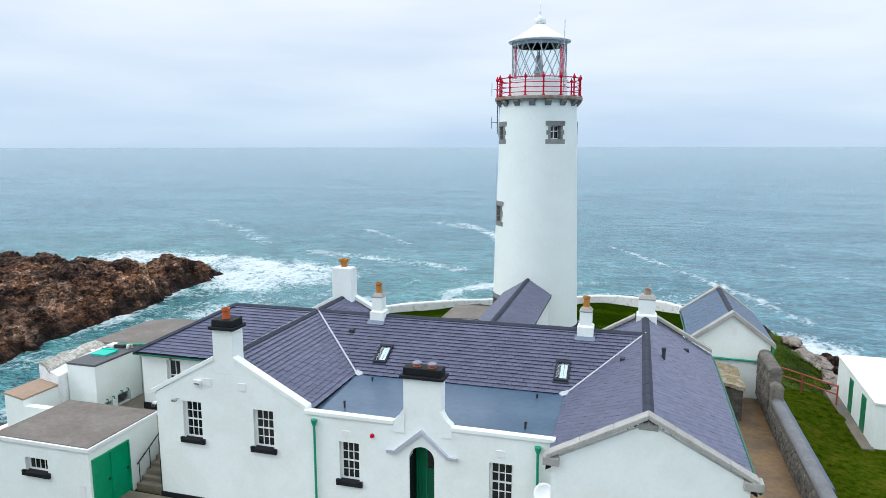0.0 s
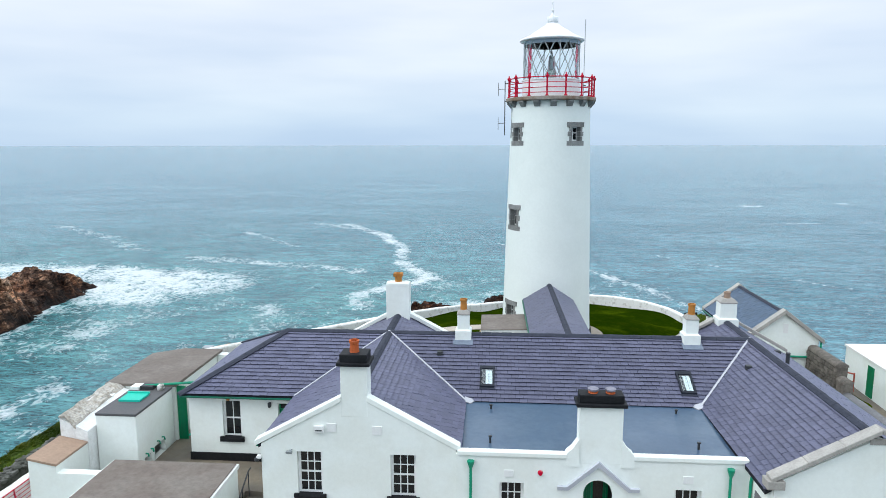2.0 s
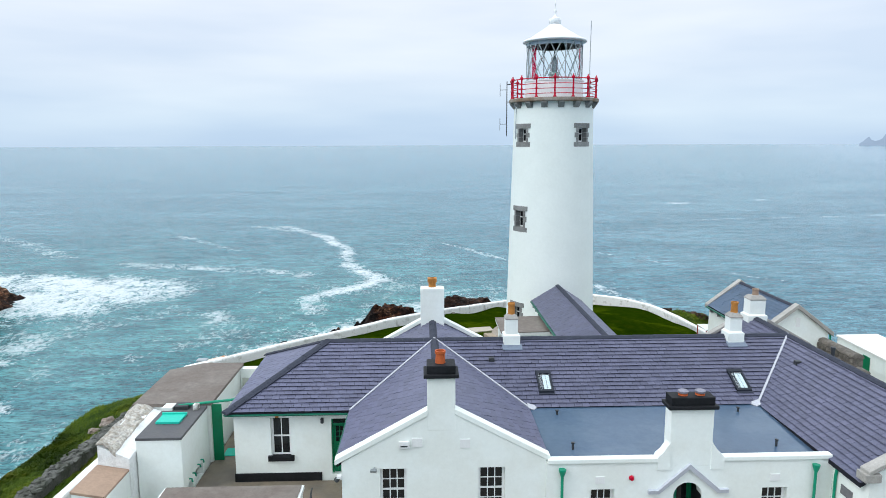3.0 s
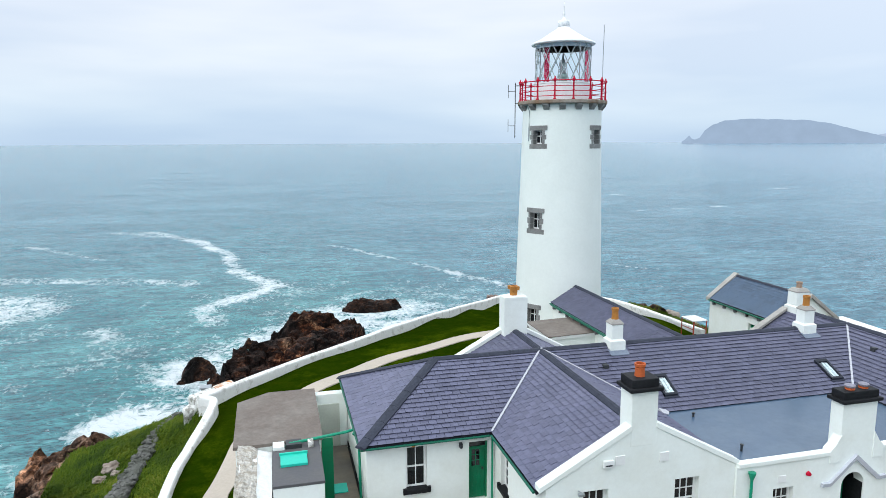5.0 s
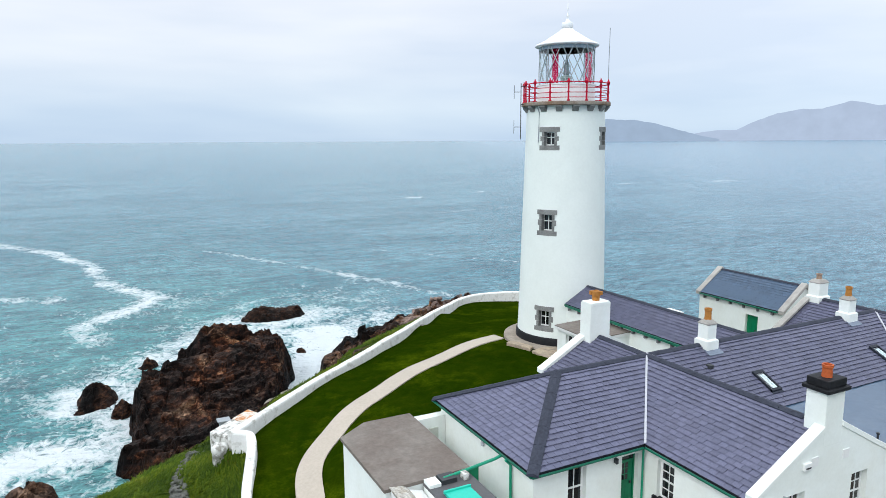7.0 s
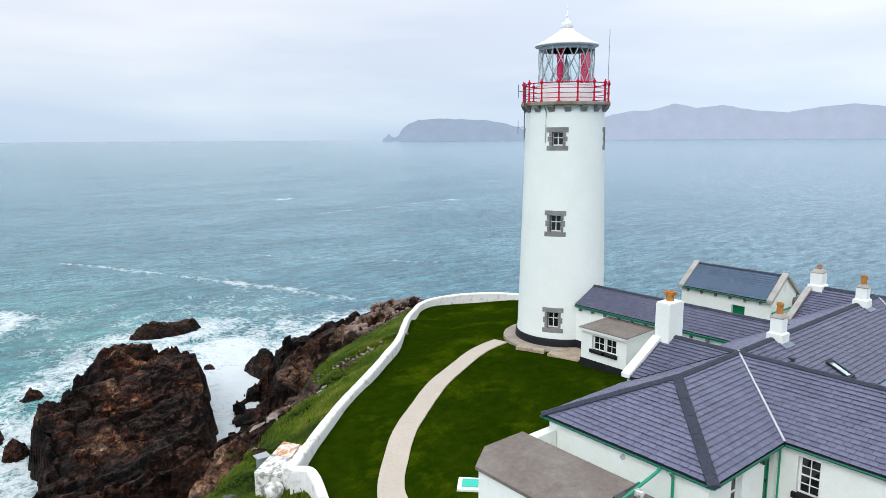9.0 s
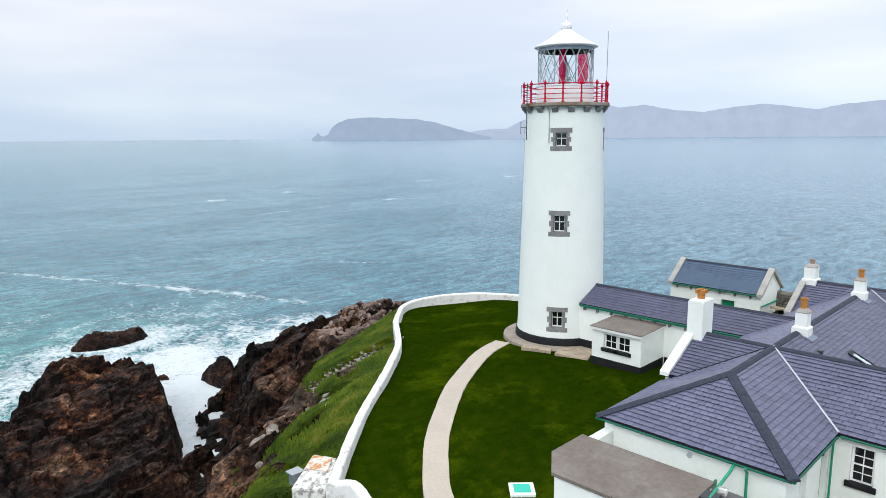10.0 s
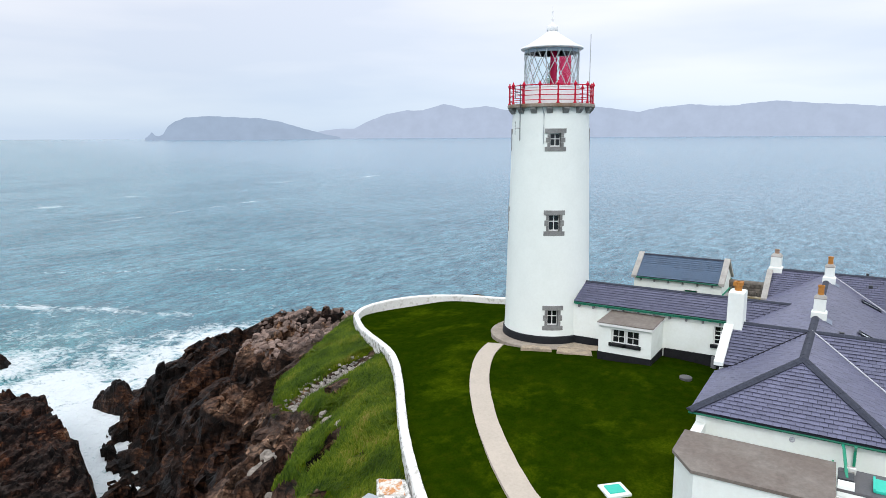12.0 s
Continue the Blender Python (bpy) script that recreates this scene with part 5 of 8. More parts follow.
for i in range(16):
    bm = bmesh.new()
    a = radians(-0.7 + (45 / 2) * i)
    c, s = Vector((math.cos(a), math.sin(a), 0)), Vector((-math.sin(a), math.cos(a), 0))
    prof = [(2.45, 15.74), (2.62, 15.74), (2.85, 16.02), (2.85, 16.14), (2.45, 16.14)]
    va = [bm.verts.new(c * r + s * 0.19 + Vector((0, 0, z))) for r, z in prof]
    vb = [bm.verts.new(c * r - s * 0.19 + Vector((0, 0, z))) for r, z in prof]
    bm.faces.new(va)
    bm.faces.new(vb[::-1])
    for k in range(5):
        bm.faces.new((va[k], vb[k], vb[(k + 1) % 5], va[(k + 1) % 5]))
    part("corbel", bm, TOWERSTONE, tower)
railing = thing("gallery_railing", "red-painted iron gallery railing with round-topped posts", "railing", (0, 0, 16.38))
post_mesh = None
for i in range(15):
    a = radians(-147.6 + 24 * i)
    if post_mesh is None:
        bm = bmesh.new()
        lathe(bm, (0, 0, 0), [(0.11, 0.0), (0.11, 0.05), (0.06, 0.10), (0.052, 0.50), (0.085, 0.55), (0.052, 0.61), (0.050, 1.08), (0.095, 1.13), (0.115, 1.2), (0.095, 1.27), (0.04, 1.31), (0.05, 1.37), (0.0, 1.43)], 10)
        post_mesh = part("post", bm, RED, railing, smooth=True)
        first = post_mesh.data
        post_mesh.matrix_basis = Matrix.Translation((2.775 * math.cos(a), 2.775 * math.sin(a), 16.36))
    else:
        link("post", first, railing, "", Matrix.Translation((2.775 * math.cos(a), 2.775 * math.sin(a), 16.36)))
for h, r in ((0.22, 0.027), (0.52, 0.027), (0.82, 0.027), (1.16, 0.036)):
    bm = bmesh.new()
    pts = [(2.775 * math.cos(2 * math.pi * k / 60), 2.775 * math.sin(2 * math.pi * k / 60), 16.37 + h) for k in range(61)]
    tube(bm, pts, r, 6)
    part("rail", bm, RED, railing, smooth=True)

# lantern
lantern = thing("lantern", "glazed lantern room with diagonal astragals under a white domed roof", "lantern", (0, 0, 16.33))
bm = bmesh.new()
lathe(bm, (0, 0, 0), [(1.88, 16.37), (1.88, 17.42), (1.92, 17.45), (1.92, 17.52), (1.72, 17.54)], 48)
part("murette", bm, WHITEMETAL, lantern, "white lantern base wall", smooth=False)
bm = bmesh.new()
lathe(bm, (0, 0, 0), [(1.80, 19.92), (2.04, 19.95), (2.08, 20.0), (2.04, 20.07), (1.52, 20.32), (0.95, 20.68), (0.50, 20.97), (0.36, 21.11)], 48)
part("roof_dome", bm, WHITEMETAL, lantern, "white conical dome", smooth=True)
bm = bmesh.new()
lathe(bm, (0, 0, 0), [(0.32, 21.03), (0.34, 21.05), (0.34, 21.14), (0.37, 21.15), (0.37, 21.46), (0.34, 21.50), (0.16, 21.53), (0.07, 21.72), (0.06, 21.85), (0.11, 21.91), (0.05, 21.97), (0.03, 22.35), (0.06, 22.39), (0.012, 22.45), (0.008, 22.85), (0.0, 22.87)], 24)
part("ventilator", bm, WHITEMETAL, lantern, smooth=True)
bm = bmesh.new()
lathe(bm, (0, 0, 0), [(1.75, 17.50), (1.75, 19.94)], 32)
for f in [f for f in bm.faces if len(f.verts) > 4]:
    bm.faces.remove(f)
glazing = part("glazing", bm, THINGLASS, lantern, smooth=False)
glazing.visible_shadow = False
ASTRAGAL = material("pale_blue_grey_iron", (0.40, 0.46, 0.48), 0.45, 0.2, vary=0.12, fine=14, bump=0.05)
R, Z0, Z1 = 1.80, 17.49, 19.94
for sgn in (-1, 1):
    for i in range(14):
        bm = bmesh.new()
        a0 = 360 / 14 * i + 4
        pts = []
        for k in range(7):
            a = radians(a0 + sgn * 38.57 * k / 6)
            pts.append((R * math.cos(a), R * math.sin(a), Z0 + (Z1 - Z0) * k / 6))
        tube(bm, pts, 0.027, 6)
        part("astragal", bm, ASTRAGAL, lantern, "pale diagonal glazing bar" if i == 0 else "")
for k in range(4):
    bm = bmesh.new()
    a = radians(90 * k + 12)
    beam(bm, (1.78 * math.cos(a), 1.78 * math.sin(a), Z0), (1.78 * math.cos(a), 1.78 * math.sin(a), Z1), 0.05, 0.05, (math.cos(a), math.sin(a), 0))
    part("mullion", bm, STEEL, lantern)
for a0, a1 in ((-29, 5), (200, 215)):
    bm = bmesh.new()
    lathe(bm, (0, 0, 0), [(1.65, 17.55), (1.65, 19.68)], 8, a0, a1)
    part("red_screen", bm, REDGLASS, lantern, "translucent red sector screen").visible_shadow = False
optic = thing("lamp_optic", "grey-green lamp optic on a pedestal inside the lantern", "lamp", (0, 0, 16.35))
bm = bmesh.new()
lathe(bm, (0, 0, 0), [(0.34, 16.23), (0.34, 17.35), (0.30, 17.4), (0.28, 17.9), (0.36, 17.95), (0.32, 18.1), (0.12, 18.15)], 16)
part("pedestal", bm, material("optic_green", (0.30, 0.40, 0.38), 0.4, 0.2, vary=0.2, fine=12), optic, smooth=False)
bm = bmesh.new()
lathe(bm, (0, 0, 0), [(0.17, 18.1), (0.22, 18.3), (0.17, 18.55), (0.21, 18.75), (0.14, 18.95), (0.07, 19.15), (0.03, 19.45)], 12)
part("lens", bm, material("optic_lens", (0.34, 0.40, 0.41), 0.15, 0.3, vary=0.2, fine=12), optic, smooth=True)
for k in range(4):
    a = radians(45 + 90 * k)
    bm = bmesh.new()
    beam(bm, (0.42 * math.cos(a), 0.42 * math.sin(a), 17.35), (0.20 * math.cos(a), 0.20 * math.sin(a), 19.05), 0.035, 0.035)
    part("strut", bm, STEEL, optic)

bm = bmesh.new()
lathe(bm, (0, 0, 0), [(1.79, 19.70), (1.79, 19.93), (1.65, 19.93), (1.65, 19.70), (1.79, 19.70)], 40)
part("cornice", bm, material("dark_blue_grey_iron", (0.30, 0.38, 0.46), 0.5, 0.0), lantern, "blue-grey iron cornice ring")

# aerials on the gallery
aerial = thing("whip_aerial", "thin grey whip aerial fixed to the gallery", "aerial", (1.85, -2.0, 16.38))
bm = bmesh.new()
tube(bm, [(1.85, -2.0, 16.37), (1.85, -2.0, 18.6), (1.86, -2.01, 21.0)], 0.024, 6)
part("mast", bm, STEEL, aerial)
bm = bmesh.new()
beam(bm, (1.83, -1.98, 17.0), (1.98, -1.97, 17.0), 0.08, 0.06)
part("clamp", bm, IRON, aerial)
dipole = thing("dipole_aerial", "dark twin dipole aerial on an upright pole", "aerial", (-2.98, 0.85, 14.2))
bm = bmesh.new()
tube(bm, [(-2.98, 0.85, 14.0), (-2.98, 0.85, 17.6)], 0.03, 6)
part("mast", bm, IRON, dipole)
for z in (17.05, 14.80):
    bm = bmesh.new()
    tube(bm, [(-2.98, 0.85, z), (-3.42, 0.98, z)], 0.02, 5)
    tube(bm, [(-3.42, 0.98, z - 0.42), (-3.42, 0.98, z + 0.42)], 0.018, 5)
    part("dipole", bm, IRON, dipole)
for z in (16.25, 17.4):
    bm = bmesh.new()
    beam(bm, (-2.6, 0.74, z), (-2.99, 0.85, z), 0.05, 0.05)
    part("bracket", bm, IRON, dipole)
bm = bmesh.new()
tube(bm, [(2.80 * math.cos(radians(-168)), 2.80 * math.sin(radians(-168)), 16.2)] + [((tower_r(z) + 0.05) * math.cos(radians(-166)), (tower_r(z) + 0.05) * math.sin(radians(-166)), z) for z in (15.7, 14.6, 13.8)], 0.035, 6)
part("conduit", bm, STEEL, tower)
# round apron at the foot
bm = bmesh.new()
lathe(bm, (0, 0, 0), [(2.9, -0.9), (3.95, -0.9), (3.95, 0.46), (3.9, 0.49), (2.9, 0.52)], 64)
apron = tagged(part("apron", bm, material("grey_apron_concrete", (0.33, 0.285, 0.235), 0.9, vary=0.15, scale=1.2, fine=8, bump=0.4, second=(0.22, 0.185, 0.15), amount=0.7), None), "round concrete apron at the foot of the lighthouse", "paving", kind="structure")

# ==== keepers' house ====
RY, RZ, EZ = -16.9, 5.2, 3.45
house = thing("keepers_house", "rambling white single-storey keepers' house with purple slate roofs", "house", (-2, -18, -0.85))
# walls (outer faces; outside on the right hand)
wall("wall", (-16.05, -20.15), (-11.35, -20.15), 0.2, 3.4, house, WHITE, [(1.40, 2.16, 1.52, 3.12), (3.72, 4.46, 0.75, 3.05)], label="white limewashed wall")
wall("wall", (-11.35, -20.15), (-11.35, -24.87), -1.0, 3.4, house, WHITE, [(0.70, 1.46, 1.62, 3.05)])
wall("wall", (-11.35, -24.87), (-4.85, -24.87), -1.0, 3.58, house, WHITE, [(1.21, 2.05, 1.80, 3.35), (4.34, 5.19, 1.80, 3.34)], gable=(3.19, 5.42))
wall("wall", (-4.85, -24.97), (4.45, -24.97), -1.0, 3.5, house, WHITE, [(1.42, 2.20, 1.04, 2.56), (7.01, 7.84, 1.00, 2.51), (4.12, 5.04, -0.75, 2.76)])
wall("wall", (4.45, -24.97), (4.45, -26.7), -1.0, 3.5, house, WHITE)
wall("wall", (4.45, -26.7), (10.05, -26.7), -1.0, 3.75, house, WHITE, gable=(2.78, 5.22))
wall("wall", (10.05, -26.7), (10.05, -13.5), -1.0, 3.5, house, WHITE)
wall("wall", (10.05, -13.5), (4.45, -13.5), 0.0, 3.5, house, WHITE, gable=(2.8, 5.2))
wall("wall", (4.45, -13.5), (-5.6, -13.45), 0.0, 3.4, house, WHITE)
wall("wall", (-5.6, -13.4), (-11.0, -13.4), 0.0, 3.75, house, WHITE, gable=(2.7, 5.2))
wall("wall", (-11.0, -13.45), (-16.05, -13.45), 0.0, 3.4, house, WHITE)
wall("wall", (-16.05, -13.45), (-16.05, -20.15), 0.0, 3.4, house, WHITE)
# black plinths
for x0, y0, x1, y1, z0, z1 in ((-16.09, -20.19, -12.72, -20.14, 0.2, 0.86), (-11.39, -24.91, -4.85, -24.86, -1.0, -0.62), (-11.39, -24.87, -11.34, -20.2, -1.0, 0.75), (-16.09, -20.15, -16.04, -13.45, 0.0, 0.7), (-4.85, -25.01, 4.45, -24.96, -1.0, -0.6)):
    part("plinth", boxes((x0, y0, z0, x1, y1, z1)), BLACK, house, "black-painted plinth")
# roofs
slates("roof_slope", house, [(-16.27, -20.42, EZ), (-16.27, -13.25, EZ), (-12.81, RY, RZ)], (1, 0), SLATE)
slates("roof_slope", house, [(-16.27, -20.42, EZ), (-11.55, -20.42, EZ), (-8.25, RY, RZ), (-12.81, RY, RZ)], (0, 1), SLATE)
slates("roof_slope", house, [(-11.15, -13.25, EZ), (-16.27, -13.25, EZ), (-12.81, RY, RZ), (-8.28, RY, RZ)], (0, 1), SLATE)
slates("roof_slope", house, [(-4.7, -20.42, EZ), (4.3, -20.42, EZ), (7.25, RY, RZ), (-8.25, RY, RZ)], (0, 1), SLATE)
slates("roof_slope", house, [(4.3, -13.25, EZ), (-5.35, -13.25, EZ), (-8.28, RY, RZ), (7.25, RY, RZ)], (0, 1), SLATE)
slates("roof_slope", house, [(-11.55, -20.42, EZ), (-11.55, -24.62, EZ), (-8.25, -24.62, RZ), (-8.25, RY, RZ)], (0, 1), SLATE, singles=150)
slates("roof_slope", house, [(-4.7, -24.62, EZ), (-4.7, -20.42, EZ), (-8.25, RY, RZ), (-8.25, -24.62, RZ)], (0, 1), SLATE, singles=150)
slates("roof_slope", house, [(-11.05, -14.0, 3.82), (-11.05, -13.2, 3.82), (-8.28, -13.2, RZ), (-8.28, RY, RZ)], (1, 0), SLATE)
slates("roof_slope", house, [(-5.5, -13.2, 3.82), (-5.5, -14.0, 3.82), (-8.28, RY, RZ), (-8.28, -13.2, RZ)], (1, 0), SLATE)
slates("roof_slope", house, [(4.25, -20.42, EZ), (4.25, -26.55, EZ), (7.22, -26.55, RZ), (7.25, RY, RZ)], (0, 1), SLATE)
slates("roof_slope", house, [(10.27, -26.55, EZ), (10.27, -13.35, EZ), (7.25, -13.35, RZ), (7.22, -26.55, RZ)], (0, 1), SLATE)
slates("roof_slope", house, [(4.3, -13.6, EZ), (4.3, -13.3, EZ), (7.25, -13.35, RZ), (7.25, RY, RZ)], (1, 0), SLATE)
# ridges and hips
for p, q, w in (((-12.81, RY, RZ), (7.2, RY, RZ), 0.17), ((-8.25, RY, RZ), (-8.25, -24.0, RZ), 0.17), ((-8.28, RY, RZ), (-8.28, -13.7, RZ), 0.17), ((7.23, -26.5, RZ), (7.25, -13.4, RZ), 0.17)):
    cap("ridge_tile", house, p, q, w, 0.06)
for p, q in (((-16.3, -20.45, EZ), (-12.81, RY, RZ)), ((-16.3, -13.22, EZ), (-12.81, RY, RZ))):
    cap("hip_tile", house, p, q, 0.20, 0.06, drop=0.25)
# lead valleys
for p, q in (((-11.55, -20.42, EZ), (-8.25, RY, RZ)), ((-4.7, -20.42, EZ), (-8.25, RY, RZ)), ((4.25, -20.42, EZ), (7.25, RY, RZ)), ((-11.1, -14.0, 3.8), (-8.28, RY, RZ)), ((-5.45, -14.0, 3.8), (-8.28, RY, RZ))):
    bm = bmesh.new()
    north = p[1] > RY
    beam(bm, Vector(p) + Vector((0, 0, 0.045)), Vector(q) + Vector((0, 0, 0.045)), 0.05 if north else 0.08, 0.06)
    part("valley", bm, UNDERLAY if north else LEAD, house, "dark valley lining" if north else "pale lead valley lining")
for x, d in ((-4.62, 1), (4.22, -1)):
    bm = bmesh.new()
    slab(bm, [(x - 0.12 * d, -20.24, 3.60), (x + 0.30 * d, -20.34, 3.50), (x + 0.10 * d, -20.62, 3.47), (x - 0.10 * d, -20.55, 3.52)], 0.03)
    part("valley_saddle", bm, LEAD, house, "pale lead saddle at the foot of a valley")
# flat roof between the wings, parapet
bm = bmesh.new()
slab(bm, [(-4.75, -24.76, 3.32), (4.35, -24.76, 3.32), (4.35, -20.3, 3.45), (-4.75, -20.3, 3.45)], 0.15)
part("flat_roof", bm, FLATROOF, house, "blue-grey membrane flat roof")
for x0, x1 in ((-4.80, -1.29), (0.82, 4.38)):
    part("parapet_coping", boxes((x0, -25.02, 3.46, x1, -24.74, 3.61), bevel=0.025), WHITE, house)
for side, foot, stack in ((-1, -1.31, -0.90), (1, 0.84, 0.42)):
    curve = [(stack, 4.14), (stack + side * 0.05, 4.06), (stack + side * 0.22, 3.80), (foot - side * 0.04, 3.66), (foot, 3.60)]
    bm = bmesh.new()
    front, back = ([bm.verts.new((x, y, z)) for x, z in curve + [(foot, 3.2), (stack, 3.2)]] for y in (-25.005, -24.66))
    bm.faces.new(front)
    bm.faces.new(back[::-1])
    for i in range(7):
        bm.faces.new((front[i], front[(i + 1) % 7], back[(i + 1) % 7], back[i]))
    part("parapet_shoulder", bm, WHITE, house, "white parapet swept up to the chimney")
for x, y in ((-3.72, -21.0), (-3.74, -23.75), (3.19, -21.0), (3.19, -23.78)):
    bm = bmesh.new()
    tube(bm, [(x, y, 3.3), (x, y, 3.56)], 0.04, 8)
    lathe(bm, (x, y, 3.54), [(0.04, 0), (0.062, 0.02), (0.062, 0.06), (0.0, 0.08)], 8)
    part("vent_pipe", bm, IRON, house, "small black vent pipe")


def coping(parent, pts, wide, thick, mat, across=(0, 1, 0), name="coping"):
    """Gable coping stones along a run of points."""
    ac = Vector(across) * (wide / 2)
    for p, q in zip(pts, pts[1:]):
        p, q = Vector(p), Vector(q)
        n = 1 if mat is WHITE else max(1, round((q - p).length / 0.95))
        for i in range(n):
            a, b = p + (q - p) * (i / n), p + (q - p) * ((i + 0.995) / n)
            bm = bmesh.new()
            vs = [bm.verts.new(e + ac * s + Vector((0, 0, k))) for e in (a, b) for s, k in ((-1, 0), (1, 0), (1, thick), (-1, thick))]
            for f in ((0, 1, 2, 3), (7, 6, 5, 4), (0, 4, 5, 1), (1, 5, 6, 2), (2, 6, 7, 3), (3, 7, 4, 0)):
                bm.faces.new([vs[i] for i in f])
            bmesh.ops.bevel(bm, geom=bm.edges[:], offset=0.015, segments=1, affect="EDGES")
            part(name, bm, mat, parent)


coping(house, [(-11.56, -24.72, 3.50), (-8.60, -24.72, 5.12)], 0.37, 0.19, WHITE)
coping(house, [(-7.76, -24.72, 5.14), (-4.70, -24.72, 3.50)], 0.37, 0.19, WHITE)
coping(house, [(4.3, -26.62, 3.80), (7.22, -26.62, 5.38), (10.25, -26.62, 3.76)], 0.42, 0.15, STONE)
coping(house, [(-11.12, -13.38, 3.74), (-8.8, -13.38, 5.02)], 0.42, 0.2, WHITE)
coping(house, [(-7.75, -13.38, 5.02), (-5.3, -13.38, 3.72)], 0.42, 0.2, WHITE)
coping(house, [(4.25, -13.45, 3.55), (6.8, -13.45, 5.05)], 0.36, 0.16, STONE)
coping(house, [(7.75, -13.45, 5.05), (10.3, -13.45, 3.6)], 0.36, 0.16, STONE)
for x0, x1 in ((4.2, 4.7), (9.85, 10.38)):
    part("kneeler", boxes((x0, -26.84, 3.60, x1, -26.4, 3.86), bevel=0.03), STONE, house, "grey dressed-stone kneeler")
bm = bmesh.new()
prism(bm, [(6.95, -26.72), (7.5, -26.72), (7.5, -26.69), (6.95, -26.69)], 5.02, 5.2)
part("kneeler", bm, STONE, house)


# chimneys
def chimney(x, y, wx, wy, z0, z1, capmat, pots, style="square", foot=None, rise=0.40):
    bm = bmesh.new()
    box(bm, x - wx / 2, y - wy / 2, z0, x + wx / 2, y + wy / 2, z1, 0.02)
    if foot:
        prism(bm, [(x - wx / 2 - foot, y - wy / 2 - foot), (x + wx / 2 + foot, y - wy / 2 - foot), (x + wx / 2 + foot, y + wy / 2 + foot), (x - wx / 2 - foot, y + wy / 2 + foot)], z0, z0 + rise)
        k = [bm.verts.new((x + sx * (wx / 2 + foot), y + sy * (wy / 2 + foot), z0 + rise)) for sx, sy in ((-1, -1), (1, -1), (1, 1), (-1, 1))]
        t = [bm.verts.new((x + sx * wx / 2, y + sy * wy / 2, z0 + rise + 0.07)) for sx, sy in ((-1, -1), (1, -1), (1, 1), (-1, 1))]
        for i in range(4):
            bm.faces.new((k[i], k[(i + 1) % 4], t[(i + 1) % 4], t[i]))
    stack = part("chimney", bm, WHITE, house, "white-painted chimney stack")
    if style == "square":
        part("chimney_cap", boxes((x - wx / 2 - 0.11, y - wy / 2 - 0.11, z1 - 0.02, x + wx / 2 + 0.11, y + wy / 2 + 0.11, z1 + 0.10), (x - wx / 2 - 0.01, y - wy / 2 - 0.01, z1 + 0.10, x + wx / 2 + 0.01, y + wy / 2 + 0.03, z1 + 0.36), bevel=0.03), capmat, stack, "black-painted chimney cap" if capmat is BLACK else "")
        top = z1 + 0.36
    elif style == "flared":
        bm = bmesh.new()
        prof = ((0.0, 0.0), (0.02, 0.015), (0.02, 0.05), (-0.10, 0.19), (-0.14, 0.21))
        rings = [[bm.verts.new((x + sx * (wx / 2 + o), y + sy * (wy / 2 + o), z1 + h)) for sx, sy in ((-1, -1), (1, -1), (1, 1), (-1, 1))] for o, h in prof]
        for a, b in zip(rings, rings[1:]):
            for i in range(4):
                bm.faces.new((a[i], a[(i + 1) % 4], b[(i + 1) % 4], b[i]))
        bm.faces.new(rings[-1])
        bm.faces.new(rings[0][::-1])
        part("chimney_cap", bm, capmat, stack, "grey cement flaunching")
        top = z1 + 0.21
    else:
        bm = bmesh.new()
        box(bm, x - wx / 2 - 0.01, y - wy / 2 - 0.01, z1 - 0.12, x + wx / 2 + 0.01, y + wy / 2 + 0.01, z1 + 0.08, 0.16)
        part("chimney_cap", bm, WHITE, stack)
        top = z1 + 0.08
    for px, py, pr, ph, mat, kind in pots:
        bm = bmesh.new()
        if kind == "louvre":
            lathe(bm, (x + px, y + py, top - 0.03), [(pr, 0), (pr, ph * 0.35), (pr * 1.05, ph * 0.36), (pr * 1.05, ph), (pr * 0.7, ph), (pr * 0.7, ph * 0.5)], 14)
            for k in range(4):
                a = radians(45 + 90 * k)
                box(bm, x + px + math.cos(a) * pr * 1.2 - 0.07, y + py + math.sin(a) * pr * 1.2 - 0.07, top + ph * 0.55, x + px + math.cos(a) * pr * 1.2 + 0.07, y + py + math.sin(a) * pr * 1.2 + 0.07, top + ph * 0.92)
        elif kind == "cowl":
            lathe(bm, (x + px, y + py, top - 0.03), [(pr * 0.9, 0.10), (pr, 0.12), (pr, 0.17), (pr * 0.7, ph), (0.0, ph + 0.01)], 16)
        else:
            lathe(bm, (x + px, y + py, top - 0.03), [(pr * 1.1, 0), (pr * 1.05, 0.05), (pr * 0.95, ph * 0.75), (pr * 1.12, ph * 0.8), (pr * 1.15, ph), (pr * 0.85, ph), (pr * 0.85, ph * 0.4)], 16)
        part("chimney_cowl" if kind == "cowl" else "chimney_pot", bm, mat, stack, "orange clay chimney pot" if mat in (POT, POTRED) else "", smooth=False)
    return stack


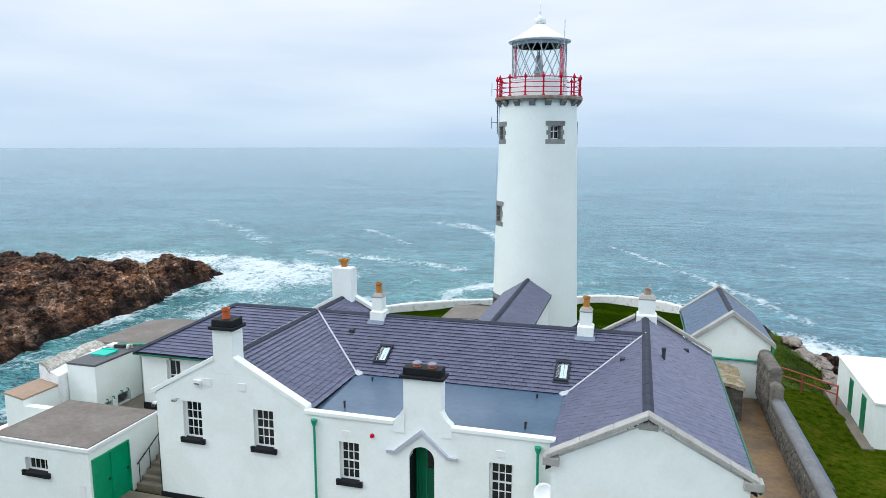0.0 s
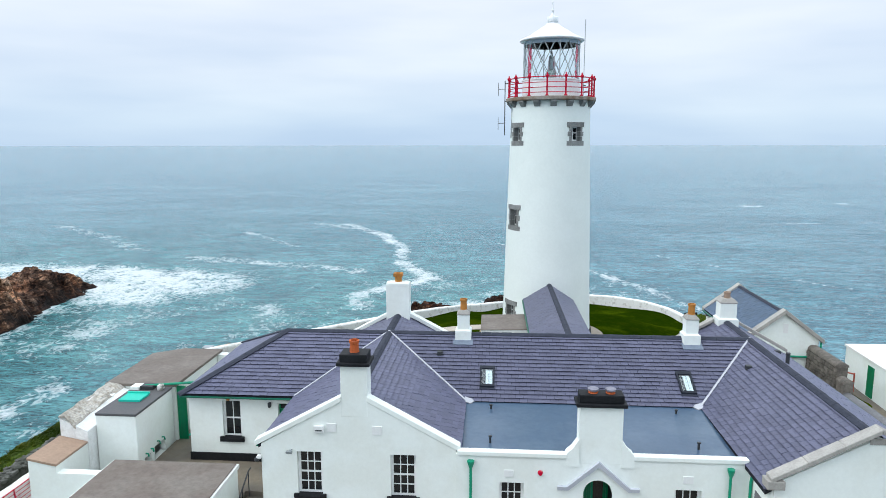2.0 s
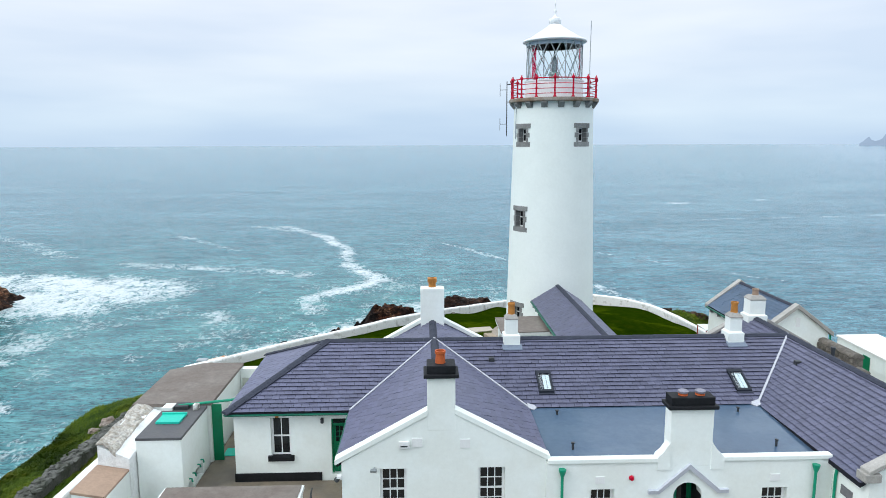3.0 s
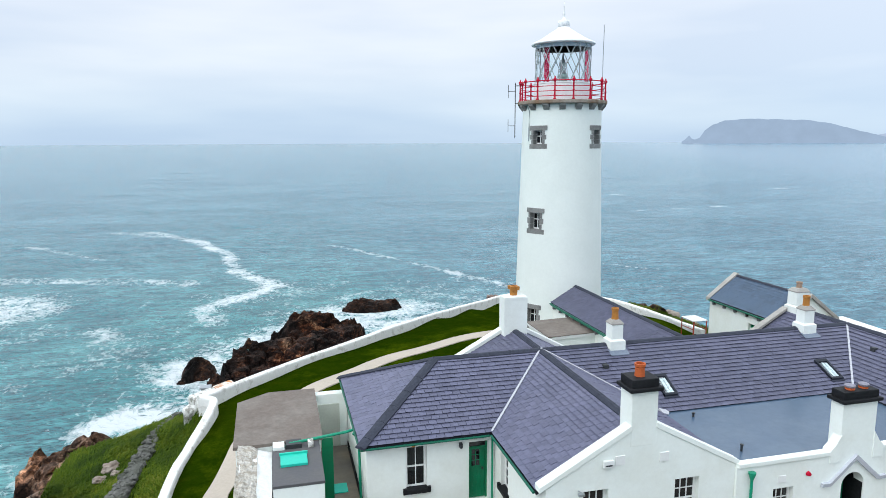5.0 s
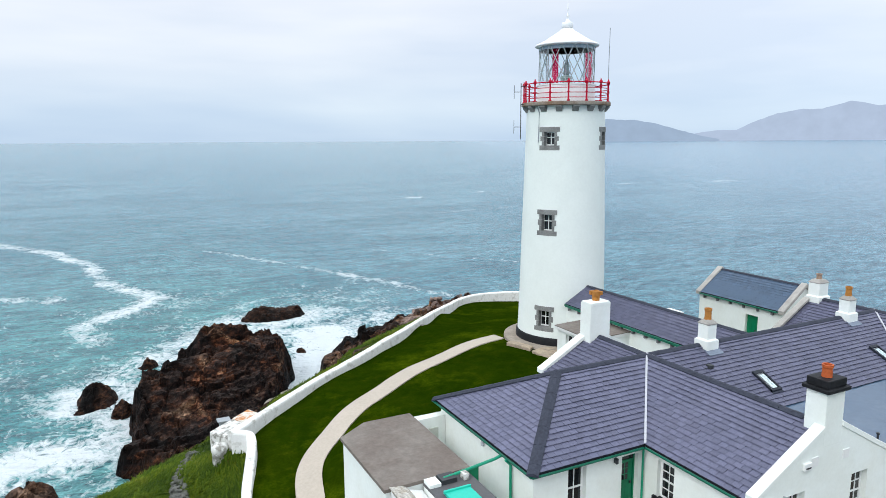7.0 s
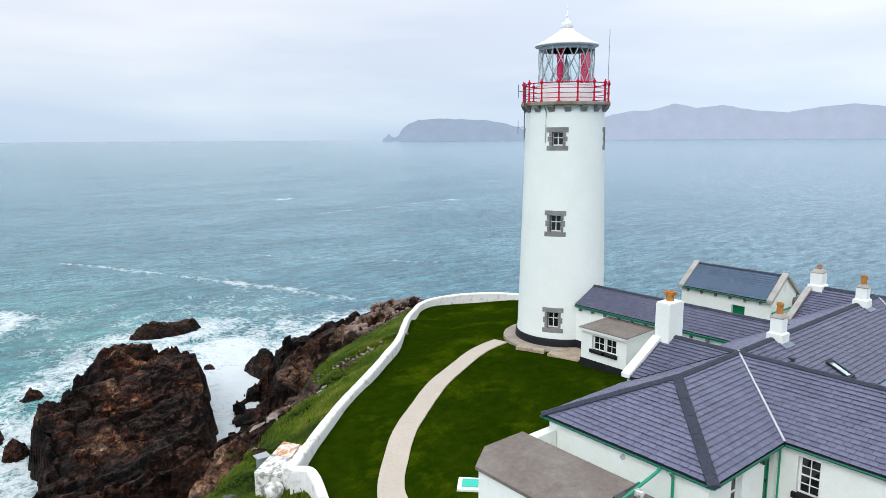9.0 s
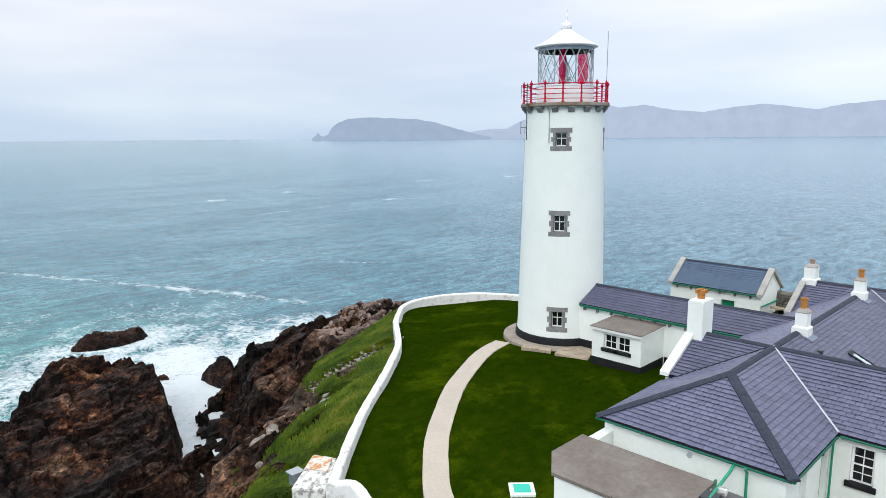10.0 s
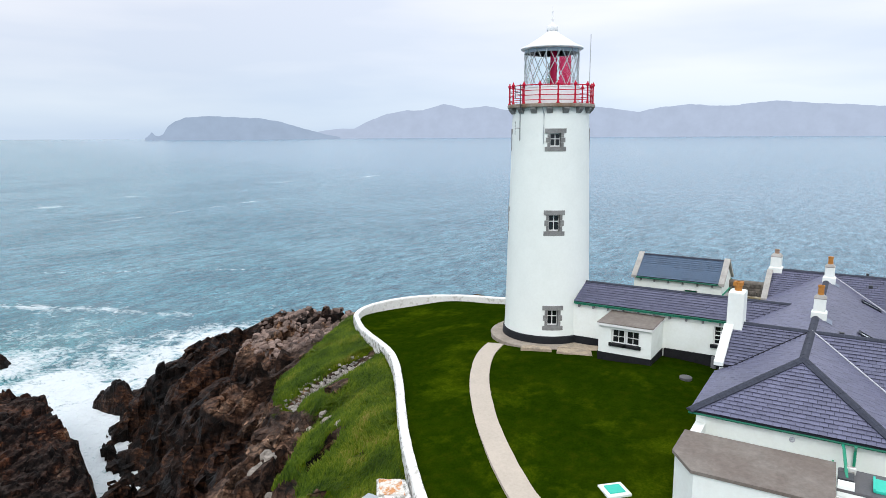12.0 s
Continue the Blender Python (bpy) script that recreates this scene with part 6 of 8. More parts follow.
COWL = material("grey_mesh_cowl", (0.26, 0.25, 0.30), 0.5, 0.4, vary=0.2, fine=20)
chimney(-8.18, -24.53, 0.88, 0.688, 4.6, 6.36, BLACK, [(-0.02, 0, 0.15, 0.42, POTRED, "round")])
chimney(-0.24, -24.72, 1.38, 0.508, 3.3, 5.24, BLACK, [(-0.25, 0, 0.14, 0.10, POTRED, "round"), (0.3, 0, 0.14, 0.10, POTRED, "round"), (-0.25, 0, 0.17, 0.20, COWL, "cowl"), (0.3, 0, 0.17, 0.20, COWL, "cowl")])
chimney(-8.28, -13.62, 1.12, 0.72, 4.6, 6.72, WHITE, [(0, 0, 0.17, 0.46, POT, "louvre")], "round")
chimney(-4.95, -17.02, 0.52, 0.54, 5.02, 6.11, STONE, [(0, 0, 0.14, 0.50, POT, "round")], "flared", 0.085)
chimney(4.72, -17.04, 0.52, 0.54, 5.02, 6.07, STONE, [(0, 0, 0.14, 0.48, POT, "round")], "flared", 0.085)
chimney(7.30, -13.75, 0.75, 0.66, 4.9, 6.05, STONE, [(0, 0, 0.14, 0.32, BROWNCAP, "round")], "flared", 0.085)
for x in (-4.95, 4.72):
    bm = bmesh.new()
    slab(bm, [(x - 0.42, -17.62, 4.91), (x + 0.42, -17.62, 4.91), (x + 0.42, -17.3, 5.07), (x - 0.42, -17.3, 5.07)], 0.03)
    part("flashing", bm, OLDLEAD, house, "lead chimney flashing")

# windows and doors of the house
sash(house, (-14.65, -20.15, 1.52), (1, 0), 0.76, 1.60, 2, 2, label="white sash window in a limewashed wall")
sash(house, (-11.35, -20.85, 1.62), (0, -1), 0.76, 1.43, 2, 4, label="white sash window")
sash(house, (-10.14, -24.87, 1.80), (1, 0), 0.84, 1.55, 3, 4, label="white multi-pane sash window")
sash(house, (-7.01, -24.87, 1.80), (1, 0), 0.85, 1.54, 3, 4, label="white multi-pane sash window")
sash(house, (-3.43, -24.97, 1.04), (1, 0), 0.78, 1.52, 3, 4, label="white multi-pane sash window")
sash(house, (2.16, -24.97, 1.00), (1, 0), 0.83, 1.51, 3, 4, label="white multi-pane sash window")


def door(parent, at, d, w, h, mat, name="door", panels=True, depth=0.22, label=""):
    at, d = Vector(at), Vector((*d, 0)).normalized()
    n = Vector((d.y, -d.x, 0))

    def brick(u0, u1, v0, v1, o0, o1, bm):
        c = [at + d * u + n * o + Vector((0, 0, v)) for o in (o0, o1) for u, v in ((u0, v0), (u1, v0), (u1, v1), (u0, v1))]
        vs = [bm.verts.new(x) for x in c]
        for q in ((0, 1, 2, 3), (7, 6, 5, 4), (0, 4, 5, 1), (1, 5, 6, 2), (2, 6, 7, 3), (3, 7, 4, 0)):
            bm.faces.new([vs[i] for i in q])

    bm = bmesh.new()
    brick(0.05, w - 0.05, 0.02, h - 0.04, -depth - 0.06, -depth, bm)
    leaf = part(name, bm, mat, parent, label)
    if panels:
        k = max(3, int(w / 0.16))
        for i in range(k):
            bm = bmesh.new()
            brick(0.07 + (w - 0.14) * i / k + 0.004, 0.07 + (w - 0.14) * (i + 1) / k - 0.004, 0.05, h - 0.08, -depth, -depth + 0.014, bm)
            part("board", bm, mat, leaf)
    bm = bmesh.new()
    brick(0, 0.06, 0, h, -depth - 0.1, -depth + 0.05, bm)
    brick(w - 0.06, w, 0, h, -depth - 0.1, -depth + 0.05, bm)
    brick(0.06, w - 0.06, h - 0.06, h, -depth - 0.1, -depth + 0.05, bm)
    part("door_frame", bm, mat, leaf)
    bm = bmesh.new()
    brick(w - 0.2, w - 0.14, h * 0.48, h * 0.52, -depth + 0.015, -depth + 0.07, bm)
    part("handle", bm, IRON, leaf, "dark metal handle")
    return leaf


dr = door(house, (-12.33, -20.15, 0.75), (1, 0), 0.74, 2.30, GREEN, label="green painted door with small glazed panes")
part("door_glass", boxes((-12.17, -19.952, 2.03, -11.87, -19.935, 2.66)), DARKGLASS, dr, "small glazed pane")
part("glazing_bar", boxes((-12.03, -19.960, 2.03, -12.005, -19.952, 2.66)), GREEN, dr)
for z in (2.23, 2.44):
    part("glazing_bar", boxes((-12.17, -19.959, z, -12.03, -19.952, z + 0.022), (-12.005, -19.959, z, -11.87, -19.952, z + 0.022)), GREEN, dr)
part("transom_rail", boxes((-12.27, -19.99, 2.71, -11.65, -19.935, 2.79)), GREEN, dr)
part("transom_light", boxes((-12.27, -19.962, 2.79, -11.65, -19.935, 2.99)), DARKGLASS, dr, "narrow dark transom light")
# arched front doorway: head of the opening, leaf, hood mould
cx, w2 = -0.27, 0.46
bm = bmesh.new()
arch = [(cx + w2 * math.cos(radians(a)), 2.28 + w2 * math.sin(radians(a))) for a in range(0, 181, 9)]
for (x0, z0), (x1, z1) in zip(arch, arch[1:]):
    f = [bm.verts.new(p) for p in ((x0, -24.97, z0), (x0, -24.97, 2.76), (x1, -24.97, 2.76), (x1, -24.97, z1))]
    g = [bm.verts.new(p) for p in ((x0, -24.57, z0), (x0, -24.57, 2.76), (x1, -24.57, 2.76), (x1, -24.57, z1))]
    bm.faces.new(f)
    bm.faces.new(g[::-1])
    bm.faces.new((f[0], f[3], g[3], g[0]))
part("arch_head", bm, WHITE, house)
# dark porch behind the arch, with the leaf at its back
part("porch_lining", boxes((cx - w2, -24.93, -0.75, cx - w2 + 0.006, -24.57, 2.28)), BLACK, house)
part("porch_lining", boxes((cx + w2 - 0.006, -24.93, -0.75, cx + w2, -24.57, 2.28)), BLACK, house)
part("porch_wall", boxes((cx - w2 - 0.1, -24.57, -0.75, cx - w2, -24.02, 2.90)), BLACK, house, "black porch lining")
part("porch_wall", boxes((cx + w2, -24.57, -0.75, cx + w2 + 0.1, -24.02, 2.90)), BLACK, house)
part("porch_ceiling", boxes((cx - w2, -24.57, 2.80, cx + w2, -24.02, 2.90)), BLACK, house)
leaf = door(house, (cx - w2, -24.12, -0.75), (1, 0), 0.92, 3.53, GREEN, depth=0.0, label="dark green front door set back in an arched porch")
part("door_glass", boxes((cx - 0.02, -24.15, 1.55, cx + 0.30, -24.135, 2.35), bevel=0.004), DARKGLASS, leaf, "dark glazed upper panel")
part("door_stile", boxes((cx - 0.10, -24.17, -0.70, cx - 0.05, -24.13, 2.66)), TEAL, leaf, "lighter green meeting stile")
bm = bmesh.new()
outer = [(-1.30, 2.53), (-1.00, 2.53), (0.0, 3.41), (1.00, 2.53), (1.30, 2.53)]
inner = [(-1.30, 2.40), (-0.95, 2.40), (0.0, 3.22), (0.95, 2.40), (1.30, 2.40)]
rows = [[bm.verts.new((cx + x, y, z)) for (x, z) in line] for line, y in ((outer, -25.09), (inner, -25.06), (inner, -24.965), (outer, -24.965))]
for i in range(4):
    for k in range(4):
        bm.faces.new((rows[k][i], rows[k][i + 1], rows[(k + 1) % 4][i + 1], rows[(k + 1) % 4][i]))
for i in (0, 4):
    bm.faces.new([r[i] for r in rows])
part("hood_mould", bm, material("grey_painted_stone", (0.52, 0.54, 0.60), 0.7, vary=0.06), house, "pale grey gabled hood mould")
for x0, x1, y, z0, z1 in ((-9.11, -8.79, -24.87, 4.07, 4.37), (-7.60, -7.28, -24.87, 4.01, 4.31), (-3.28, -2.98, -24.97, 2.76, 3.00), (2.39, 2.71, -24.97, 2.74, 2.98)):
    part("vent_plate", boxes((x0, y - 0.025, z0, x1, y + 0.01, z1), bevel=0.008), FRAME, house, "square white vent plate")

# slated link to the tower and its bay
linkh = thing("link_corridor", "low white slated corridor joining the house to the lighthouse", "corridor", (0, -8, 0))
wall("wall", (-1.45, -2.2), (-1.45, -13.45), -0.5, 3.42, linkh, WHITE, [(9.25, 10.05, 1.75, 2.95)])
wall("wall", (1.3, -13.45), (1.3, -2.2), -0.5, 3.4, linkh, WHITE)
slates("roof_slope", linkh, [(-1.68, -2.66, EZ - 0.02), (-1.68, -13.3, EZ - 0.02), (-0.05, -15.4, 4.50), (-0.05, -2.9, 4.50)], (0, 1), SLATE)
slates("roof_slope", linkh, [(1.5, -13.3, EZ - 0.02), (1.5, -2.66, EZ - 0.02), (-0.05, -2.9, 4.50), (-0.05, -15.4, 4.50)], (0, 1), SLATE)
cap("ridge_tile", linkh, (-0.05, -2.9, 4.50), (-0.05, -15.4, 4.50), 0.15, 0.05)
sash(linkh, (-1.45, -11.45, 1.75), (0, -1), 0.80, 1.20, 2, 4, label="white multi-pane window")
part("plinth", boxes((-1.50, -13.4, -0.4, -1.44, -8.6, 1.12)), BLACK, linkh, "black-painted plinth")
part("plinth", boxes((-1.50, -5.1, -0.5, -1.44, -2.3, 1.0)), BLACK, linkh, "black-painted plinth")
bm = bmesh.new()
tube(bm, [(-1.73, -2.7, 3.37), (-1.73, -13.2, 3.37)], 0.05, 8)
part("gutter", bm, GUTTER, linkh, "teal gutter in its shaded colour")
part("fascia", boxes((-1.70, -13.2, 3.25, -1.64, -2.7, 3.40)), TEAL, linkh)
for k in range(11):
    bm = bmesh.new()
    y = -3.0 - k * 0.98
    prism(bm, [(-1.66, y - 0.05), (-1.45, y - 0.05), (-1.45, y + 0.05), (-1.66, y + 0.05)], 3.05, 3.24)
    part("eave_bracket", bm, CAPSTONE, linkh)
bay = thing("porch_bay", "small white flat-roofed bay with a twin window", "bay", (-2.7, -6.8, 0))
wall("wall", (-1.45, -5.26), (-4.15, -5.26), -0.5, 2.9, bay, WHITE, thick=0.3)
wall("wall", (-4.15, -5.26), (-4.15, -8.5), -0.5, 2.9, bay, WHITE, [(0.80, 2.52, 1.72, 2.64)], thick=0.3)
wall("wall", (-4.15, -8.5), (-1.45, -8.5), -0.5, 2.9, bay, WHITE, thick=0.3)
sash(bay, (-4.15, -6.06, 1.72), (0, -1), 0.83, 0.92, 2, 2, label="white small-paned window", meeting=False)
sash(bay, (-4.15, -6.94, 1.72), (0, -1), 0.83, 0.92, 2, 2, label="white small-paned window", meeting=False)
bm = bmesh.new()
slab(bm, [(-4.34, -8.60, 3.02), (-1.46, -8.60, 3.10), (-1.46, -5.20, 3.10), (-4.34, -5.20, 3.02)], 0.04)
part("roof_felt", bm, FELT, bay, "grey-brown felt roof")
bm = bmesh.new()
slab(bm, [(-4.32, -8.58, 2.98), (-1.46, -8.58, 3.06), (-1.46, -5.22, 3.06), (-4.32, -5.22, 2.98)], 0.16)
part("roof_edge", bm, FRAME, bay, "white roof edge")
part("plinth", boxes((-4.19, -8.54, -0.5, -4.13, -5.22, 1.10), (-4.13, -8.54, -0.5, -1.5, -8.49, 1.10), (-4.13, -5.27, -0.5, -1.5, -5.22, 1.06)), BLACK, bay, "black-painted plinth")

# gutters and pipes of the house
for pts, r in (([(-16.28, -20.44, 3.35), (-11.65, -20.44, 3.35)], 0.045), ([(-16.30, -20.4, 3.35), (-16.30, -13.2, 3.35)], 0.045), ([(-11.60, -20.5, 3.37), (-11.60, -24.55, 3.37)], 0.045), ([(10.36, -26.4, 3.38), (10.36, -13.6, 3.38)], 0.06)):
    bm = bmesh.new()
    tube(bm, pts, r, 8)
    part("gutter", bm, GUTTER, house, "teal gutter in its shaded colour")
for x, y in ((-4.36, -25.07), (3.82, -25.07)):
    bm = bmesh.new()
    tube(bm, [(x, y, 3.2), (x, y, -0.9)], 0.046, 8)
    lathe(bm, (x, y, 3.06), [(0.05, 0), (0.07, 0.06), (0.11, 0.18), (0.12, 0.26), (0.0, 0.26)], 10)
    part("downpipe", bm, TEAL, house, "teal-green hopper and downpipe")
for x, y, z in ((4.55, -25.2, 3.3),):
    bm = bmesh.new()
    tube(bm, [(x - 0.1, y, 3.35), (x - 0.16, y, 3.0), (x - 0.16, y, -0.9)], 0.05, 8)
    part("downpipe", bm, TEAL, house)
bm = bmesh.new()
tube(bm, [(-11.48, -20.28, 3.3), (-11.48, -20.28, 0.6)], 0.04, 8)
part("downpipe", bm, TEAL, house)


def skylight(x0, x1, y0, y1):
    """A roof light on the south slope of the main roof."""
    k = (RZ - EZ) / (RY + 20.42)
    z = lambda y: RZ + (y - RY) * k  # noqa: E731
    sl = thing("skylight", "dark-framed roof light in the slate slope", "skylight", ((x0 + x1) / 2, (y0 + y1) / 2, z((y0 + y1) / 2)), "roof lights")
    def bar(a0, a1, b0, b1, h0, h1, name, mat):
        bm = bmesh.new()
        vs = [bm.verts.new((x, y, z(y) + h)) for h in (h0, h1) for x, y in ((a0, b0), (a1, b0), (a1, b1), (a0, b1))]
        for q in ((3, 2, 1, 0), (4, 5, 6, 7), (0, 1, 5, 4), (1, 2, 6, 5), (2, 3, 7, 6), (3, 0, 4, 7)):
            bm.faces.new([vs[i] for i in q])
        return part(name, bm, mat, sl)
    f = 0.07
    bar(x0, x0 + f, y0, y1, 0.0, 0.135, "frame", LIGHTFRAME)
    bar(x1 - f, x1, y0, y1, 0.0, 0.135, "frame", LIGHTFRAME)
    bar(x0, x1, y0 - 0.02, y0 + f, 0.0, 0.137, "frame", LIGHTFRAME)
    bar(x0 - 0.01, x1 + 0.01, y1 - 0.13, y1, 0.0, 0.140, "frame", LIGHTFRAME)
    # added dark board over the slates, standing in for the unlit room below
    bar(x0 + f, x1 - f, y0 + f, y1 - 0.13, 0.056, 0.064, "lining", LIGHTFRAME)
    bar(x0 + f, x1 - f, y0 + f, y1 - 0.13, 0.095, 0.106, "pane", THINGLASS).visible_shadow = False
    bar(x0 - 0.03, x1 + 0.03, y0 - 0.08, y0 - 0.02, 0.045, 0.064, "flashing", RIDGE)
    for i in range(1, 3):
        a0 = x0 + f + 0.01 + (x1 - x0 - 2 * f - 0.02) * i / 3
        bar(a0 + 0.008, a0 + (x1 - x0 - 2 * f - 0.02) / 3 - 0.012, y0 + 0.14, y1 - 0.17, 0.068, 0.078, "blind", BLIND)


skylight(-4.18, -3.59, -19.78, -18.80)
skylight(3.68, 4.27, -19.86, -18.86)

# ==== garden wall ====
gwall = thing("garden_wall", "white-painted rounded boundary wall curving round the lawn", "wall", (-10, 6, -1))
GARDENPAINT = material("garden_limewash", (0.78, 0.78, 0.76), 0.8, vary=0.06, scale=2.0, fine=7, bump=0.6, dist=0.05, second=(0.30, 0.28, 0.23), amount=0.8, lo=0.54, hi=0.74)


def smooth_line(points, step=0.5):
    """Points along a smooth curve through the given ones."""
    pts = [Vector(p) for p in points]
    out = []
    for i in range(len(pts) - 1):
        p0, p1, p2, p3 = pts[max(i - 1, 0)], pts[i], pts[i + 1], pts[min(i + 2, len(pts) - 1)]
        n = max(3, int((p2 - p1).length / step))
        for k in range(n):
            t = k / n
            out.append(0.5 * ((2 * p1) + (p2 - p0) * t + (2 * p0 - 5 * p1 + 4 * p2 - p3) * t * t + (3 * p1 - p0 - 3 * p2 + p3) * t ** 3))
    return out + [pts[-1]]


def wall_along(name, fine, prof, parent, mat, rough=0.03, label="", smooth=True):
    """A wall with the given section (offset, height under the top) swept along a line of tops."""
    bm = bmesh.new()
    prev = None
    for i, p in enumerate(fine):
        d = (fine[min(i + 1, len(fine) - 1)] - fine[max(i - 1, 0)])
        s = Vector((d.y, -d.x, 0)).normalized()
        ring = []
        for o, z in prof:
            q = p + s * o + Vector((0, 0, z))
            ring.append(bm.verts.new(q + (s * noise.noise(q * 1.1) + Vector((0, 0, noise.noise(q * 0.9 + Vector((7, 0, 0)))))) * rough))
        if prev:
            for k in range(len(ring) - 1):
                bm.faces.new((prev[k], ring[k], ring[k + 1], prev[k + 1]))
        else:
            bm.faces.new(ring)
        prev = ring
    bm.faces.new(prev[::-1])
    return part(name, bm, mat, parent, label, smooth=smooth)


SECTION = [(0.235, -3.2), (0.225, -0.10), (0.19, -0.02), (0.15, 0.0), (-0.15, 0.0), (-0.19, -0.02), (-0.225, -0.10), (-0.245, -3.2)]
wall_along("wall_run", smooth_line(GARDEN[:7]), SECTION, gwall, GARDENPAINT, smooth=False)
wall_along("wall_run", smooth_line(GARDEN[6:]), SECTION, gwall, GARDENPAINT, smooth=False)
wall_along("outer_face", smooth_line(GARDEN[6:], 0.25), [(-0.18, -3.2), (-0.19, -0.10), (-0.215, -0.06), (-0.25, -0.14), (-0.262, -1.2), (-0.28, -3.2)], gwall, OLDWHITE, 0.06, "flaking limewash over rubble on the seaward face", smooth=False)

# ==== path ====
PATHLINE = [(-3.75, 2.1), (-5.8, 1.75), (-8.09, 0.87), (-10.2, -0.2), (-12.2, -1.4), (-15.0, -3.35), (-17.3, -5.2), (-18.6, -6.5), (-19.75, -7.75), (-20.6, -9.2), (-21.05, -11.2), (-21.5, -13.2), (-21.75, -14.8), (-21.6, -18.0)]
pl = [Vector((*p, 0)) for p in PATHLINE]
centre = []
for i in range(len(pl) - 1):
    p0, p1, p2, p3 = pl[max(i - 1, 0)], pl[i], pl[i + 1], pl[min(i + 2, len(pl) - 1)]
    for k in range(8):
        t = k / 8
        centre.append(0.5 * ((2 * p1) + (p2 - p0) * t + (2 * p0 - 5 * p1 + 4 * p2 - p3) * t * t + (3 * p1 - p0 - 3 * p2 + p3) * t ** 3))
for _ in range(12):
    centre = centre[:1] + [(a + b * 2 + c) / 4 for a, b, c in zip(centre, centre[1:], centre[2:])] + centre[-1:]
bm = bmesh.new()
prev = None
for i, p in enumerate(centre):
    d = (centre[min(i + 2, len(centre) - 1)] - centre[max(i - 2, 0)]).normalized()
    s = Vector((d.y, -d.x, 0))
    ring = []
    for o, h in ((-0.60, -0.15), (-0.58, 0.06), (0.58, 0.06), (0.60, -0.15)):
        q = p + s * (o + 0.02 * noise.noise(Vector((p.x * 1.2, p.y * 1.2, o))))
        ring.append(bm.verts.new((q.x, q.y, max(ground_at(p.x, p.y), ground_at(q.x, q.y)) + h)))
    if prev:
        for a in range(3):
            bm.faces.new((prev[a], ring[a], ring[a + 1], prev[a + 1]))
    prev = ring
path = tagged(part("path", bm, CONCRETE, None), "pale curving concrete footpath across the lawn", "path", kind="structure")

# ==== outbuildings ====
store = thing("slated_store", "white store with blue slate roof and stone gable copings", "outbuilding", (11.5, -6.5, -0.5))
OX0, OX1, OY0, OY1 = 9.72, 13.46, -9.98, -3.36
wall("wall", (OX0, OY1), (OX0, OY0), -0.8, 3.2, store, WHITE, [(3.9, 4.85, 0.4, 2.45)])
wall("wall", (OX0, OY0), (OX1, OY0), -0.8, 3.2, store, WHITE, gable=(1.87, 4.62))
wall("wall", (OX1, OY0), (OX1, OY1), -1.5, 3.2, store, WHITE)
wall("wall", (OX1, OY1), (OX0, OY1), -1.5, 3.2, store, WHITE, gable=(1.87, 4.62))
slates("roof_slope", store, [(OX0 - 0.2, OY1 - 0.15, 3.2), (OX0 - 0.2, OY0 + 0.15, 3.2), (11.6, OY0 + 0.15, 4.68), (11.6, OY1 - 0.15, 4.68)], (0, 1), BLUESLATE, singles=90)
slates("roof_slope", store, [(OX1 + 0.2, OY0 + 0.15, 3.2), (OX1 + 0.2, OY1 - 0.15, 3.2), (11.6, OY1 - 0.15, 4.68), (11.6, OY0 + 0.15, 4.68)], (0, 1), BLUESLATE)
cap("ridge_tile", store, (11.6, OY0 + 0.2, 4.69), (11.6, OY1 - 0.2, 4.69), 0.14, 0.04)
for y in (OY0 + 0.02, OY1 - 0.02):
    coping(store, [(OX0 - 0.22, y, 3.02), (11.6, y, 4.62), (OX1 + 0.22, y, 3.02)], 0.42, 0.24, STONE)
part("vent_slit", boxes((11.6, OY0 - 0.02, 3.55, 11.85, OY0 + 0.02, 4.05), bevel=0.006), FRAME, store, "narrow white vent")
door(store, (OX0, -7.15, 0.4), (0, -1), 0.95, 2.05, GREEN, label="green painted store door")
bm = bmesh.new()
tube(bm, [(OX0 - 0.26, OY1 - 0.2, 3.12), (OX0 - 0.26, OY0 + 0.2, 3.12)], 0.055, 8)
part("gutter", bm, GUTTER, store, "teal gutter in its shaded colour")
bm = bmesh.new()
tube(bm, [(OX0 + 0.1, OY0 - 0.07, 2.35), (OX1 - 0.2, OY0 - 0.07, 2.28)], 0.055, 8)
part("pipe", bm, TEAL, store, "teal-green pipe")
bm = bmesh.new()
tube(bm, [(OX1 + 0.24, OY0 + 0.2, 3.12), (OX1 + 0.1, OY0 - 0.06, 2.9), (OX1 + 0.06, OY0 - 0.06, 0.0)], 0.05, 8)
part("downpipe", bm, TEAL, store)
for k in range(6):
    part("eave_bracket", boxes((OX0 - 0.2, OY1 - 0.6 - k * 1.08, 2.85, OX0, OY1 - 0.5 - k * 1.08, 3.05)), CAPSTONE, store)

# west yard: felt-roofed store, hut with hatch, walls
west = thing("felt_roofed_store", "white flat-roofed store with a cut corner and brown felt roof", "outbuilding", (-19, -16, 0))
plan = [(-17.5, -18.35), (-17.5, -13.4), (-19.3, -13.4), (-20.55, -14.3), (-20.5, -18.45)]
bm = bmesh.new()
prism(bm, plan[::-1], -0.8, 2.98)
part("wall", bm, WHITE, west)
bm = bmesh.new()
prism(bm, [(x + (0.08 if x > -18 else -0.08), y + (0.08 if y > -15 else -0.05)) for x, y in plan][::-1], 2.96, 3.08)
part("roof_felt", bm, FELT, west, "grey-brown felt roof with a white edge")
yardwall = thing("yard_wall", "white yard wall with a blocked grey doorway", "wall", (-16.8, -13.6, 0))
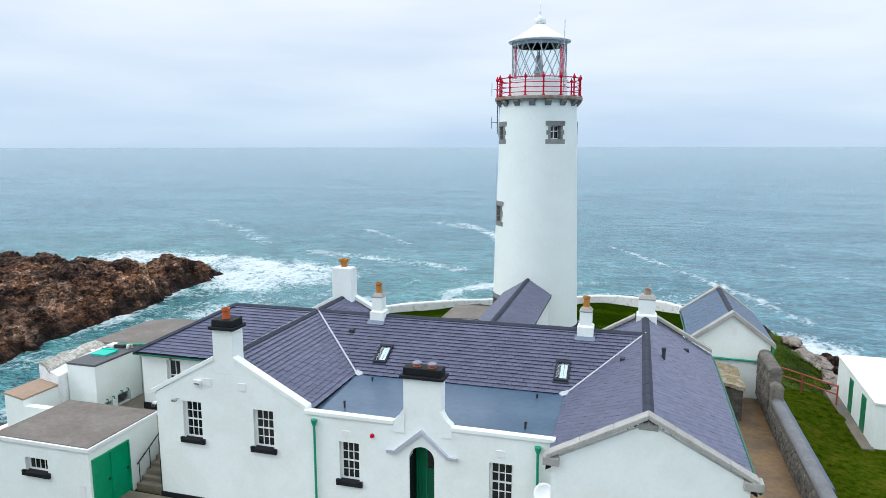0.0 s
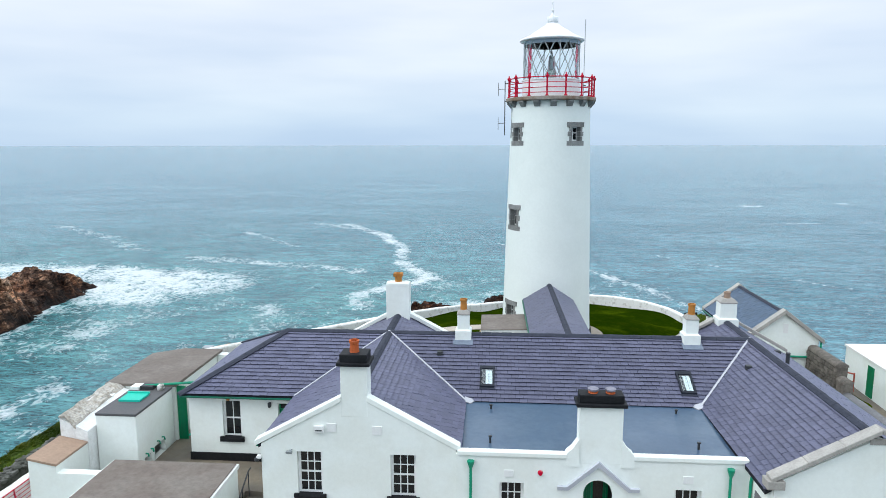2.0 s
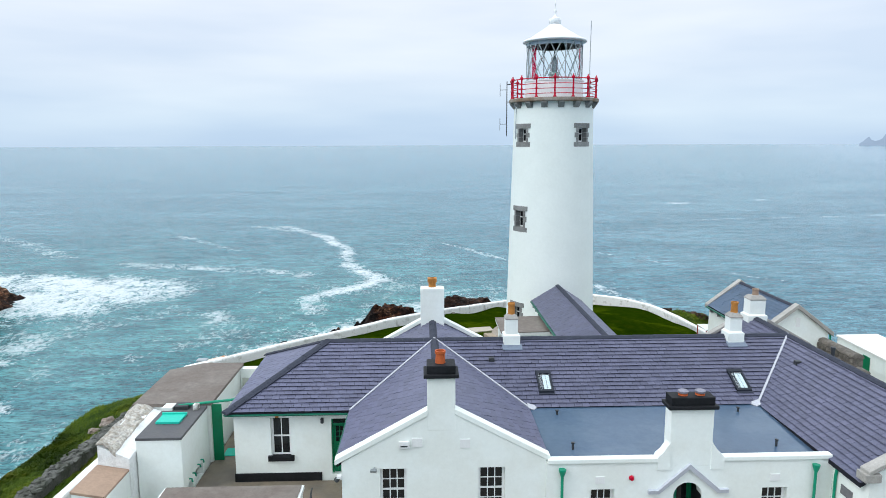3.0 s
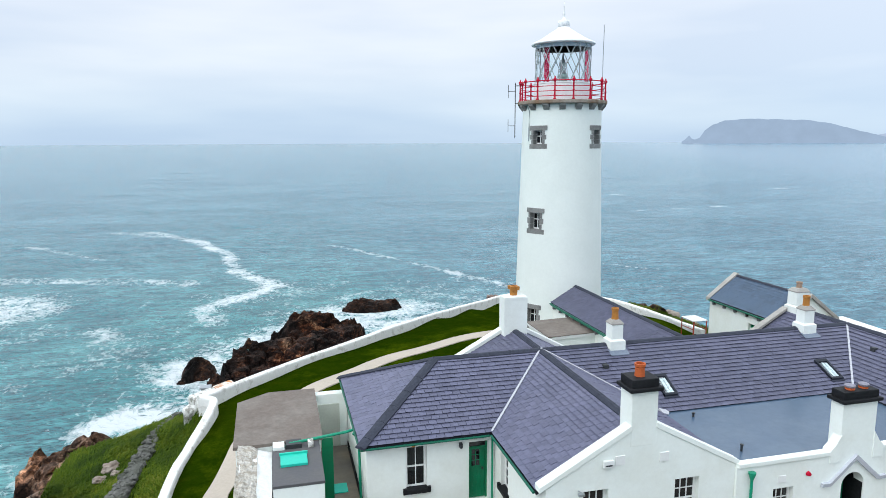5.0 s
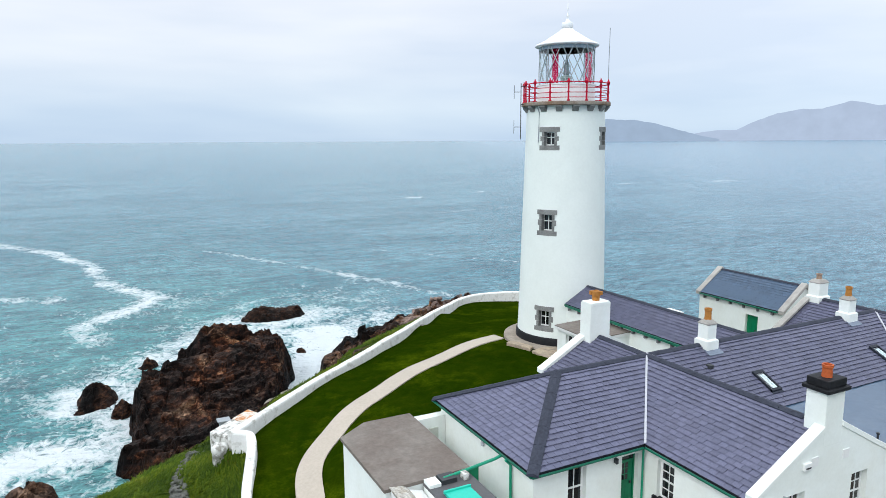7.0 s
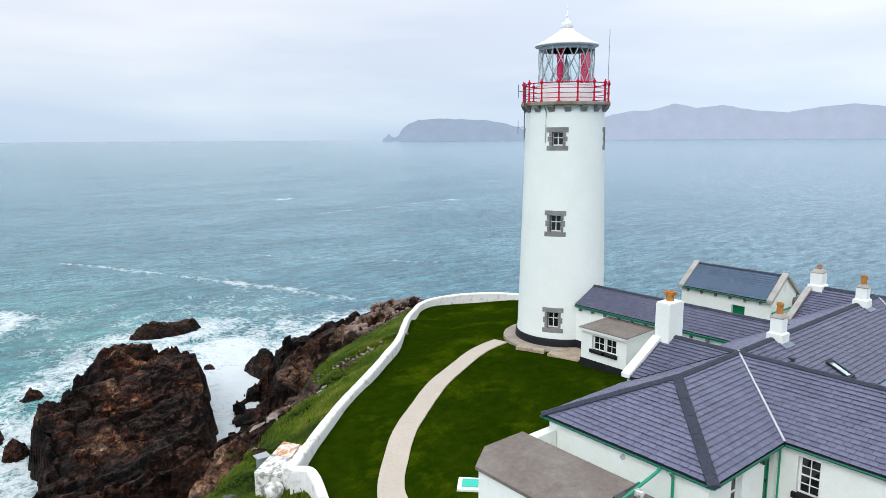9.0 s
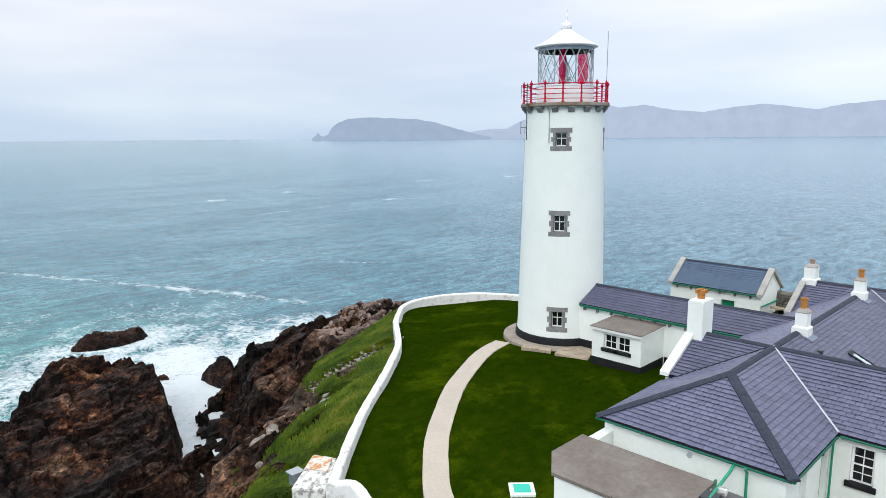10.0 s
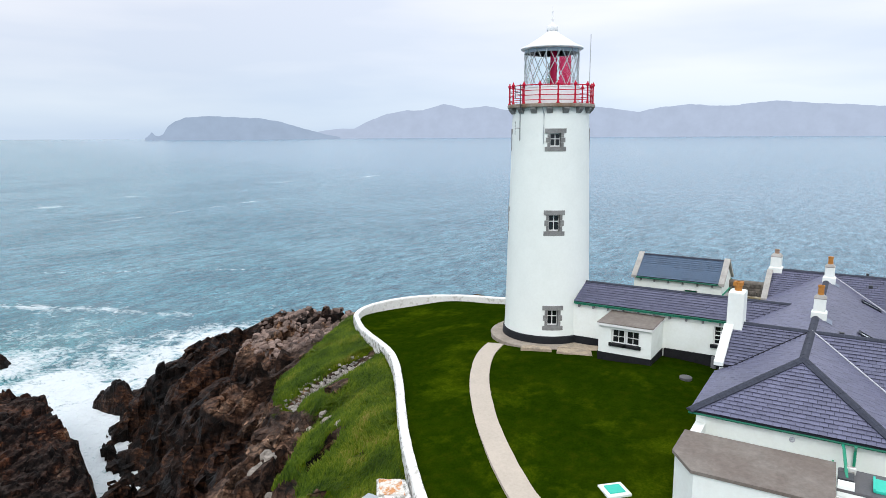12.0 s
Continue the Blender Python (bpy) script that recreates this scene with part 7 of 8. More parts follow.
part("wall", boxes((-17.48, -13.85, -0.3, -16.07, -13.45, 2.95), bevel=0.02), WHITE, yardwall)
part("grey_door", boxes((-17.38, -13.9, 0.4, -16.4, -13.84, 2.5), bevel=0.01), material("pale_grey_door", (0.50, 0.52, 0.46), 0.6, vary=0.05), yardwall, "pale grey door")
hut = thing("hatch_hut", "white flat-roofed hut with an asphalt roof and teal hatch", "outbuilding", (-18.4, -20.1, 0.3))
wall("wall", (-17.58, -21.5), (-17.58, -18.5), 0.0, 2.92, hut, WHITE, [(0.45, 0.95, 0.5, 0.95), (1.25, 2.15, 0.5, 1.05)], thick=0.25)
wall("wall", (-19.2, -21.5), (-17.58, -21.5), 0.0, 2.92, hut, WHITE, thick=0.25)
wall("wall", (-17.58, -18.5), (-19.2, -18.5), 0.0, 2.92, hut, WHITE, thick=0.25)
wall("wall", (-19.2, -18.5), (-19.2, -21.5), 0.0, 2.92, hut, WHITE, thick=0.25)
part("roof", boxes((-19.22, -21.52, 2.9, -17.56, -18.48, 3.0), bevel=0.015), ASPHALT, hut, "dark asphalt roof")
part("roof_hatch", boxes((-18.95, -20.3, 3.0, -18.05, -19.5, 3.09), (-18.98, -19.55, 3.05, -18.02, -19.48, 3.15), bevel=0.01), HATCH, hut, "bright teal roof hatch")
part("roof_kerb", boxes((-18.75, -18.95, 3.0, -18.2, -18.5, 3.16)), IRON, hut)
part("roof_block", boxes((-17.98, -19.0, 3.0, -17.78, -18.72, 3.22), bevel=0.02), OLDWHITE, hut)
part("roof_kerb", boxes((-19.2, -18.98, 3.0, -18.8, -18.5, 3.12)), WHITE, hut)
part("side_door", boxes((-17.46, -18.33, 0.5, -17.05, -18.27, 2.98), bevel=0.01), GREEN, hut, "green yard door")
for y, z in ((-20.95, 1.1), (-20.55, 1.12), (-20.0, 1.2), (-19.6, 1.2)):
    bm = bmesh.new()
    tube(bm, [(-17.6, y, z), (-17.48, y, z), (-17.45, y, z - 0.12)], 0.03, 6)
    part("tap", bm, TEAL, hut)
pipe = thing("overhead_pipe", "teal-green rainwater pipe crossing from the eaves to the hut roof", "pipe", (-17.5, -18.6, 3.1))
bm = bmesh.new()
tube(bm, [(-16.3, -18.55, 3.30), (-16.6, -18.6, 3.26), (-18.6, -18.75, 3.12), (-18.75, -18.77, 3.02)], 0.055, 8)
part("pipe_run", bm, TEAL, pipe)
ywall = thing("rough_wall", "rough weathered white wall with stone coping", "wall", (-19.9, -20.5, 0))
bm = bmesh.new()
prism(bm, [(-20.35, -22.0), (-19.25, -22.0), (-19.25, -18.5), (-20.35, -18.5)], -1.2, [2.95, 2.45, 2.75, 3.1])
part("wall", bm, material("rubble_limewash", (0.84, 0.85, 0.84), 0.8, vary=0.08, scale=2.2, fine=6, bump=0.9, dist=0.09, second=(0.60, 0.585, 0.55), amount=0.6, lo=0.5, hi=0.75), ywall)
bm = bmesh.new()
slab(bm, [(-20.38, -22.02, 3.03), (-19.72, -22.02, 2.75), (-19.72, -18.45, 2.98), (-20.38, -18.45, 3.18)], 0.09)
bmesh.ops.subdivide_edges(bm, edges=bm.edges[:], cuts=7, use_grid_fill=True)
for v in bm.verts:
    v.co += Vector((0, 0, 0.16)) * noise.fractal(v.co * 2.6, 1.0, 2.0, 3) + Vector((0.04, 0.03, 0)) * noise.noise(v.co * 3)
part("coping", bm, material("rubble_coping", (0.40, 0.36, 0.30), 0.95, vary=0.35, scale=5.0, fine=11, bump=1.0, dist=0.08, second=(0.62, 0.60, 0.56), amount=0.8), ywall, "lichen-grey rubble coping")
lowwall = thing("low_yard_wall", "white low wall with a sandy-brown sloped coping", "wall", (-19.8, -23, 0))
bm = bmesh.new()
prism(bm, [(-20.35, -23.9), (-19.3, -23.9), (-19.3, -22.0), (-20.35, -22.0)], -1.4, [2.2, 2.0, 2.0, 2.2])
part("wall", bm, WHITE, lowwall)
bm = bmesh.new()
slab(bm, [(-20.38, -23.93, 2.27), (-19.28, -23.93, 2.07), (-19.28, -22.02, 2.07), (-20.38, -22.02, 2.27)], 0.08)
part("coping", bm, BROWNCAP, lowwall, "sandy-brown coping")
part("wall", boxes((-19.3, -23.9, -1.2, -17.7, -23.55, 1.72)), WHITE, lowwall)

# lower yard beyond the low wall, with a red barred gate leaning on the garden wall
tagged(part("lower_yard", boxes((-23.9, -30.0, -2.6, -20.4, -17.6, -2.12)), CONCRETE, None), "pale concrete strip below the garden wall", "paving", kind="structure")
rgate = thing("red_gate", "red-painted barred metal gate leaning on the white wall", "gate", (-23.8, -22, -2.12))
for y in (-18.75, -20.35, -21.95, -23.55):
    bm = bmesh.new()
    tube(bm, [(-23.74, y, -2.12), (-23.86, y, -1.02)], 0.028, 6)
    part("upright", bm, RED, rgate)
for k in range(7):
    bm = bmesh.new()
    f = 0.02 + 0.96 * k / 6
    tube(bm, [(-23.74 - 0.12 * f, -18.75, -2.12 + 1.10 * f), (-23.74 - 0.12 * f, -23.55, -2.12 + 1.10 * f)], 0.024 if k in (0, 6) else 0.014, 6)
    part("bar", bm, RED, rgate)

shed = thing("garage", "white flat-roofed garage with large green double doors", "garage", (-15.3, -25, -1))
GX0, GX1, GY0, GY1 = -17.6, -12.95, -26.85, -23.05
wall("wall", (GX0, GY0), (GX1, GY0), -1.2, 1.72, shed, WHITE, [(1.55, 2.65, 0.55, 1.15)], thick=0.3)
wall("wall", (GX1, GY0), (GX1, GY1), -1.2, 1.72, shed, WHITE, [(0.12, 2.05, -0.9, 1.35)], thick=0.3)
wall("wall", (GX1, GY1), (GX0, GY1), -1.2, 1.72, shed, WHITE, thick=0.3)
wall("wall", (GX0, GY1), (GX0, GY0), -1.2, 1.72, shed, WHITE, thick=0.3)
part("roof_edge", boxes((GX0 - 0.06, GY0 - 0.06, 1.70, GX1 + 0.06, GY1 + 0.06, 1.86), bevel=0.02), FRAME, shed, "white roof edge")
part("roof_felt", boxes((GX0 + 0.02, GY0 + 0.02, 1.86, GX1 - 0.02, GY1 - 0.02, 1.90)), FELT, shed, "grey-brown felt roof")
for k in (0, 1):
    door(shed, (GX1, GY0 + 0.12 + 0.965 * k, -0.9), (0, 1), 0.965, 2.25, GARAGE, depth=-0.02, panels=False, label="bright green garage door leaf")
sash(shed, (GX0 + 1.55, GY0, 0.55), (1, 0), 1.10, 0.60, 4, 1, meeting=False, label="white four-pane window")
part("sign_plate", boxes((-13.5, GY0 - 0.02, -0.1, -13.2, GY0 + 0.0, 0.35)), FRAME, shed, "small white wall plate")
# steps up to the yard
steps = thing("yard_steps", "worn concrete steps with a dark iron handrail", "steps", (-12.2, -23, -0.8))
for k in range(7):
    part("step", boxes((-12.85, -24.6 + 0.30 * k, -1.0, -11.42, -24.3 + 0.30 * k, -0.65 + 0.165 * k), bevel=0.015), YARD, steps)
bm = bmesh.new()
tube(bm, [(-12.75, -24.6, 0.2), (-12.75, -22.5, 1.35), (-12.75, -22.3, 1.35)], 0.03, 6)
for k in range(4):
    y = -24.5 + 0.65 * k
    tube(bm, [(-12.75, y, -0.7 + 0.16 * k * 2), (-12.75, y, 0.25 + 0.355 * k)], 0.02, 6)
part("handrail", bm, IRON, steps, "black iron handrail")

# east passage: stone walls, stone hut, white store with green doors
ewall = thing("passage_wall", "rubble-stone passage wall with a rounded cement coping", "wall", (13.2, -17, 0))
part("wall_core", boxes((13.02, -26.0, -0.6, 13.42, -13.0, 1.5), (12.98, -13.0, -0.6, 13.46, -9.9, 2.72), (12.98, -13.6, 1.2, 13.46, -13.0, 2.1)), RUBBLE, ewall)


def round_coping(x, y0, y1, z, r, parent, mat):
    bm = bmesh.new()
    prev = None
    n = 24
    for i in range(n + 1):
        y = y0 + (y1 - y0) * i / n
        ring = [bm.verts.new((x + r * math.cos(radians(a)), y, z + 0.75 * r * math.sin(radians(a)) + 0.02 * noise.noise(Vector((y * 1.3, a * 0.02, z))))) for a in range(0, 181, 20)]
        if prev:
            for k in range(len(ring) - 1):
                bm.faces.new((prev[k], ring[k], ring[k + 1], prev[k + 1]))
        else:
            bm.faces.new(ring)
        prev = ring
    bm.faces.new(prev[::-1])
    return part("coping", bm, mat, parent, "rounded grey cement coping", smooth=True)


round_coping(13.22, -26.0, -13.6, 1.5, 0.27, ewall, CAPSTONE)
round_coping(13.22, -13.6, -13.0, 2.1, 0.28, ewall, RUBBLE)
round_coping(13.22, -13.0, -9.9, 2.72, 0.30, ewall, RUBBLE)
rs = random.Random(5)
stone = []
for k in range(4):
    bm = bmesh.new()
    bmesh.ops.create_cube(bm, size=1.0)
    bmesh.ops.bevel(bm, geom=bm.edges[:], offset=0.16, segments=1, affect="EDGES")
    for v in bm.verts:
        v.co += Vector((rs.uniform(-0.07, 0.07), rs.uniform(-0.07, 0.07), rs.uniform(-0.07, 0.07)))
    me = bpy.data.meshes.new("stone")
    bm.to_mesh(me)
    bm.free()
    me.materials.append(RUBBLE)
    stone.append(me)


def rubble_face(parent, y0, y1, x, z0, z1, count):
    """Rubble stones laid in rough courses on the west face of the wall."""
    z, made = z0, 0
    while z < z1 - 0.05 and made < count:
        h = rs.uniform(0.14, 0.24)
        y = y0
        while y < y1 - 0.05 and made < count:
            w = rs.uniform(0.22, 0.5)
            link("stone", rs.choice(stone), parent, "", Matrix.LocRotScale((x + rs.uniform(-0.02, 0.02), y + w / 2, z + h / 2), Euler((rs.uniform(-0.06, 0.06), 0, 0)), (0.14, w * 0.97, h * 0.96)))
            y += w
            made += 1
        z += h


rubble_face(ewall, -25.5, -13.1, 13.0, 0.1, 1.5, 200)
rubble_face(ewall, -13.0, -9.95, 12.96, 0.6, 2.7, 100)
bm = bmesh.new()
prism(bm, [(13.46, -20.5), (13.95, -20.5), (13.95, -10.5), (13.46, -10.5)], -0.5, [1.22, 0.9, 0.9, 1.22])
part("lean_to_slates", bm, BLUESLATE, ewall, "dark slate weathering behind the wall")
shut = thing("stone_shelter", "small brown stone shelter with a mossy slab roof", "shelter", (11.2, -12.3, 0))
part("wall", boxes((10.2, -13.3, -0.2, 11.8, -10.6, 1.9)), RUBBLE, shut)
bm = bmesh.new()
slab(bm, [(10.1, -13.4, 2.30), (11.88, -13.4, 1.98), (11.88, -10.5, 2.05), (10.1, -10.5, 2.42)], 0.14)
bmesh.ops.subdivide_edges(bm, edges=bm.edges[:], cuts=6, use_grid_fill=True)
for v in bm.verts:
    v.co += Vector((0.03, 0.03, 0.09)) * noise.fractal(v.co * 2.0, 1.0, 2.0, 3)
part("roof_slab", bm, material("mossy_flagstone", (0.24, 0.185, 0.10), 0.95, vary=0.3, scale=2.2, fine=9, bump=0.7, dist=0.04, second=(0.40, 0.36, 0.28), amount=0.8), shut, "mossy brown stone roof slab")
pass_floor = tagged(part("passage_paving", boxes((10.05, -27.0, -0.3, 13.05, -10.0, 0.30)), PASSAGE, None), "wet brown paved passage", "paving", kind="structure")
estore = thing("white_store", "long white flat-roofed store with green doors", "outbuilding", (21, -7, -1.4))
plan = [(18.05, -10.9), (20.75, -11.0), (21.1, -3.15), (18.45, -3.2)]
bm = bmesh.new()
prism(bm, plan, -3.0, 0.9)
part("wall", bm, WHITE, estore)
bm = bmesh.new()
prism(bm, [(17.98, -10.97), (20.82, -11.07), (21.18, -3.07), (18.38, -3.12)], 0.9, [1.0, 1.0, 1.02, 1.02])
part("roof", bm, material("pale_painted_roof", (0.78, 0.78, 0.75), 0.6, vary=0.04, scale=0.6, fine=5, second=(0.70, 0.69, 0.66)), estore, "pale painted flat roof")
for y0, y1 in ((-6.75, -6.05), (-9.35, -8.6)):
    x = lambda y: 18.05 + 0.4 * (y + 10.9) / 7.7  # noqa: E731
    bm = bmesh.new()
    prism(bm, [(x(y0) - 0.04, y0), (x(y0) + 0.04, y0), (x(y1) + 0.04, y1), (x(y1) - 0.04, y1)], -1.2, 0.62)
    part("door", bm, GREEN, estore, "green painted door")
bm = bmesh.new()
prism(bm, [(17.55, -11.2), (18.1, -11.2), (18.48, -3.0), (17.85, -2.9)], -2.2, -1.26)
epath = tagged(part("store_path", bm, YARD, None), "worn brown strip beside the white store", "path", kind="structure")
rails = thing("red_railing", "low red-painted two-bar railing on the slope", "railing", (16.5, -3.5, -1.2))
line = [Vector((15.3, -2.5, -0.18)), Vector((16.45, -3.7, -0.18)), Vector((17.9, -5.4, -0.18))]
for k, p in enumerate(line):
    bm = bmesh.new()
    tube(bm, [p + Vector((0, 0, 0.06)), p + Vector((0, 0, -1.4))], 0.05, 6)
    part("post", bm, RUST, rails)
for h in (0.0, -0.48):
    bm = bmesh.new()
    tube(bm, [p + Vector((0, 0, h)) for p in line], 0.045, 6)
    part("rail", bm, RUST, rails)

# lawn details: inspection box with teal lid, stone box at the wall corner
hatch = thing("lawn_hatch", "low white inspection box with a teal lid on the lawn", "hatch", (-17.85, -10.8, -0.1))
turn = pose(-17.85, -10.80, 0, 0, 0, -45)
for name, row, mat, label in (("kerb", (-0.52, -0.50, -0.4, 0.52, 0.50, 0.03), WHITE, ""), ("lid", (-0.34, -0.31, 0.03, 0.34, 0.31, 0.07), HATCH, "teal lid")):
    bm = boxes(row, bevel=0.025 if name == "kerb" else 0.01)
    bm.transform(turn)
    part(name, bm, mat, hatch, label)



# ==== outer works by the garden wall ====
block = thing("corner_block", "weathered white masonry block outside the garden wall corner", "masonry block", (-22.9, -3.2, -2.3))
bm = bmesh.new()
prism(bm, [(-24.04, -3.28), (-21.75, -1.53), (-21.25, -2.75), (-23.25, -4.7)], -3.4, [-0.42, -0.30, -0.25, -0.32])
bmesh.ops.bevel(bm, geom=bm.edges[:], offset=0.05, segments=2, affect="EDGES")
part("body", bm, OLDWHITE, block)
bm = bmesh.new()
slab(bm, [(-22.75, -2.42, -0.30), (-21.85, -1.72, -0.25), (-21.42, -2.6, -0.20), (-22.3, -3.45, -0.24)], 0.05)
part("plate", bm, material("rusty_plate", (0.50, 0.22, 0.08), 0.8, vary=0.25, scale=2.4, fine=9, bump=0.4, second=(0.62, 0.58, 0.52), amount=1.0, lo=0.46, hi=0.54), block, "rust-stained plate")
box2 = thing("meter_box", "small grey metal box on a stand beside the masonry block", "box", (-23.15, -2.25, -2.4))
part("lid", boxes((-23.5, -2.5, -0.40, -22.85, -1.95, -0.34), bevel=0.01), STEEL, box2)
part("body", boxes((-23.4, -2.45, -0.95, -22.95, -2.05, -0.40), bevel=0.01), STEEL, box2)
part("stand", boxes((-23.25, -2.35, -3.4, -23.05, -2.15, -0.95)), STEEL, box2)
pier = thing("round_pier", "stubby round white pier with flaking paint", "pier", (-23.75, -4.75, -2.2))
bm = bmesh.new()
lathe(bm, (-23.75, -4.75, 0), [(0.40, -3.4), (0.38, -0.85), (0.42, -0.75), (0.38, -0.58), (0.22, -0.48), (0.0, -0.45)], 18)
for v in bm.verts:
    v.co += Vector((1, 1, 0.6)) * 0.05 * noise.noise(v.co * 3)
part("shaft", bm, OLDWHITE, pier, smooth=True)

RETAIN = [(-24.6, -2.0, -1.95), (-25.5, -4.0, -2.0), (-25.85, -6.3, -2.0), (-26.2, -9.5, -2.05), (-26.75, -14.2, -2.1), (-27.2, -19.0, -2.4), (-27.5, -27.0, -2.4)]
retain = thing("retaining_wall", "dark rubble-stone retaining wall along the grass slope", "wall", (-26, -9, -3))
line = smooth_line(RETAIN, 0.4)
wall_along("wall_core", line, [(0.42, -3.0), (0.40, -0.12), (0.30, -0.02), (-0.30, -0.02), (-0.40, -0.12), (-0.42, -3.0)], retain, MOSS, 0.12, smooth=False)
rw = random.Random(31)
cope = []
for me in stone:
    c = me.copy()
    c.name = "stone"
    c.materials.clear()
    c.materials.append(MOSS)
    cope.append(c)
for a, b in zip(line, line[1:]):
    if a.y < -20:
        break
    d = (b - a).normalized()
    sd = Vector((d.y, -d.x, 0))
    for o in (-0.33, -0.20, -0.06, 0.07, 0.20, 0.32):
        p = a.lerp(b, rw.random()) + sd * (o + rw.uniform(-0.05, 0.05)) + Vector((0, 0, rw.uniform(-0.06, 0.0)))
        link("stone", rw.choice(cope), retain, "", Matrix.LocRotScale(p, Euler((rw.uniform(-0.4, 0.4), rw.uniform(-0.4, 0.4), math.atan2(d.y, d.x) + rw.uniform(-0.9, 0.9))), (rw.uniform(0.18, 0.42), rw.uniform(0.12, 0.24), rw.uniform(0.12, 0.22))))


def boulder(name, label, at, size, seed, mat, sub=3):
    bm = bmesh.new()
    bmesh.ops.create_icosphere(bm, subdivisions=sub, radius=1.0)
    for v in bm.verts:
        d = v.co.normalized()
        k = 1 + 0.35 * noise.fractal(d * 1.6 + Vector((seed, 0, 0)), 1.0, 2.0, 3) + 0.3 * blocks(d.x + seed, d.y, d.z, 0.9, seed)
        v.co = Vector((at[0] + d.x * size[0] * k, at[1] + d.y * size[1] * k, at[2] + d.z * size[2] * k))
    return tagged(part(name, bm, mat, None), label, "boulder", "boulders on the slope")


PALE = material("pale_lichened_boulder", (0.29, 0.25, 0.215), 0.9, vary=0.25, scale=1.8, fine=7, bump=0.7, dist=0.05, second=(0.20, 0.15, 0.12), amount=0.9)
for x, y, z, r, sd in ((-27.6, -6.3, -2.85, 0.48, 3), (-27.9, -7.4, -2.9, 0.3, 7), (-27.2, -7.1, -2.8, 0.25, 9)):
    boulder("boulder", "pale lichened boulder on the grass slope", (x, y, z), (r, r * 0.9, r * 0.6), sd, PALE)
# pinkish boulders along the east shore
re = random.Random(77)
for k in range(240):
    f = re.uniform(0.42, 1.15)
    x, y = 19.5 + 3.6 * f + re.uniform(-1.3, 1.6), 27.0 - 21.0 * f + re.uniform(-2.5, 2.5)
    r = re.uniform(0.3, 0.8)
    i, j = int(np.argmin(np.abs(gy - y))), int(np.argmin(np.abs(gx - x)))
    boulder("boulder", "pinkish-grey boulder on the east shore", (x, y, float(GZ[i, j]) + 0.1 * r), (r, r * re.uniform(0.7, 1.1), r * re.uniform(0.45, 0.7)), k * 1.7, PALE, 2)
# stones breaking through the grass bank
for k in range(10):
    x, y = re.uniform(-19.5, -12.5), re.uniform(5.0, 12.0)
    r = re.uniform(0.25, 0.6)
    i, j = int(np.argmin(np.abs(gy - y))), int(np.argmin(np.abs(gx - x)))
    if not is_in[i, j]:
        boulder("boulder", "pale grey stone of the scree in the long grass", (x, y, float(GZ[i, j]) - 0.05 * r), (r, r * re.uniform(0.5, 0.8), r * re.uniform(0.5, 0.9)), 60 + k * 1.3, ROCKWHITE, 2)
# a gully of loose scree below the wall
verts, faces = [], []
for k in range(1500):
    f = re.random()
    x, y = -7.5 - 3.1 * f + re.gauss(0, 0.5), 10.5 + 3.6 * f + re.gauss(0, 0.5)
    r = 0.05 + 0.13 * re.random() ** 2
    i, j = int(np.argmin(np.abs(gy - y))), int(np.argmin(np.abs(gx - x)))
    turn = Euler((re.uniform(-0.5, 0.5), re.uniform(-0.5, 0.5), re.uniform(0, 6.28))).to_matrix()
    n = len(verts)
    for sx, sy, sz in itertools.product((-1, 1), repeat=3):
        c = Vector((sx * r * re.uniform(0.6, 1.1), sy * r * re.uniform(0.4, 0.8), sz * r * re.uniform(0.3, 0.6)))
        verts.append(turn @ c + Vector((x, y, float(GZ[i, j]) + 0.12 * r)))
    faces += [(n, n + 1, n + 3, n + 2), (n + 4, n + 6, n + 7, n + 5), (n, n + 4, n + 5, n + 1), (n + 2, n + 3, n + 7, n + 6), (n, n + 2, n + 6, n + 4), (n + 1, n + 5, n + 7, n + 3)]
tagged(pydata("scree", verts, faces, material("pale_grey_scree", (0.25, 0.23, 0.205), 0.9, vary=0.25, scale=2.5, fine=9, bump=0.6, second=(0.16, 0.145, 0.13), amount=0.8, island=0.4)), "gully of loose pale grey scree in the long grass", "scree", kind="stuff")

# pale pinkish rubble along the crest of the point
CREST = [(0.0, 21.5), (4.5, 22.0), (9.5, 25.0), (13.5, 31.5), (17.0, 39.0), (13.0, 43.0), (7.0, 41.5), (3.0, 36.0), (0.5, 29.0), (-3.0, 24.0)]
verts, faces = [], []
while len(verts) < 2600 * 12:
    x, y = re.uniform(-3, 17), re.uniform(21.5, 43)
    i, j = int(np.argmin(np.abs(gy - y))), int(np.argmin(np.abs(gx - x)))
    if not to_outline(np.array([x]), np.array([y]), CREST)[1][0] or rocky[i, j] < 0.6:
        continue
    r = 0.09 + 0.30 * re.random() ** 2
    turn = Euler((re.uniform(-0.5, 0.5), re.uniform(-0.5, 0.5), re.uniform(0, 6.28))).to_matrix()
    n = len(verts)
    for sz, k in ((-0.6, 1.0), (0.25, 0.95), (0.6, 0.55)):
        for sx, sy in ((-1, -1), (1, -1), (1, 1), (-1, 1)):
            verts.append(turn @ Vector((sx * r * k * re.uniform(0.75, 1.15), sy * r * k * re.uniform(0.5, 0.85), sz * r * re.uniform(0.8, 1.2))) + Vector((x, y, float(GZ[i, j]) + 0.2 * r)))
    for a in (0, 4):
        faces += [(n + a + k, n + a + (k + 1) % 4, n + a + 4 + (k + 1) % 4, n + a + 4 + k) for k in range(4)]
    faces += [(n + 8, n + 9, n + 10, n + 11)]
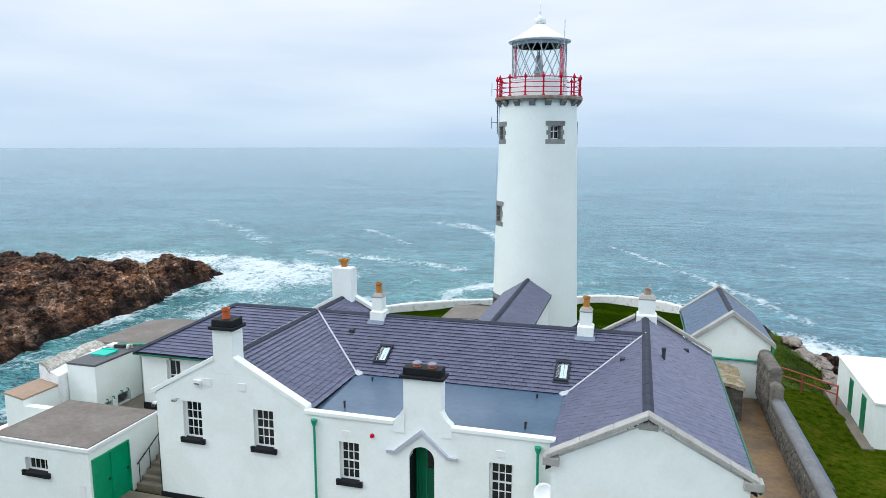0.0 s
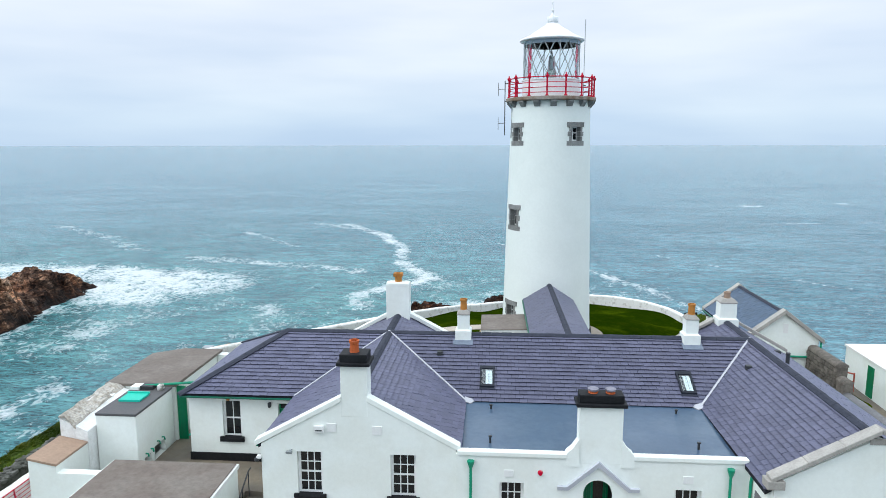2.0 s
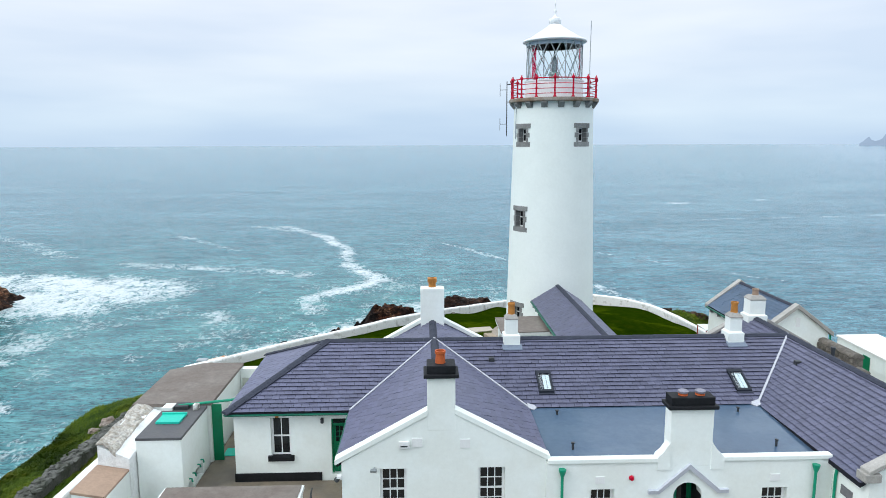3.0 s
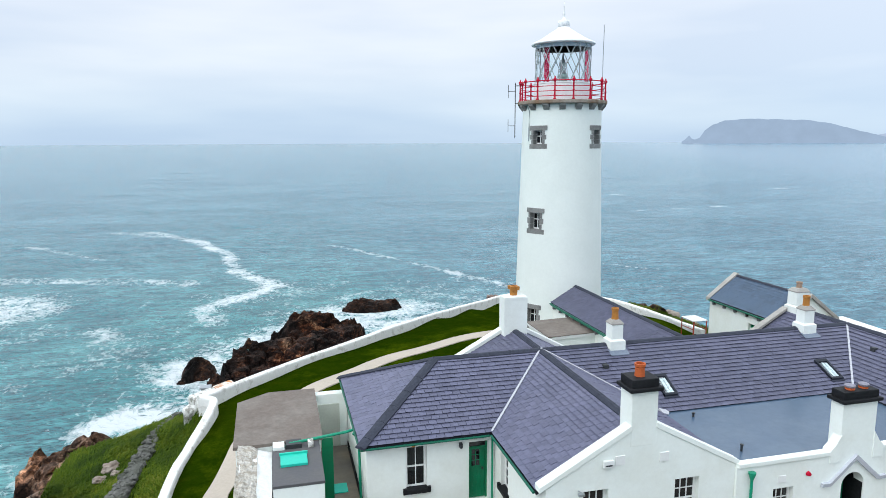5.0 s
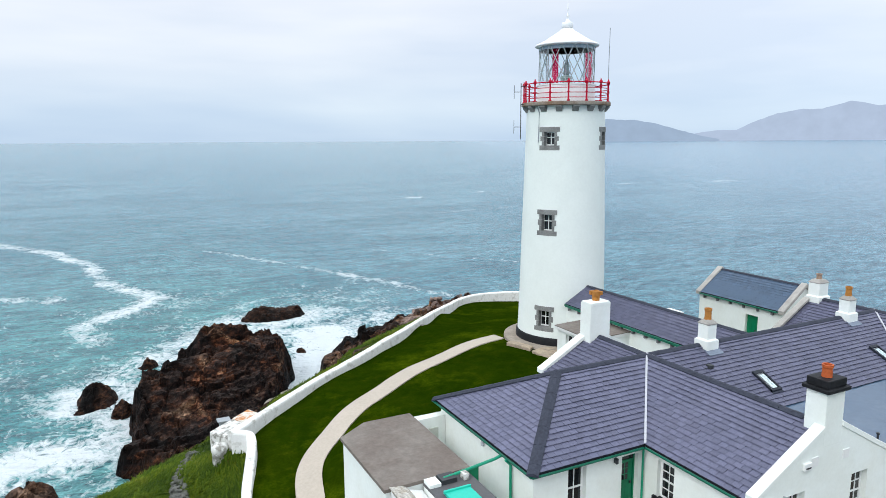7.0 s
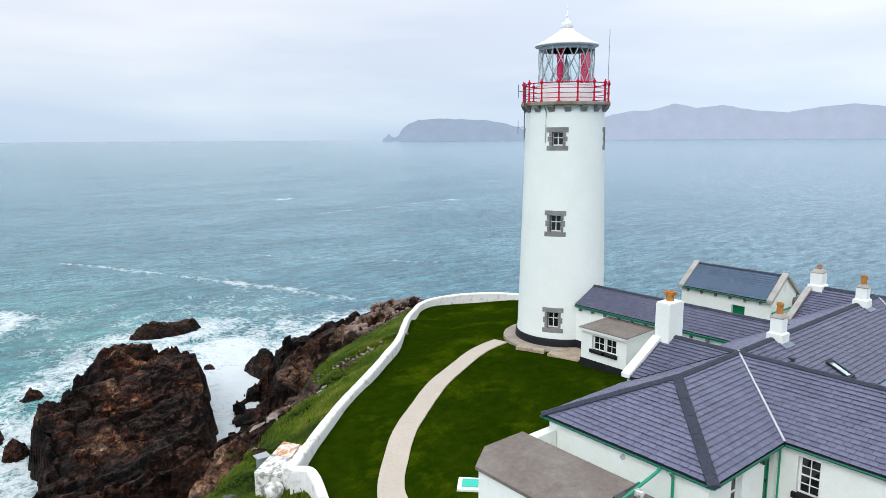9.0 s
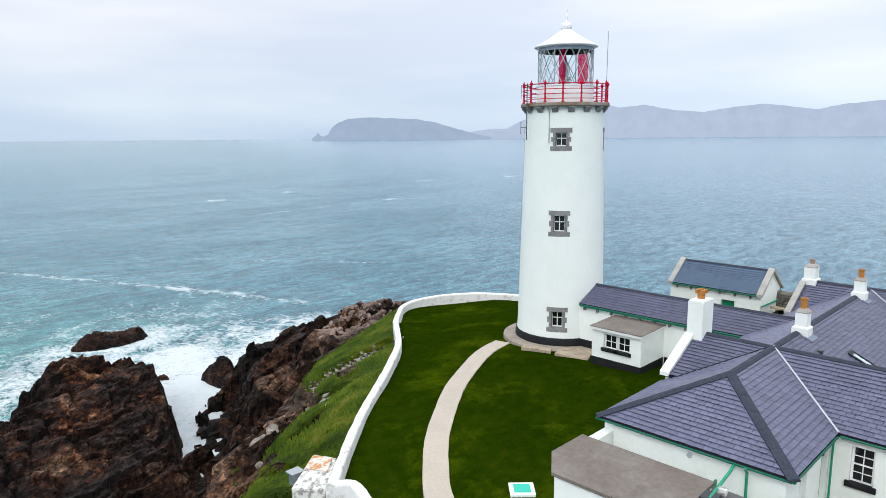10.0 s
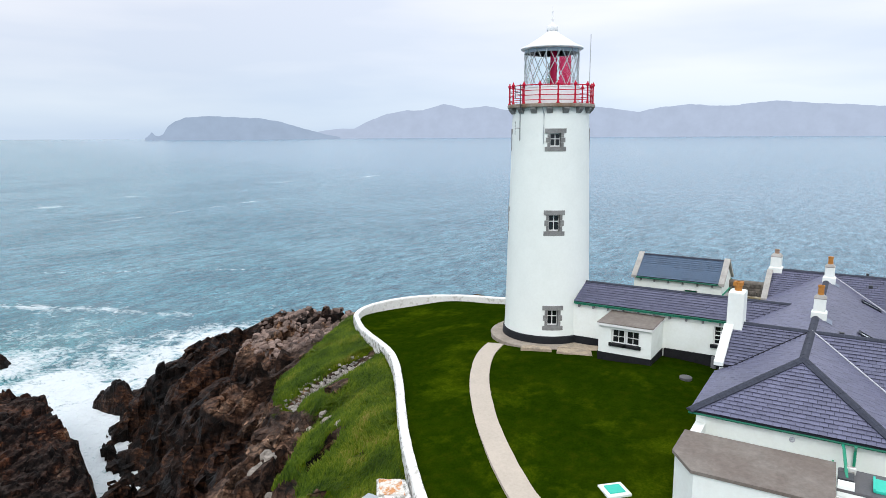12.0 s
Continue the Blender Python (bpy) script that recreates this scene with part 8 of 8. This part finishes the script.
tagged(pydata("rubble", verts, faces, material("pinkish_grey_rubble", (0.19, 0.135, 0.112), 0.9, vary=0.3, scale=0.6, fine=8, bump=0.7, dist=0.04, second=(0.075, 0.050, 0.042), amount=0.9, island=0.6)), "loose pinkish-grey rubble along the crest of the point", "rubble", kind="stuff")

# ==== paved yards ====
bm = bmesh.new()
prism(bm, [(-17.52, -23.0), (-12.9, -23.0), (-12.9, -22.55), (-11.42, -22.55), (-11.42, -20.22), (-16.12, -20.22), (-16.12, -13.9), (-17.45, -13.9), (-17.45, -18.45), (-17.52, -18.5)], -0.4, 0.54)
tagged(part("yard_paving", bm, YARD, None), "wet brown concrete yard between the house and the stores", "paving", kind="structure")
bm = bmesh.new()
prism(bm, [(-12.9, -34.0), (13.0, -34.0), (13.0, -27.0), (10.0, -26.78), (4.4, -26.78), (4.4, -25.05), (-4.8, -25.05), (-4.9, -24.95), (-12.9, -24.95)], -1.4, -0.80)
tagged(part("forecourt", bm, YARD, None), "worn concrete forecourt before the house", "paving", kind="structure")
drain = thing("drain_cover", "teal drain cover lying in the wet yard", "drain cover", (-16.8, -17.6, 0.54))
part("plate", boxes((-17.2, -18.0, 0.54, -16.5, -17.3, 0.58), bevel=0.01), HATCH, drain)
for x0, y0, x1, y1, z in ((-19.35, -13.3, -18.5, -12.7, 0.12), (-19.9, -13.9, -19.2, -13.35, 0.05), (-20.6, -14.4, -19.9, -13.9, 0.0)):
    tagged(part("flagstone", boxes((x0, y0, z - 0.3, x1, y1, z + 0.06), bevel=0.02), YARD, None), "brown weathered flagstone by the store wall", "flagstone", "flagstones")
# flagstones at the foot of the tower
for pts in ([(-4.55, -0.15), (-3.95, -0.1), (-3.45, -1.75), (-3.95, -2.1)], [(-4.1, -2.5), (-3.4, -2.3), (-2.7, -4.3), (-3.9, -4.85)], [(-3.3, -2.2), (-2.0, -2.6), (-1.6, -4.9), (-2.6, -4.6)]):
    bm = bmesh.new()
    prism(bm, pts[::-1], 0.0, 0.60)
    bmesh.ops.bevel(bm, geom=[e for e in bm.edges], offset=0.03, segments=1, affect="EDGES")
    tagged(part("flagstone", bm, material("sandy_flagstone", (0.40, 0.32, 0.23), 0.9, vary=0.2, scale=1.5, fine=8, bump=0.5, second=(0.24, 0.20, 0.16), amount=0.8), None), "rough sandy flagstone at the foot of the tower", "flagstone", "flagstones")
cover = thing("manhole_cover", "round dark manhole cover on the lawn", "manhole cover", (-4.98, -10.72, 0.7))
bm = bmesh.new()
lathe(bm, (-4.98, -10.72, ground_at(-4.98, -10.72)), [(0.36, -0.3), (0.36, 0.10), (0.33, 0.13), (0.0, 0.13)], 20)
part("lid", bm, ASPHALT, cover)
for y in (-11.6, -13.0):
    part("buttress", boxes((-1.72, y - 0.14, 0.3, -1.50, y + 0.14, 1.08), bevel=0.02), CAPSTONE, linkh, "grey concrete buttress")

# garden seat with a red frame, by the north lawn
seat = thing("red_frame_table", "pale slatted table on a red tubular frame", "table", (12.2, 1.5, -0.9))
for dx in (-0.55, 0.55):
    for dy in (-0.75, 0.75):
        bm = bmesh.new()
        tube(bm, [(12.0 + dx, 1.5 + dy, -1.3), (12.0 + dx, 1.5 + dy, 0.30)], 0.045, 6)
        part("leg", bm, RUST, seat)
    bm = bmesh.new()
    tube(bm, [(12.0 + dx, 0.75, -0.35), (12.0 + dx, 2.25, -0.35)], 0.035, 6)
    part("stretcher", bm, RUST, seat)
for k in range(6):
    part("slat", boxes((11.4 + 0.21 * k, 0.7, 0.30, 11.58 + 0.21 * k, 2.3, 0.34)), FRAME, seat)

# ==== small fittings of the house ====
bm = bmesh.new()
lathe(bm, (7.9, -19.1, 4.78), [(0.075, -0.2), (0.075, 0.42), (0.09, 0.42), (0.09, 0.52), (0.0, 0.52)], 10)
part("vent_pipe", bm, IRON, house, "black roof vent pipe")
for x, y in ((-5.9, -18.1), (6.35, -19.3), (9.0, -15.6)):
    k = RZ - abs(y - RY) * (RZ - EZ) / 3.52 if x < 0 else RZ - abs(x - 7.24) * (RZ - EZ) / 3.0
    part("roof_vent", boxes((x - 0.11, y - 0.11, k - 0.05, x + 0.11, y + 0.11, k + 0.14), bevel=0.02), IRON, house, "small black roof vent")
alarm = thing("alarm_box", "small round red alarm sounder on the front wall", "alarm", (-2.12, -25.02, 2.94))
bm = bmesh.new()
bmesh.ops.create_cone(bm, cap_ends=True, segments=16, radius1=0.085, radius2=0.06, depth=0.09, matrix=Matrix.Translation((-2.12, -25.02, 2.94)) @ Euler((math.pi / 2, 0, 0)).to_matrix().to_4x4())
part("sounder", bm, RED, alarm)
bell = thing("alarm_bell_box", "white alarm box with a dark strip on the gable", "alarm", (-9.36, -24.9, 4.17))
part("cover", boxes((-9.53, -24.97, 4.06, -9.19, -24.87, 4.29), bevel=0.025), FRAME, bell)
part("strip", boxes((-9.47, -24.982, 4.12, -9.25, -24.97, 4.16)), IRON, bell)
lamp = thing("security_lamp", "small grey security lamp on a bracket", "lamp", (-10.3, -24.95, 3.42))
bm = bmesh.new()
tube(bm, [(-10.3, -24.87, 3.41), (-10.3, -25.09, 3.47)], 0.02, 6)
part("bracket", bm, STEEL, lamp)
part("head", boxes((-10.42, -25.19, 3.39, -10.22, -25.07, 3.47), bevel=0.015), STEEL, lamp)
cam = thing("wall_camera", "dark dome camera under the eaves corner", "camera", (-11.5, -24.77, 3.05))
part("bracket", boxes((-11.5, -24.95, 3.08, -11.35, -24.79, 3.16)), FRAME, cam)
bm = bmesh.new()
bmesh.ops.create_uvsphere(bm, u_segments=12, v_segments=8, radius=0.09, matrix=Matrix.Translation((-11.5, -24.89, 3.03)))
part("dome", bm, IRON, cam, smooth=True)
wl1 = thing("wall_lantern", "small dark wall lantern beside the green door", "lamp", (-12.65, -20.25, 3.0))
part("back", boxes((-12.70, -20.18, 2.92, -12.60, -20.15, 3.10)), IRON, wl1)
bm = bmesh.new()
lathe(bm, (-12.65, -20.25, 2.9), [(0.03, 0.0), (0.06, 0.03), (0.06, 0.16), (0.075, 0.17), (0.0, 0.24)], 10)
part("head", bm, IRON, wl1)
bm = bmesh.new()
lathe(bm, (0, 0, 0), [(0.10, 0.0), (0.10, 0.05), (0.05, 0.06), (0.0, 0.04)], 14)
bm.transform(Matrix.Translation((-16.06, -16.92, 3.0)) @ Euler((0, -math.pi / 2, 0)).to_matrix().to_4x4())
part("wall_vent", bm, LEAD, house, "round grey wall vent")
bm = bmesh.new()
tube(bm, [(-16.36, -18.95, 3.34), (-16.16, -18.95, 3.1), (-16.13, -18.95, 0.6)], 0.05, 8)
part("downpipe", bm, TEAL, house)
part("rust_stain_hook", boxes((-14.44, -20.22, 3.14, -14.32, -20.15, 3.30), bevel=0.01), POT, house, "rusty orange hook over the window")
bin_ob = thing("white_tank", "rounded white oil tank beside the front door", "tank", (-1.45, -25.3, -0.8))
bm = bmesh.new()
lathe(bm, (-1.35, -25.52, -0.8), [(0.30, 0.0), (0.32, 0.05), (0.32, 0.75), (0.26, 0.90), (0.0, 0.95)], 18)
part("shell", bm, WHITEMETAL, bin_ob, smooth=True)
dish = thing("satellite_dish", "white satellite dish on a wall bracket", "dish", (4.3, -25.4, 1.9))
bm = bmesh.new()
lathe(bm, (0, 0, 0), [(0.02, 0.0), (0.16, 0.02), (0.28, 0.07), (0.36, 0.13), (0.355, 0.145), (0.27, 0.085), (0.16, 0.04), (0.0, 0.02)], 20)
bm.transform(Matrix.Translation((4.15, -25.55, 1.95)) @ Euler((radians(62), 0, radians(-12))).to_matrix().to_4x4())
part("reflector", bm, WHITEMETAL, dish, smooth=True)
bm = bmesh.new()
tube(bm, [(4.45, -25.45, 1.9), (4.15, -25.5, 1.92)], 0.025, 6)
part("arm", bm, STEEL, dish)
part("wall_grille", boxes((4.42, -26.0, 2.55, 4.47, -25.45, 2.85)), CAPSTONE, house, "grey wall grille")


# ==== long grass on the banks ====
def grass_tufts(name, label, where, density, tall, seed):
    """Bent blades over the unmown ground: where(x, y) tells if grass grows; one mesh."""
    g = np.random.default_rng(seed)
    x0, x1, y0, y1 = where
    n = int((x1 - x0) * (y1 - y0) * density)
    px, py = g.uniform(x0, x1, n), g.uniform(y0, y1, n)
    ix, iy = np.clip(np.searchsorted(gx, px) - 1, 0, len(gx) - 2), np.clip(np.searchsorted(gy, py) - 1, 0, len(gy) - 2)
    grows = (~is_in[iy, ix]) & (rocky[iy, ix] < 0.35) & (d_in[iy, ix] > 0.4) & (d_in[iy, ix] < 13.0)
    px, py, ix, iy = px[grows], py[grows], ix[grows], iy[grows]
    fx, fy = (px - gx[ix]) / (gx[ix + 1] - gx[ix]), (py - gy[iy]) / (gy[iy + 1] - gy[iy])
    pz = (GZ[iy, ix] * (1 - fx) + GZ[iy, ix + 1] * fx) * (1 - fy) + (GZ[iy + 1, ix] * (1 - fx) + GZ[iy + 1, ix + 1] * fx) * fy
    blades = 6
    m = len(px) * blades
    bx, by, bz = (np.repeat(a, blades) for a in (px, py, pz))
    bx, by = bx + g.normal(0, 0.10, m), by + g.normal(0, 0.10, m)
    lean = g.normal(0.5, 0.45, m) + 1.3 * np.repeat(np.sin(px * 0.35) * np.cos(py * 0.3) + 0.4 * np.sin(px * 1.1 + py * 0.8), blades)
    h = np.repeat(g.uniform(0.5, 1.0, len(px)), blades) * tall * g.uniform(0.6, 1.1, m)
    w = g.uniform(0.014, 0.030, m)
    ox, oy = np.cos(lean), np.sin(lean)
    sx, sy = -oy * w, ox * w
    reach = h * g.uniform(0.7, 1.5, m)
    verts = np.stack([np.stack([bx - sx, by - sy, bz - 0.05], -1), np.stack([bx + sx, by + sy, bz - 0.05], -1),
                      np.stack([bx + ox * reach * 0.4 + sx * 0.8, by + oy * reach * 0.4 + sy * 0.8, bz + h * 0.65], -1),
                      np.stack([bx + ox * reach * 0.4 - sx * 0.8, by + oy * reach * 0.4 - sy * 0.8, bz + h * 0.65], -1),
                      np.stack([bx + ox * reach, by + oy * reach, bz + h * 0.85], -1)], 1).reshape(-1, 3)
    base = np.arange(m) * 5
    faces = [(a, a + 1, a + 2, a + 3) for a in base.tolist()] + [(a + 3, a + 2, a + 4) for a in base.tolist()]
    ob = pydata(name, verts.tolist(), faces, GRASSBLADE, None)
    return tagged(ob, label, "grass", kind="stuff")


GRASSBLADE = bpy.data.materials.new("long_grass_blade")
GRASSBLADE.use_nodes = True
t = GRASSBLADE.node_tree
b = t.nodes["Principled BSDF"]
b.inputs["Roughness"].default_value, b.inputs["Specular IOR Level"].default_value = 0.7, 0.1
geo = t.nodes.new("ShaderNodeNewGeometry")
nz = node(t, "ShaderNodeTexNoise", Scale=0.45, Detail=3.0)
t.links.new(geo.outputs["Position"], nz.inputs["Vector"])
mx = t.nodes.new("ShaderNodeMath")
mx.operation = "MULTIPLY_ADD"
mx.inputs[1].default_value = 0.28
t.links.new(geo.outputs["Random Per Island"], mx.inputs[0])
t.links.new(nz.outputs["Fac"], mx.inputs[2])
rp = t.nodes.new("ShaderNodeValToRGB")
el = rp.color_ramp.elements
el[0].position, el[0].color = 0.42, (0.016, 0.036, 0.002, 1)
el[1].position, el[1].color = 0.98, (0.19, 0.145, 0.040, 1)
for at, col in ((0.64, (0.048, 0.086, 0.003, 1)), (0.82, (0.098, 0.130, 0.006, 1))):
    e = el.new(at)
    e.color = col
t.links.new(mx.outputs[0], rp.inputs[0])
t.links.new(rp.outputs[0], b.inputs["Base Color"])
grass_tufts("long_grass", "long yellow-green grass on the cliff banks", (-33, 4, -18, 25), 80, 0.34, 4)
grass_tufts("long_grass", "long yellow-green grass on the east slope", (12, 24, -4, 26), 24, 0.30, 8)
